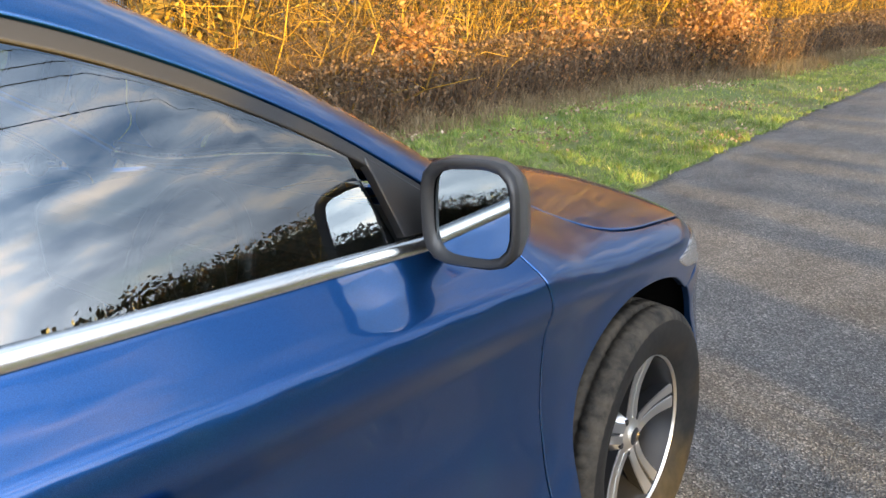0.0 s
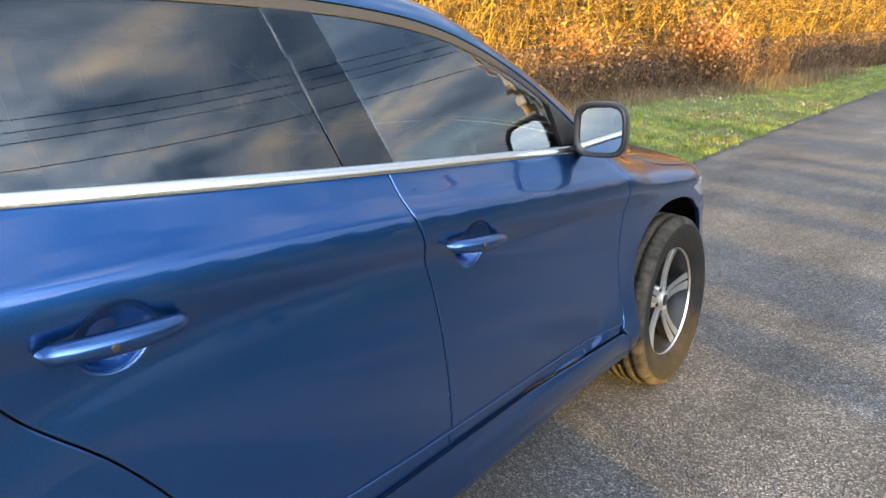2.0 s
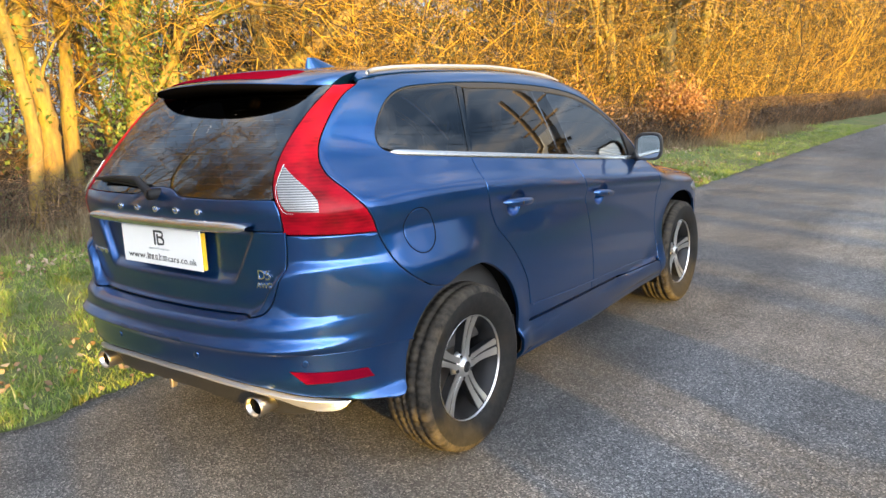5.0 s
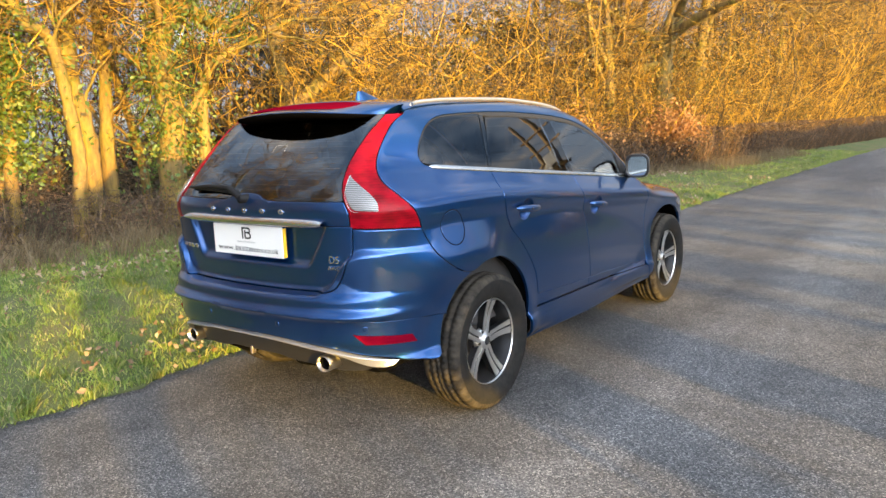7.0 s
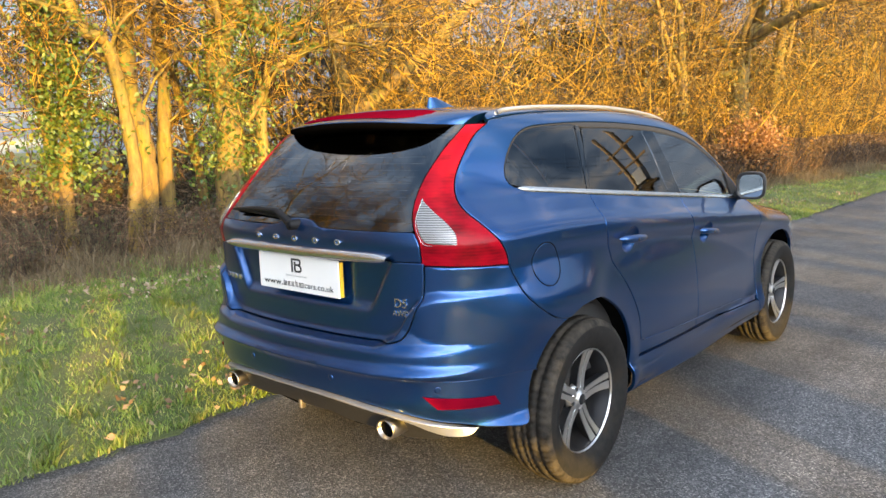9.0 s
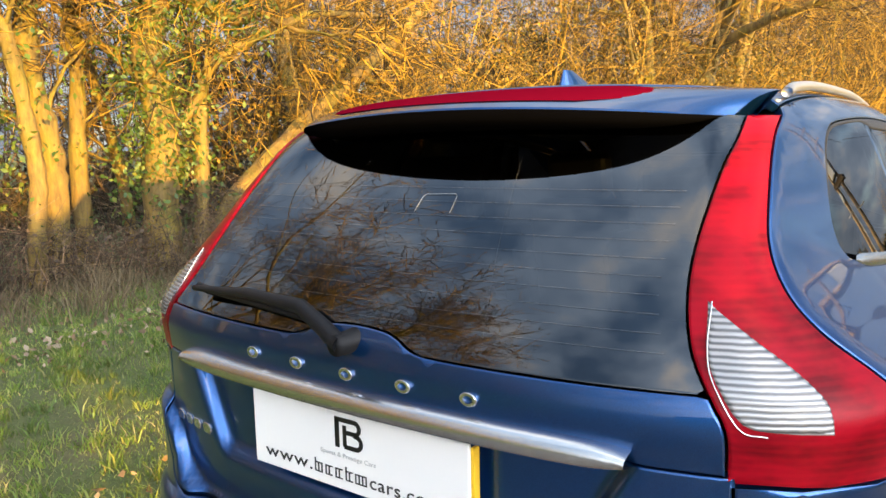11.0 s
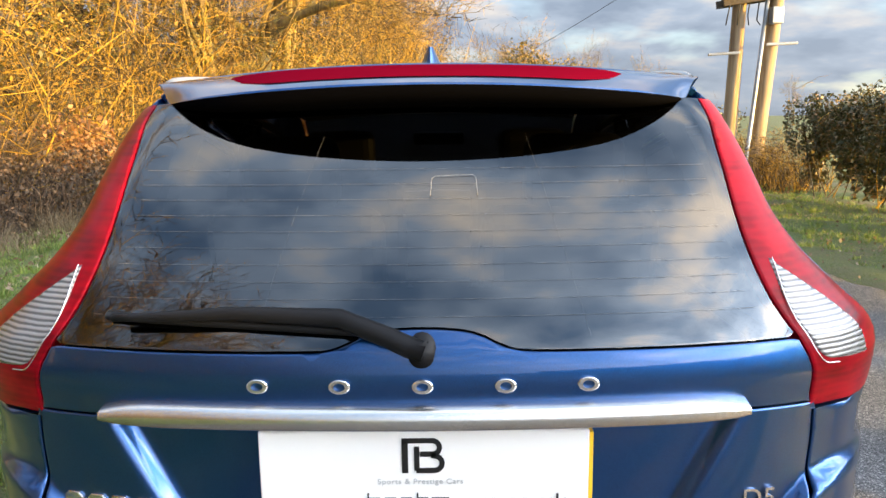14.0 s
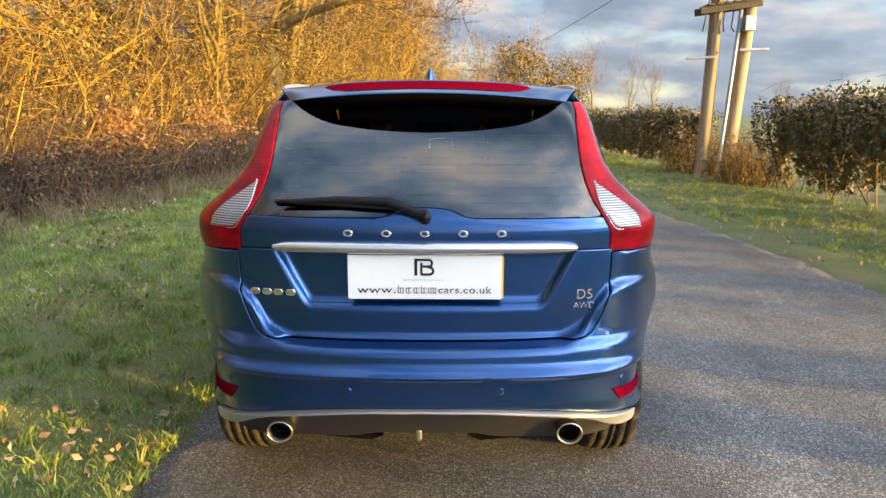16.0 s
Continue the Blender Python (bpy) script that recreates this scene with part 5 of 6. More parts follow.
rear_foot = np.array([[0.49, 0.45]])
flank = loop(flatten(cant), [(2.27, 1.075), (2.13, 1.103)], dlo, between(belt, -0.27, 0.165), door_rear, door_low, [(2.283, 0.39), (2.345, 0.275)],
             [(2.0, 0.268), (1.2, 0.265), (0.40, 0.275)], arch_rear, flatten(from_round(bumper_cut))[::-1], flatten(from_round(lamp_outer))[::-1])
crease = smooth([(0.40, 0.537), (0.80, 0.521), (1.20, 0.500), (1.75, 0.470), (2.30, 0.434)])
CREASE = spline(*[tuple(k) for k in crease[::8].tolist()])
above = [q[q[:, 1] > CREASE(q[:, 0]) + 0.004] for q in (door_rear, door_mid, door_front)]
below = [q[q[:, 1] < CREASE(q[:, 0]) - 0.004] for q in (door_rear, door_mid, door_front)]
rear_door = loop(between(belt, 0.165, 1.085), above[1], between(crease, 0.492, 1.203)[::-1], above[0][::-1])
front_door = loop(between(belt, 1.085, 2.13), above[2], between(crease, 1.203, 2.28)[::-1], above[1][::-1])
rear_moulding = loop(between(crease, 0.492, 1.203), below[1], between(door_low, 0.49, 1.205)[::-1], below[0][::-1])
front_moulding = loop(between(crease, 1.203, 2.28), below[2], between(door_low, 1.205, 2.25)[::-1], below[1][::-1])
fender = loop(flatten(hood_cut), [(3.30, 0.80), (3.20, 0.74), (3.02, 0.73)], arch_front[::-1], [(2.345, 0.275), (2.283, 0.39)], door_front[::-1][1:], [(2.27, 1.075), (2.45, 1.07), (2.58, 1.045)])
flap_t = np.linspace(0, 2 * np.pi, 60, endpoint=False)
flap = np.stack([-0.325 + 0.086 * np.cos(flap_t), 1.034 + 0.086 * np.sin(flap_t)], 1)

b1 = between(belt, -0.275, 0.20)
dlo_y = dlo[::-1]


def upper(lo, hi, drop=0.008):
    q = dlo[(dlo[:, 0] >= lo) & (dlo[:, 0] <= hi) & (dlo[:, 1] > BELT(dlo[:, 0]) + 0.03)]
    return q - [0, drop]


quarter_head = dlo[(dlo[:, 0] <= 0.262) & (dlo[:, 1] > BELT(dlo[:, 0]) + 0.016)]
quarter_pane = inset(loop(between(belt, -0.268, 0.168) + [0, 0.012], quarter_head), 0.003)
def frame_width(y):
    """The black frame over the panes, wider on the doors than round the quarter window."""
    return 0.006 + 0.021 * step((y - 0.27) / 0.02)


def door_pane(lo_b, hi_b, lo_t, hi_t):
    q = upper(lo_t, hi_t, 0.0)
    return loop(between(belt, lo_b, hi_b) + [0, 0.012], np.stack([q[:, 0], q[:, 1] - frame_width(q[:, 0])], 1))


rear_pane = door_pane(0.180, 0.965, 0.292, 0.868)
front_pane = door_pane(1.115, 1.935, 0.99, 1.870)
sail = loop(poly((1.945, float(BELT(1.945)) + 0.022), (2.12, 1.125), (2.04, 1.192), (1.90, 1.285), (1.895, 1.275), (1.945, float(BELT(1.945)) + 0.022)))
strip = loop(between(belt, -0.29, 2.125) + [0, 0.001], (between(belt, -0.31, 2.10) + [0, 0.020])[::-1])

for mirror in (False, True):
    hand = {"mirror": mirror, "parent": car}
    body_side = panel("body_side", flank, from_side, BLUE, spacing=0.022, **hand)
    d1 = panel("rear_door", rear_door, from_side, BLUE, spacing=0.013, dense=[(0.378, 1.047)], **hand)
    d2 = panel("front_door", front_door, from_side, BLUE, spacing=0.013, dense=[(1.338, 0.970)], **hand)
    panel("door_moulding", rear_moulding, from_side, BLUE, spacing=0.02, offset=-0.010, edge=0.005, **hand)
    panel("door_moulding", front_moulding, from_side, BLUE, spacing=0.02, offset=-0.010, edge=0.005, **hand)
    panel("front_wing", fender, from_side, BLUE, spacing=0.022, **hand)
    turn_over = np.array([-1, 1, 1]) if mirror else np.array([1, 1, 1])
    for nm, line, r, mat, lift_by in (("door_fold", between(crease, 0.497, 2.275), 0.0032, BLUE, 0.0025), ("sill_gap", between(door_low, 0.50, 2.24), 0.0018, LINER, -0.0003)):
        p3 = from_side(line)
        v, f = tube_arrays((p3 + normals(p3) * lift_by) * turn_over, r + 0 * p3[:, 0], 8)
        mesh_object(nm, v, f, mat, car)


    for nm, outl, mat in (("quarter_window", quarter_pane, PRIVACY), ("rear_door_window", rear_pane, PRIVACY), ("front_door_window", front_pane, GLASS)):
        panel(nm, outl, from_side, mat, spacing=0.03, offset=-0.005, thick=0.004, roll=0.0, edge=0.0005, **hand)
    panel("mirror_sail", sail, from_side, BLACK, spacing=0.03, offset=0.001, **hand)
    sy = np.linspace(-0.295, 2.12, 120)
    tall = np.clip((sy + 0.295) / 0.05, 0.0, 1) ** 0.6
    rows = []
    for dz, dx in ((-0.007, -0.003), (-0.0065, 0.004), (-0.004, 0.006), (0.012, 0.006), (0.0165, 0.004), (0.018, -0.006)):
        rows.append(from_side(np.stack([sy, BELT(sy) + 0.006 + (dz - 0.006) * tall], 1)) * [0, 1, 1] + np.stack([from_side(np.stack([sy, BELT(sy) + 0.004], 1))[:, 0] + dx * tall - (dz - 0.004) * 0.35 * tall, 0 * sy, 0 * sy], 1))
    v = np.stack(rows, 1).reshape(-1, 3) * ([-1, 1, 1] if mirror else [1, 1, 1])
    mesh_object("belt_strip", v, [(i * 6 + j, (i + 1) * 6 + j, (i + 1) * 6 + j + 1, i * 6 + j + 1) for i in range(119) for j in range(5)], CHROME, car)
    # black frames between the panes
    gaps = (("quarter_pillar", loop(between(belt, 0.160, 0.192) + [0, 0.012], upper(0.255, 0.295))),
            ("centre_pillar", loop(between(belt, 0.958, 1.122) + [0, 0.02], upper(0.858, 0.997))))
    for nm, outl in gaps:
        panel(nm, outl, from_side, PRIVACY, spacing=0.02, roll=0.0, edge=0.0005, offset=-0.004, thick=0.02, gap=0.0, **hand)
    head = dlo[dlo[:, 1] > BELT(dlo[:, 0]) + 0.03]
    panel("window_seal", loop(head, np.stack([head[:, 0], head[:, 1] - frame_width(head[:, 0])], 1)[::-1]), from_side, BLACK, spacing=0.02, offset=-0.002, thick=0.02, gap=0.0, **hand)
    panel("tail_lamp", loop(lamp_inner, deg((49.6, 1.600)), lamp_outer, deg((45.0, 1.062), (40.0, 1.067))), from_round, RED_LENS, spacing=0.015, thick=0.03, edge=0.004, **hand)
    panel("reversing_lens", loop(smooth(deg((32.9, 1.318), (32.2, 1.26), (32.4, 1.215), (33.9, 1.162), (36.5, 1.153), (39.8, 1.150))), smooth(deg((39.8, 1.150), (39.7, 1.190), (38.0, 1.232), (35.4, 1.275), (32.9, 1.318)))), from_round, CLEAR_LENS,
          spacing=0.010, offset=0.003, thick=0.008, **hand)
    lens_rim = from_round(smooth(deg((33.3, 1.317), (32.4, 1.26), (32.4, 1.215), (33.8, 1.158), (35.5, 1.150)), 0.006)) * ([-1, 1, 1] if mirror else [1, 1, 1])
    v, f = tube_arrays(lens_rim + [0, -0.004, 0], 0.0012 + 0 * lens_rim[:, 0], 6, False)
    mesh_object("lens_rim", v, f, CHROME, car)
    panel("rear_reflector", loop(poly(*deg((32.8, 0.582), (46.6, 0.550), (47.9, 0.506), (35.5, 0.524), (32.8, 0.582)))), from_round, BRAKE_LENS, spacing=0.012, offset=-0.004, thick=0.012, **hand)
ring3 = from_side(np.vstack([flap, flap[:1]]))
v, f = tube_arrays(ring3, 0.0022 + 0 * ring3[:, 0], 6, False)
mesh_object("flap_gap", v, f, LINER, car)
panel("fuel_flap", flap, from_side, BLUE, car, spacing=0.02, offset=0.0015, thick=0.006)

roof_out = np.vstack([cant[:, :2], (cant[:, :2] * [-1, 1])[::-1]])
roof_edge = cant[cant[:, 1] < 1.29][:, :2]
header = smooth([(0.608, 1.27), (0.4, 1.36), (0.0, 1.40), (-0.4, 1.36), (-0.608, 1.27)])
roof_end = smooth([(-0.60, -0.30), (-0.3, -0.315), (0.0, -0.32), (0.3, -0.315), (0.60, -0.30)])
panel("roof", loop(roof_edge, header, (roof_edge * [-1, 1])[::-1], roof_end), from_above, BLUE, car, spacing=0.04)
pillar = cant[cant[:, 1] > 1.27][:, :2]
cowl = smooth([(0.735, 2.25), (0.60, 2.40), (0.3, 2.48), (0.0, 2.50), (-0.3, 2.48), (-0.60, 2.40), (-0.735, 2.25)])
panel("windscreen", loop(header[::-1] + [0, 0.004], pillar, cowl, (pillar * [-1, 1])[::-1]), from_above, GLASS, car, spacing=0.05, offset=-0.004, thick=0.005, roll=0.0, edge=0.0005)
hc = hood_cut[:, :2]
cowl_back = smooth([(0.62, 2.60), (0.3, 2.56), (0.0, 2.55), (-0.3, 2.56), (-0.62, 2.60)])
nose = smooth([(0.76, 3.28), (0.5, 3.46), (0.2, 3.55), (0.0, 3.56), (-0.2, 3.55), (-0.5, 3.46), (-0.76, 3.28)])
panel("bonnet", loop(hc, nose, (hc * [-1, 1])[::-1], cowl_back[::-1]), from_above, BLUE, car, spacing=0.035)
panel("scuttle", loop(cowl, [(-0.745, 2.30), (-0.70, 2.59)], cowl_back[::-1], [(0.70, 2.59), (0.745, 2.30)]), from_above, BLACK, car, spacing=0.06, offset=-0.012)

# tail: glass, tailgate, bumper
glass_foot = smooth([(-0.606, 1.198), (-0.40, 1.196), (-0.19, 1.197), (-0.135, 1.204), (-0.08, 1.225), (0.0, 1.231), (0.08, 1.225), (0.135, 1.204), (0.19, 1.197), (0.40, 1.196), (0.606, 1.198)])
li = from_round(lamp_inner)[:, [0, 2]]
li_up = li[li[:, 1] > 1.20]
panel("rear_window", loop(glass_foot, li_up, [(0.3, 1.625), (0, 1.63), (-0.3, 1.625)], (li_up * [-1, 1])[::-1]), from_rear, REAR_GLASS, car, spacing=0.02, offset=-0.004, thick=0.005, roll=0.0, edge=0.0005, label="heated privacy-glass rear window")
shelf = smooth([(-0.657, 1.083), (0.657, 1.083)])
gate_hi = loop(shelf, li[(li[:, 1] > 1.083) & (li[:, 1] < 1.197)], glass_foot[::-1], (li[(li[:, 1] > 1.083) & (li[:, 1] < 1.197)] * [-1, 1])[::-1])
panel("tailgate_upper", gate_hi, from_rear, BLUE, car, spacing=0.016)
gate_side = smooth([(0.657, 1.083), (0.656, 1.0), (0.643, 0.91), (0.605, 0.82), (0.57, 0.785), (0.52, 0.775)], 0.012)
gate_foot = smooth([(0.52, 0.775), (0.3, 0.772), (0.0, 0.771), (-0.3, 0.772), (-0.52, 0.775)])
panel("tailgate_lower", loop(shelf[::-1], (gate_side * [-1, 1]), gate_foot[::-1], gate_side[::-1]), from_rear, BLUE, car, spacing=0.011)
gs3 = from_rear(np.vstack([gate_foot[:len(gate_foot) // 2 + 1][::-1], gate_side[::-1][1:]]))
gs = np.stack([np.arctan2(gs3[:, 0], 0.2 - gs3[:, 1]), gs3[:, 2]], 1)
half_top = np.vstack([gs, deg((33.2, 1.072), (38, 1.068), (44, 1.063), (49.7, 1.058)), bumper_cut])
half_low = smooth(deg((65.2, 0.798), (61.3, 0.75), (58.0, 0.66), (55.6, 0.55), (54.6, 0.43), (52.5, 0.405), (46.0, 0.43), (36.0, 0.462), (24.0, 0.506), (12.0, 0.534), (0.0, 0.541)), 0.012)
flip = np.array([-1.0, 1.0])
ridge = smooth(deg((57.2, 0.604), (48.0, 0.622), (37.0, 0.638), (24.0, 0.650), (12.0, 0.660), (0.0, 0.664)), 0.012)
arch_end = half_low[half_low[:, 1] > 0.610]
arch_end = arch_end[arch_end[:, 0] > 0.9]
under = half_low[len(arch_end):]
panel("rear_bumper", loop(half_top, arch_end, ridge, (ridge * flip)[::-1], (arch_end * flip)[::-1], (half_top * flip)[::-1]), from_round, BLUE, car, spacing=0.011)
panel("bumper_lower", loop(ridge[::-1], under, (under * flip)[::-1], ridge * flip), from_round, BLUE, car, spacing=0.02, offset=-0.012)
lip_hi = smooth(deg((43.0, 0.438), (36.0, 0.460), (24.0, 0.504), (12.0, 0.532), (0.0, 0.539)), 0.012)
lip_lo = smooth(deg((0.0, 0.528), (12.0, 0.521), (24.0, 0.492), (30.0, 0.464), (33.5, 0.434), (37.0, 0.411), (41, 0.410), (43.0, 0.438)), 0.012)
panel("bumper_lip", loop(lip_hi, (lip_hi * flip)[::-1], (lip_lo * flip)[::-1], lip_lo), from_round, SILVER, car, spacing=0.012, offset=0.008, thick=0.02, edge=0.005, label="silver lip along the bumper")
dif_hi = smooth(deg((0.0, 0.524), (12.0, 0.517), (24.0, 0.487), (33.0, 0.442), (38, 0.41)), 0.012)
dif_lo = smooth(deg((35, 0.385), (28, 0.375), (14, 0.39), (9, 0.41), (0, 0.41)), 0.02)
panel("diffuser", loop(dif_hi, dif_lo, (dif_lo * flip)[::-1], (dif_hi * flip)[::-1]), from_round, BLACK, car, spacing=0.025, offset=-0.02, thick=0.03)
half = smooth(deg((54.5, 0.735), (49.0, 0.745), (44.0, 0.80), (20, 0.84), (0, 0.86)), 0.02)
fb_low = smooth(deg((0, 0.25), (30, 0.27), (46, 0.30), (47.5, 0.45), (50.0, 0.60), (53.0, 0.70), (54.5, 0.735)), 0.02)
panel("front_bumper", loop(half, (half * flip)[::-1], (fb_low * flip)[::-1], fb_low), from_front, BLUE, car, spacing=0.05)

lamp_rim = loop(smooth(deg((34.0, 0.800), (40.0, 0.842), (47.0, 0.862), (54.0, 0.856), (58.5, 0.836)), 0.02), smooth(deg((58.5, 0.836), (56.0, 0.800), (49.0, 0.768), (40.0, 0.752), (34.0, 0.760), (34.0, 0.800)), 0.02))
for mirror in (False, True):
    panel("headlamp", lamp_rim, from_front, CLEAR_LENS, car, spacing=0.02, offset=0.005, thick=0.02, mirror=mirror, label="clear headlamp lens at the front corner")

# spoiler over the rear window
us = np.linspace(-1, 1, 61)
prof = []
for u in us:
    x = 0.540 * u
    y0, yt = -0.315 + 0.015 * u * u, -0.60 + 0.10 * u * u + 0.10 * u**8
    z0 = float(top(abs(x), np.array(y0))) - 0.006
    zt = 1.625 - 0.030 * u * u
    pts = []
    for t in np.linspace(0, 1, 8):
        pts.append((x * (1.11 - 0.11 * t), y0 + (yt - y0) * t, z0 + (zt - z0) * t + 0.010 * math.sin(math.pi * t)))
    e = 1 - 0.85 * u**6
    pts += [(x, yt - 0.003, zt - 0.004 * e), (x, yt - 0.002, zt - 0.018 * e), (x, yt + 0.012, zt - 0.030 * e), (x, yt + 0.06, zt - 0.038 * e), (x, yt + 0.16, zt - 0.049 * e), (x * 1.03, y0 - 0.02, zt - 0.052 * e)]
    prof.append(pts)
prof = np.array(prof)
nu, nv = prof.shape[:2]


def strip_mesh(name, cols, material, label=""):
    q = prof[:, cols]
    m = q.shape[1]
    f = [(i * m + j, (i + 1) * m + j, (i + 1) * m + j + 1, i * m + j + 1) for i in range(nu - 1) for j in range(m - 1)]
    return tagged(mesh_object(name, q.reshape(-1, 3), f, material, car), label)


strip_mesh("spoiler_top", list(range(0, 8)), BLUE)
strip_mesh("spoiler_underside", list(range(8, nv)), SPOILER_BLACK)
strip_mesh("spoiler_edge", [7, 8], BLUE)
for end in (prof[0], prof[-1]):
    mesh_object("spoiler_end", end, [(k, k + 1, 13 - k - 1, 13 - k) for k in range(6)], BLUE, car)
q = prof[9:52, 1:7] + [0, 0, 0.0018]
end_fade = np.clip(np.minimum(np.arange(43), 42 - np.arange(43)) / 5.0, 0, 1)[:, None, None] ** 0.5
q = q.mean(1, keepdims=True) + (q - q.mean(1, keepdims=True)) * (0.35 + 0.65 * end_fade)
m = 6
mesh_object("high_brake_light", q.reshape(-1, 3), [(i * m + j, (i + 1) * m + j, (i + 1) * m + j + 1, i * m + j + 1) for i in range(42) for j in range(5)], BRAKE_LENS, car)

# roof rails, aerial fin
for sgn in (-1, 1):
    y = np.linspace(-0.24, 1.42, 44)
    z = np.array([float(top(0.60, np.array(k))) for k in y]) - 0.004 + 0.020 * np.clip(np.sin(np.clip((y + 0.24) / 1.66, 0, 1) * np.pi), 0, 1) ** 0.35
    v, f = tube_arrays(np.stack([sgn * (0.60 + 0 * y), y, z], 1), 0.0105 + 0 * y, 10)
    mesh_object("roof_rail", v, f, RAIL, car)
bm = bmesh.new()
zb = float(top(0.0, np.array(0.1))) - 0.006
for t in np.linspace(0, 2 * np.pi, 20, endpoint=False):
    bm.verts.new((0.034 * math.cos(t), 0.10 + 0.11 * math.sin(t), zb))
    bm.verts.new((0.028 * math.cos(t), 0.10 + 0.10 * math.sin(t), zb + 0.012))
    bm.verts.new((0.014 * math.cos(t), 0.065 + 0.055 * math.sin(t), zb + 0.036))
    bm.verts.new((0.008 * math.cos(t), 0.035 + 0.026 * math.sin(t), zb + 0.055))
bmesh.ops.convex_hull(bm, input=bm.verts)
part("aerial_fin", bm, BLUE, car)

# wiper
wp = smooth([(0.005, -0.90), (-0.05, -0.885), (-0.13, -0.86), (-0.3, -0.845), (-0.5, -0.83)], 0.03)
wz = np.interp(-wp[:, 0], [0, 0.05, 0.13, 0.30, 0.50], [1.205, 1.225, 1.252, 1.258, 1.248])
yb = from_rear(np.stack([wp[:, 0], wz], 1))[:, 1]
v, f = tube_arrays(np.stack([wp[:, 0], yb - 0.032, wz], 1), np.interp(-wp[:, 0], [0, 0.13, 0.5], [0.0175, 0.0155, 0.006]), 10)
mesh_object("wiper_arm", v, f, WIPER_BLACK, car)
v, f = tube_arrays(np.stack([[0.0, 0.0], [-0.83, -0.893], [1.203, 1.203]], 1), [0.023, 0.020], 16)
mesh_object("wiper_pivot", v, f, WIPER_BLACK, car)
bx = np.linspace(-0.52, -0.10, 16)
bz = np.interp(-bx, [0.1, 0.3, 0.52], [1.228, 1.238, 1.246])
by = from_rear(np.stack([bx, bz], 1))[:, 1]
v, f = tube_arrays(np.stack([bx, by - 0.008, bz], 1), 0.008 + 0 * bx, 6)
mesh_object("wiper_blade", v, f, WIPER_BLACK, car)

# heater lines on the rear window
for k, z in enumerate(np.linspace(1.245, 1.47, 10)):
    hw = float(np.interp(z, li_up[:, 1], li_up[:, 0])) - 0.04
    x = np.linspace(-hw, hw, 24)
    pz = from_rear(np.stack([x, 0 * x + z], 1)) - [0, 0.0015, 0]
    v, f = tube_arrays(pz + [0, 0.0042, 0], 0.00022 + 0 * x, 3)
    mesh_object("heater_line", v, f, WIRE_HEAT, car)

for sgn in (-1, 1):
    z = np.linspace(1.215, 1.53, 12)
    pz = from_rear(np.stack([sgn * (0.27 - 0.25 * (z - 1.215)), z], 1)) + [0, 0.0027, 0]
    v, f = tube_arrays(pz, 0.00010 + 0 * z, 3)
    mesh_object("heater_line", v, f, WIRE_HEAT, car)
loop_xz = np.array([(0.012, 1.425), (0.014, 1.452), (0.020, 1.457), (0.088, 1.459), (0.094, 1.454), (0.096, 1.425)])
v, f = tube_arrays(from_rear(loop_xz) + [0, 0.002, 0], 0.0005 + 0 * loop_xz[:, 0], 5)
mesh_object("aerial_loop", v, f, CABIN_LIGHT, car)

# chrome bar, plate and badges
bar_x = np.linspace(-0.523, 0.523, 41)
pr = from_rear(np.stack([bar_x, 0 * bar_x + 1.115], 1))[:, 1]
rows = []
for x, yb in zip(bar_x, pr):
    e = 1 - abs(x / 0.523) ** 14
    rows += [(x, yb + 0.002, 1.107 + 0.010 * e), (x, yb - 0.020, 1.103 + 0.011 * e), (x, yb - 0.029, 1.099 + 0.006 * e), (x, yb - 0.032, 1.090 - 0.007 * e), (x, yb - 0.016, 1.084 - 0.009 * e), (x, yb + 0.03, 1.076)]
mesh_object("chrome_bar", rows, [(i * 6 + j, (i + 1) * 6 + j, (i + 1) * 6 + j + 1, i * 6 + j + 1) for i in range(40) for j in range(5)], CHROME, car)
bm = box(bmesh.new(), (-0.265, -0.866, 0.915), (0.265, -0.858, 1.070), 0.003)
plate = part("number_plate", bm, PLATE, car, "white show plate with black lettering")
part("plate_edge", box(bmesh.new(), (0.2655, -0.862, 0.920), (0.272, -0.845, 1.064), 0.001), PLATE_YELLOW, car)


def mark(name, x0, x1, z0, z1, y, mat, depth=0.0016):
    return part(name, box(bmesh.new(), (x0, y - depth, z0), (x1, y, z1)), mat, plate)


py = -0.8662


def ink_line(name, points, w, mat=INK, depth=0.0016):
    """A flat printed stroke of even width along points on the plate."""
    p = np.array(points, float)
    t = np.gradient(p, axis=0)
    t /= np.linalg.norm(t, axis=1)[:, None]
    o = np.stack([-t[:, 1], t[:, 0]], 1) * w / 2
    a, b = p + o, p - o
    n = len(p)
    rows = [np.stack([q[:, 0], 0 * q[:, 0] + yy, q[:, 1]], 1) for q, yy in ((a, py - depth), (b, py - depth), (b, py), (a, py))]
    v = np.concatenate(rows)
    f = [(k * n + i, k * n + i + 1, ((k + 1) % 4) * n + i + 1, ((k + 1) % 4) * n + i) for k in range(4) for i in range(n - 1)]
    return mesh_object(name, v, f + [(0, n, 2 * n, 3 * n), (n - 1, 4 * n - 1, 3 * n - 1, 2 * n - 1)], mat, plate, False)


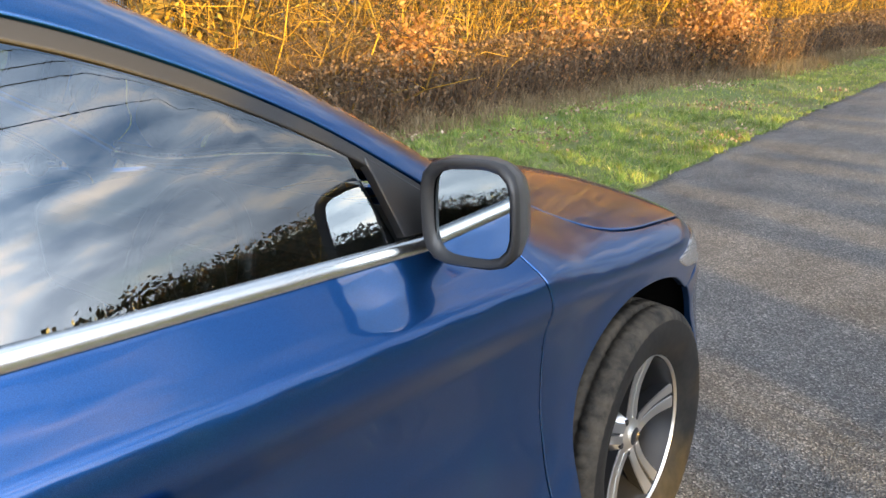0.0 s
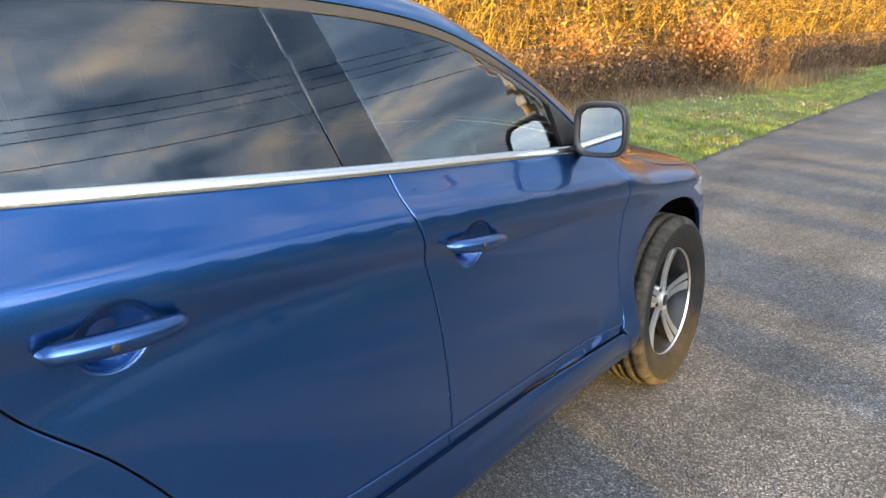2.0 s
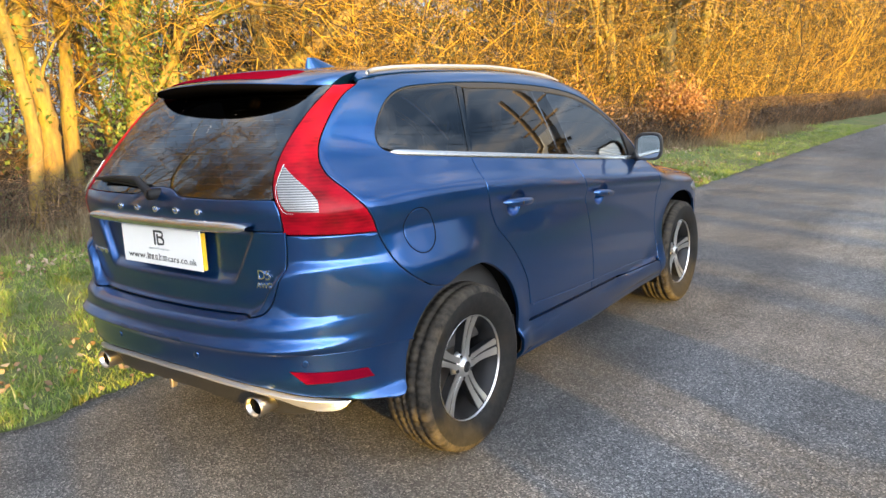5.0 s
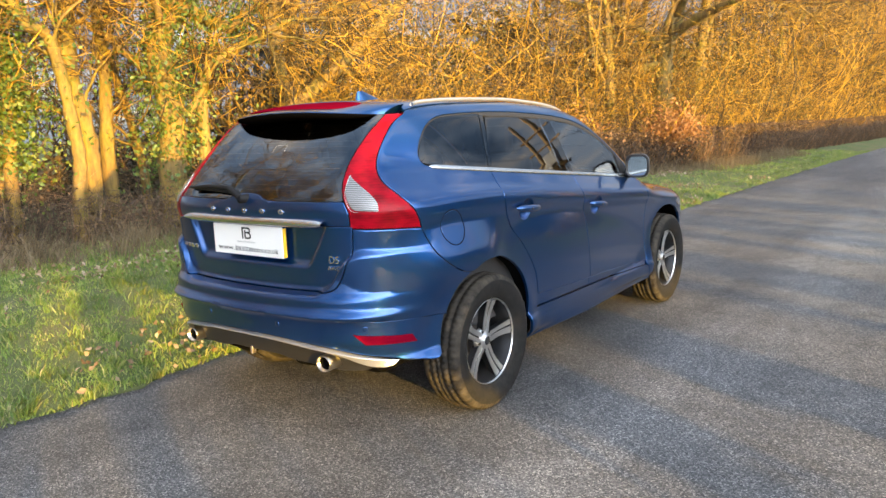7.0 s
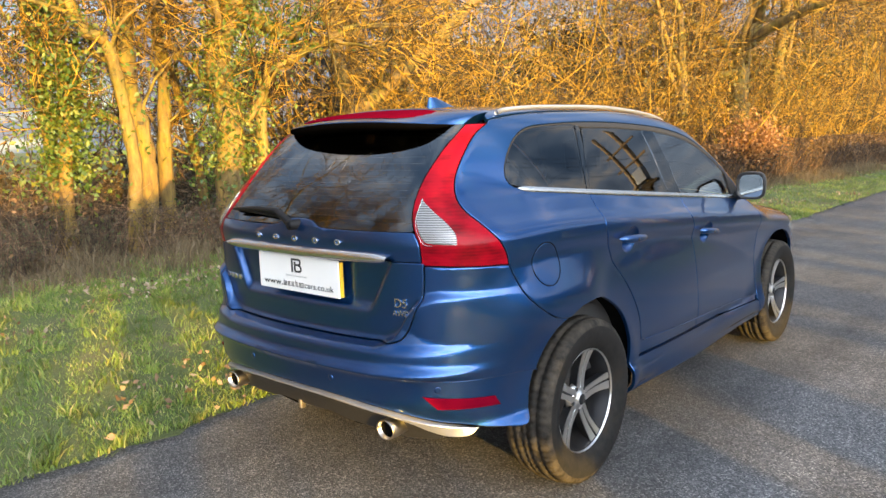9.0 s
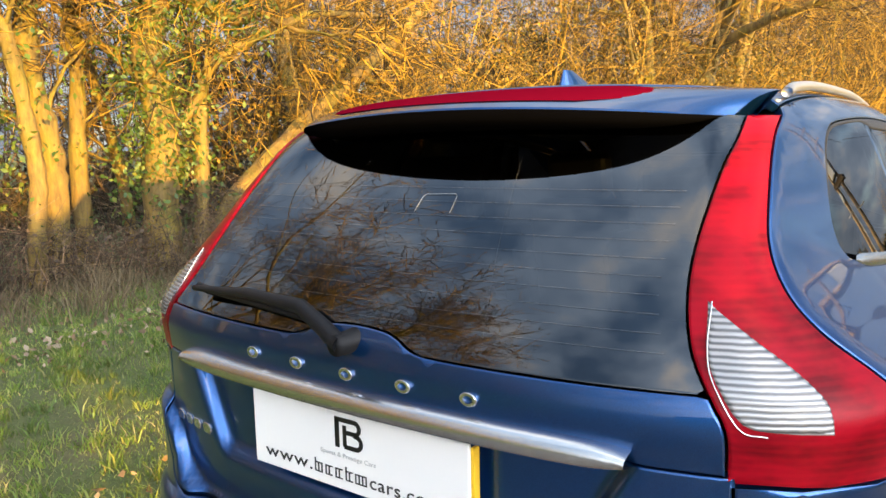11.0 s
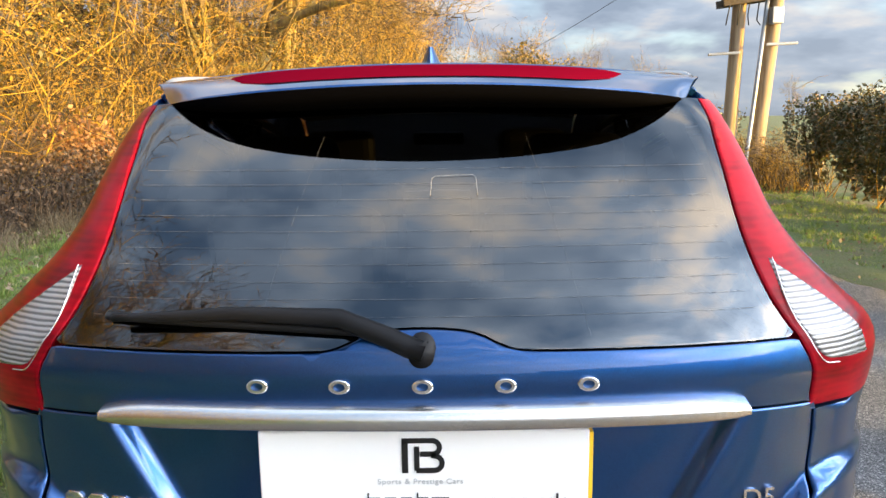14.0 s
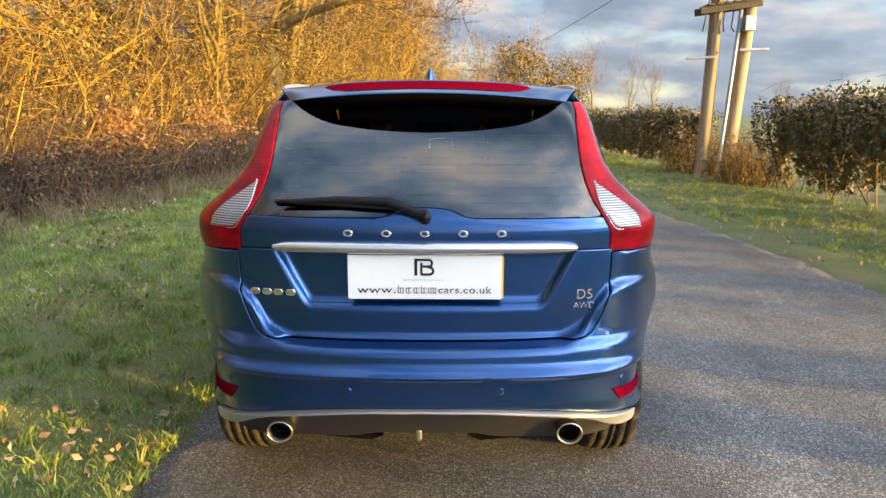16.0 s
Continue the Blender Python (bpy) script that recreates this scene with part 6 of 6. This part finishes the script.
# the mark on the plate: an upright, a hooked bar and two bows
ink_line("logo_stroke", [(-0.030, 0.999), (-0.030, 1.030), (-0.030, 1.054)], 0.010)
ink_line("logo_stroke", [(-0.035, 1.054), (-0.010, 1.054), (0.014, 1.054)] + [(0.014 + 0.0115 * math.sin(a), 1.0425 + 0.0115 * math.cos(a)) for a in np.linspace(0.3, math.pi, 9)] + [(-0.006, 1.031)], 0.0085)
ink_line("logo_stroke", [(0.012, 1.029)] + [(0.017 + 0.0125 * math.sin(a), 1.0155 + 0.0125 * math.cos(a)) for a in np.linspace(0.0, math.pi, 9)] + [(-0.004, 1.003), (-0.012, 1.003)], 0.0085)
ink_line("logo_stroke", [(-0.011, 1.003), (-0.011, 1.020), (-0.011, 1.044)], 0.0085)


def print_word(text, x, z, size, mat, wide=1.0):
    """Printed words on the plate, starting at x."""
    cu = bpy.data.curves.new("print", "FONT")
    cu.body, cu.size, cu.extrude, cu.space_character = text, size, 0.0006, 1.08
    cu.materials.append(mat)
    ob = new("print", cu)
    ob.parent = plate
    ob.matrix_local = pose(x, py - 0.0008, z, 90, 0, 0) @ Matrix.Diagonal((wide, 1, 1, 1))


print_word("www.", -0.232, 0.937, 0.036, INK, 1.5)
print_word("cars.co.uk", 0.046, 0.937, 0.036, INK, 1.16)
print_word("Sports & Prestige Cars", -0.075, 0.980, 0.0125, GREY_INK, 1.1)
# the dealer's name between them, as plain bars
for x0, x1, z1 in ((-0.092, -0.070, 0.964), (-0.064, -0.044, 0.956), (-0.038, -0.018, 0.956), (-0.012, 0.008, 0.964), (0.012, 0.042, 0.956)):
    for a0 in np.arange(x0, x1 - 0.004, 0.0085):
        mark("print_bar", a0, a0 + 0.0024, 0.937, z1 if a0 == x0 else 0.956, py, INK)
    mark("print_bar", x0, x1 - 0.002, 0.9367, 0.9387, py, INK)
    mark("print_bar", x0, x1 - 0.002, 0.9542, 0.9562, py, INK)


def emblem(name, x, z, outline, mat, depth):
    """A raised chrome shape standing on the tailgate."""
    q = np.array(outline, float) + [x, z]
    y0 = from_rear(q)[:, 1]
    n = len(q)
    c = q.mean(0)
    v = np.concatenate([np.stack([q[:, 0], y0 + 0.003, q[:, 1]], 1), np.stack([q[:, 0], y0 - depth * 0.7, q[:, 1]], 1), np.stack([c[0] + (q[:, 0] - c[0]) * 0.86, y0 - depth, c[1] + (q[:, 1] - c[1]) * 0.86], 1)])
    f = [(k * n + i, k * n + (i + 1) % n, (k + 1) * n + (i + 1) % n, (k + 1) * n + i) for k in range(2) for i in range(n)] + [tuple(2 * n + i for i in range(n))]
    return mesh_object(name, v, f, mat, car, False)


def ring_emblem(name, x, z, w, h, mat, depth):
    a = np.linspace(0, 2 * np.pi, 20, endpoint=False)
    y0 = float(from_rear(np.array([[x, z]]))[0, 1])
    rows = [np.stack([x + w * k * np.cos(a), 0 * a + y0 - d, z + h * k * np.sin(a)], 1) for k, d in ((1.0, -0.003), (1.0, depth * 0.8), (0.9, depth), (0.55, depth), (0.5, -0.003))]
    v = np.concatenate(rows)
    return mesh_object(name, v, [(k * 20 + i, k * 20 + (i + 1) % 20, (k + 1) * 20 + (i + 1) % 20, (k + 1) * 20 + i) for k in range(4) for i in range(20)], mat, car, False)


# the maker's and the model's marks, as plain chrome shapes
LOZENGE = ((-0.018, -0.004), (-0.011, -0.012), (0.011, -0.012), (0.018, -0.004), (0.018, 0.004), (0.011, 0.012), (-0.011, 0.012), (-0.018, 0.004))
for x in (-0.262, -0.131, 0.0, 0.131, 0.262):
    ring_emblem("maker_mark", x, 1.145, 0.0170, 0.0120, CHROME, 0.006)
for x in (-0.600, -0.556, -0.515, -0.470):
    emblem("model_mark", x, 0.929, LOZENGE, CHROME, 0.004)


def word(text, x, z, size, mat):
    yb = float(from_rear(np.array([[x, z]]))[0, 1])
    cu = bpy.data.curves.new("badge_text", "FONT")
    cu.body, cu.size, cu.extrude, cu.align_x = text, size, 0.003, "CENTER"
    cu.materials.append(mat)
    ob = new("badge_text", cu)
    ob.parent = car
    ob.matrix_local = pose(x, yb - 0.002, z - size * 0.35, 90, 0, 8)


word("D5", 0.560, 0.926, 0.050, CHROME)
word("AWD", 0.560, 0.886, 0.032, CHROME)
for u in (-35.7, -13.0, 13.0, 35.7):
    c3 = from_round(np.array([[radians(u), 0.606]]))[0]
    nr = normals(c3[None])[0]
    v, f = tube_arrays([tuple(c3 - nr * 0.02), tuple(c3 - nr * 0.008), tuple(c3 - nr * 0.0075)], [0.0125, 0.0125, 0.009], 18)
    mesh_object("parking_sensor", v, f, BLUE, car)

# mirrors
def door_mirror(sgn):
    shell = []
    n = 28
    a = np.linspace(0, 2 * np.pi, n, endpoint=False)

    def ring(cx, cy, cz, w, h, p):
        ca, sa = np.cos(a), np.sin(a)
        k = (np.abs(ca) ** p + np.abs(sa) ** p) ** (-1 / p)
        return np.stack([cx + w * ca * k, cy + 0 * a, cz + h * sa * k], 1)
    rings = [ring(0, 0.015, 0, 0.100, 0.080, 4), ring(0, -0.008, 0, 0.116, 0.094, 4), ring(0, 0.0, 0, 0.123, 0.100, 4), ring(0.002, 0.03, 0.002, 0.124, 0.101, 3.6), ring(0.0, 0.07, 0.0, 0.112, 0.090, 3.2), ring(-0.008, 0.105, -0.004, 0.080, 0.064, 2.8), ring(-0.012, 0.12, -0.006, 0.03, 0.022, 2)]
    v = np.concatenate(rings)
    f = [(i * n + j, i * n + (j + 1) % n, (i + 1) * n + (j + 1) % n, (i + 1) * n + j) for i in range(len(rings) - 1) for j in range(n)] + [tuple((len(rings) - 1) * n + j for j in range(n))]
    face = ring(0, 0.012, 0, 0.102, 0.082, 4)
    m = pose(sgn * 0.928, 1.965, 1.190, -1.0, 0, sgn * 7) @ Matrix.Diagonal((0.69, 0.9, 0.85, 1))
    shell = mesh_object("mirror_housing", v, f, BLACK, car)
    shell.matrix_local = m
    g = mesh_object("mirror_glass", face, [tuple(range(n))], MIRROR, shell, False)
    g.matrix_local = pose(0, 0, 0, -1.5, 0, -sgn * 3.0)
    cap_v = np.concatenate([rings[2] * [1.012, 1, 1.012] + [0, 0.012, 0], rings[3] * [1.012, 1, 1.012], rings[4] * [1.012, 1, 1.012], rings[5] * [1.015, 1, 1.015] + [0, 0.003, 0], rings[6] + [0, 0.006, 0]])
    mesh_object("mirror_cap", cap_v, [(i * n + j, i * n + (j + 1) % n, (i + 1) * n + (j + 1) % n, (i + 1) * n + j) for i in range(4) for j in range(n)] + [tuple(4 * n + j for j in range(n))], MIRROR_CAP, shell)
    arm = np.array([(sgn * 0.79, 2.04, 1.122), (sgn * 0.83, 2.03, 1.124), (sgn * 0.87, 2.015, 1.130), (sgn * 0.92, 2.005, 1.142)])
    v, f = tube_arrays(arm, [0.036, 0.030, 0.027, 0.030], 12)
    mesh_object("mirror_arm", v, f, BLACK, car)


door_mirror(1)
door_mirror(-1)


# door handles
def handle(y0, y1, z0, z1, sgn):
    t = np.linspace(0, 1, 24)
    y = y0 + (y1 - y0) * t
    z = z0 + (z1 - z0) * t
    ends = from_side(np.array([[y0, z0], [y1, z1]]))[:, 0]
    base = ends[0] + (ends[1] - ends[0]) * t
    out = base + 0.006 + 0.034 * np.clip(np.sin(t * np.pi), 0, 1) ** 0.35
    rad = 0.0205 * (0.75 + 0.25 * np.sin(t * np.pi))
    rad[0], rad[-1] = 0.005, 0.005
    v, f = tube_arrays(np.stack([sgn * out, y, z], 1), rad, 12)
    v = v * [1, 1, 1]
    h = mesh_object("door_handle", v, f, BLUE, car)
    k = 9
    c = np.array([sgn * (out[k] + rad[k] - 0.003), y[k], z[k] - 0.002])
    v, f = tube_arrays([c, c + [sgn * 0.004, 0, 0], c + [sgn * 0.0045, 0, 0]], [0.0075, 0.0075, 0.005], 14)
    mesh_object("key_cover", v, f, BLACK, h)


for sgn in (1, -1):
    handle(0.258, 0.488, 1.062, 1.046, sgn)
    handle(1.215, 1.445, 0.992, 0.964, sgn)


# wheels
def lathe(profile, seg, wave=None):
    """Turn (r, x) pairs round the x axis."""
    a = np.linspace(0, 2 * np.pi, seg, endpoint=False)
    pr = np.array(profile)
    r = pr[:, 0][:, None] + (wave(np.arange(len(pr))[:, None], np.arange(seg)[None]) if wave else np.zeros((len(pr), seg)))
    v = np.stack([np.broadcast_to(pr[:, 1][:, None], r.shape), r * np.cos(a), r * np.sin(a)], -1).reshape(-1, 3)
    f = [(i * seg + j, (i + 1) * seg + j, (i + 1) * seg + (j + 1) % seg, i * seg + (j + 1) % seg) for i in range(len(pr) - 1) for j in range(seg)]
    return v, f


def wheel(x, y, z, sgn):
    w = empty("wheel", pose(x, y, z, 0, 0, 0 if sgn > 0 else 180), "", "")
    w.parent = car
    side_prof = [(0.232, 0.078), (0.245, 0.092), (0.262, 0.100), (0.285, 0.108), (0.310, 0.112), (0.332, 0.110), (0.348, 0.103)]
    tread = [(0.357, 0.094), (0.361, 0.080), (0.363, 0.062), (0.355, 0.060), (0.355, 0.052), (0.3655, 0.050), (0.368, 0.020), (0.360, 0.018), (0.360, 0.008), (0.369, 0.006)]
    prof_t = side_prof + tread + [(r, -a) for r, a in tread[::-1]] + [(r, -a) for r, a in side_prof[::-1]]
    k0, k1 = 4, len(prof_t) - 5

    def cuts(i, j):
        blocky = (i >= k0) & (i <= k1)
        deep = np.where((i > 6) & (i < len(prof_t) - 7), 0.006, 0.003)
        return -np.where(blocky & (j % 4 == 0), deep, 0.0)
    prof_t = [(0.232 + (r - 0.232) * 1.05, a * 1.05) for r, a in prof_t]
    v, f = lathe(prof_t, 288, cuts)
    ring_no = np.array([q[0] // 288 for q in f])
    on_tread = (ring_no >= 5) & (ring_no < len(prof_t) - 6)
    tyre = mesh_object("tyre", v, [q for q, k in zip(f, on_tread) if not k], RUBBER, w)
    mesh_object("tread", v, [q for q, k in zip(f, on_tread) if k], TREAD, w)
    v, f = lathe([(0.232, 0.080), (0.2335, 0.085), (0.2325, 0.0875), (0.230, 0.086), (0.228, 0.078)], 96)
    rim = mesh_object("rim_edge", v, f, ALLOY, w)
    v, f = lathe([(0.226, 0.080), (0.220, 0.060), (0.205, 0.02), (0.200, -0.04), (0.215, -0.09)], 72)
    mesh_object("rim_barrel", v, f, ALLOY_DARK, w)
    v, f = lathe([(0.02, -0.035), (0.16, -0.035), (0.165, -0.040), (0.165, -0.055)], 60)
    mesh_object("brake_disc", v, f, BRAKE, w)
    v, f = lathe([(0.0, -0.075), (0.215, -0.075), (0.225, -0.07)], 40)
    mesh_object("wheel_back", v, f, LINER, w)
    bm = box(bmesh.new(), (-0.06, -0.17, 0.05), (-0.01, -0.06, 0.16), 0.015)
    part("brake_caliper", bm, ALLOY_DARK, w)
    for k in range(5):
        turn = radians(72 * k + (8 if sgn > 0 else 20))
        c, s = math.cos(turn), math.sin(turn)
        # dark core of the spoke
        core, faces_a, faces_b = [], [], []
        for t in np.linspace(0, 1, 9):
            r = 0.045 + (0.224 - 0.045) * t
            hw = 0.030 - 0.006 * math.sin(t * math.pi) + 0.012 * t
            xo = 0.050 + 0.026 * t - 0.010 * math.sin(math.pi * t)
            core += [(xo - 0.045, r, -hw * 0.8), (xo - 0.003, r, -hw), (xo - 0.003, r, hw), (xo - 0.045, r, hw * 0.8)]
            g = 0.004 + 0.006 * t
            faces_a += [(xo - 0.004, r, g), (xo + 0.001, r, g + 0.001), (xo + 0.001, r, hw * 0.97), (xo - 0.004, r, hw)]
            faces_b += [(xo - 0.004, r, -hw), (xo + 0.001, r, -hw * 0.97), (xo + 0.001, r, -g * 0.4), (xo - 0.004, r, -g * 0.2)]
        rot = Matrix.Rotation(turn, 3, "X")
        quad = [(i * 4 + j, i * 4 + (j + 1) % 4, (i + 1) * 4 + (j + 1) % 4, (i + 1) * 4 + j) for i in range(8) for j in range(4)] + [(0, 3, 2, 1), (32, 33, 34, 35)]
        R = np.array(rot)
        spoke = mesh_object("spoke", np.array(core) @ R.T, quad, ALLOY_DARK, w, False)
        mesh_object("spoke_face", np.array(faces_a) @ R.T, quad, ALLOY, w, False)
        mesh_object("spoke_face", np.array(faces_b) @ R.T, quad, ALLOY, w, False)
        nut_r = Matrix.Rotation(turn + radians(36), 3, "X") @ Vector((0.0, 0.054, 0.0))
        v, f = tube_arrays([(0.030, nut_r.y, nut_r.z), (0.052, nut_r.y, nut_r.z)], [0.010, 0.009], 6)
        mesh_object("wheel_nut", v, f, ALLOY_DARK, w, False)
    v, f = lathe([(0.0, 0.064), (0.026, 0.063), (0.031, 0.058), (0.046, 0.052), (0.062, 0.046), (0.07, 0.02)], 40)
    mesh_object("hub", v, f, ALLOY, w)
    v, f = lathe([(0.0, 0.0665), (0.022, 0.066), (0.025, 0.063)], 32)
    mesh_object("centre_cap", v, f, ALLOY_DARK, w)


for sgn in (1, -1):
    wheel(sgn * 0.803, 0.0, 0.368, sgn)
    wheel(sgn * 0.788, 2.774, 0.368, sgn)
    for hub in AXLES:
        a = np.linspace(radians(-25), radians(178 if hub == 0 else 205), 40)
        rr = 0.44
        rim_w = np.minimum(0.885, from_side(np.stack([hub + rr * np.cos(a), 0.40 + rr * np.sin(a)], 1))[:, 0] - 0.025)
        v = np.concatenate([np.stack([sgn * x, hub + rr * np.cos(a), 0.40 + rr * np.sin(a)], 1) for x in (rim_w, 0 * a + 0.55)] + [np.stack([0 * a + sgn * 0.55, hub + 0.02 * np.cos(a), 0.40 + 0.02 * np.sin(a)], 1)])
        n = 40
        mesh_object("arch_liner", v, [(k * n + j, k * n + j + 1, (k + 1) * n + j + 1, (k + 1) * n + j) for k in range(2) for j in range(n - 1)], LINER, car)
    # mud flap bracket ahead of the rear wheel
    part("arch_bracket", box(bmesh.new(), (sgn * 0.82 - 0.05, 0.385, 0.33), (sgn * 0.82 + 0.05, 0.41, 0.50), 0.008), BLACK, car)

# exhausts and underside
for sgn in (1, -1):
    v, f = lathe([(0.040, 0.10), (0.046, 0.0), (0.048, -0.045), (0.046, -0.050), (0.041, -0.046), (0.038, 0.05), (0.0, 0.06)], 36)
    v = np.stack([v[:, 1] * 0.98, v[:, 0], v[:, 2] * 0.84], 1) + [sgn * 0.515, -0.84, 0.432]
    tip = mesh_object("exhaust_tip", v, f, EXHAUST, car)
    v, f = lathe([(0.0, 0.03), (0.0405, 0.03), (0.0405, -0.03)], 28)
    mesh_object("exhaust_bore", np.stack([v[:, 1] * 0.94, v[:, 0], v[:, 2] * 0.80], 1) + [sgn * 0.515, -0.84, 0.432], f, LINER, tip)
for sgn in (1, -1):
    v, f = tube_arrays([(sgn * 0.16, -0.72, 0.40), (sgn * 0.20, -0.72, 0.40), (sgn * 0.42, -0.70, 0.41), (sgn * 0.46, -0.70, 0.41)], [0.05, 0.065, 0.065, 0.05], 16)
    mesh_object("silencer", v, f, LINER, car)
part("tow_eye", box(bmesh.new(), (-0.032, -0.88, 0.395), (-0.010, -0.85, 0.44), 0.008), BRAKE, car)
bm = box(bmesh.new(), (-0.62, -0.60, 0.30), (0.62, 3.3, 0.42), 0.05)
part("underbody", bm, LINER, car)

# cabin
def soft_box(lo, hi, r):
    return box(bmesh.new(), lo, hi, r)


part("cabin_floor", soft_box((-0.72, -0.55, 0.42), (0.72, 2.3, 0.50), 0.02), INTERIOR, car)
for sgn in (1, -1):
    part("door_card", soft_box((sgn * 0.79 - 0.02, -0.3, 0.45), (sgn * 0.79 + 0.02, 2.15, 1.06), 0.015), INTERIOR, car)
    for y in (1.05, 0.10):
        part("seat_cushion", soft_box((sgn * 0.37 - 0.25, y, 0.60), (sgn * 0.37 + 0.25, y + 0.5, 0.78), 0.05), INTERIOR, car)
        bm = soft_box((-0.24, -0.07, 0.0), (0.24, 0.07, 0.62), 0.06)
        o = part("seat_back", bm, INTERIOR, car)
        o.matrix_local = pose(sgn * 0.37, y + 0.02, 0.72, 12, 0, 0)
        bm = soft_box((-0.13, -0.05, 0.0), (0.13, 0.05, 0.19), 0.04)
        o = part("head_rest", bm, INTERIOR, car)
        o.matrix_local = pose(sgn * 0.37, y - 0.13, 1.33, 8, 0, 0)
part("boot_floor", soft_box((-0.6, -0.75, 0.78), (0.6, 0.0, 0.84), 0.02), INTERIOR, car)
part("load_cover", soft_box((-0.66, -0.74, 1.08), (0.66, -0.02, 1.11), 0.01), LINER, car)
part("cover_flap", soft_box((-0.50, -0.81, 1.082), (0.50, -0.735, 1.104), 0.006), LINER, car)
part("dashboard", soft_box((-0.74, 1.95, 0.75), (0.74, 2.42, 1.06), 0.08), INTERIOR, car)
a = np.linspace(0, 2 * np.pi, 40)
ring = np.stack([0.37 + 0.185 * np.cos(a), 0 * a, 0.185 * np.sin(a)], 1)
tilt = radians(24)
ring = np.stack([ring[:, 0], 1.80 + ring[:, 2] * math.sin(tilt), 1.04 + ring[:, 2] * math.cos(tilt)], 1)
v, f = tube_arrays(ring, 0.016 + 0 * a, 8, False)
mesh_object("steering_wheel", v, f, INTERIOR, car)
part("wheel_boss", soft_box((0.30, 1.80, 0.97), (0.44, 1.86, 1.09), 0.03), INTERIOR, car)
panel("headlining", loop(roof_edge * [0.96, 1], header * [0.96, 1], (roof_edge * [-0.96, 1])[::-1], roof_end), from_above, CABIN_LIGHT, car, spacing=0.08, offset=-0.05)
part("rear_view_mirror", soft_box((-0.12, 1.52, 1.44), (0.12, 1.55, 1.50), 0.012), BLACK, car)
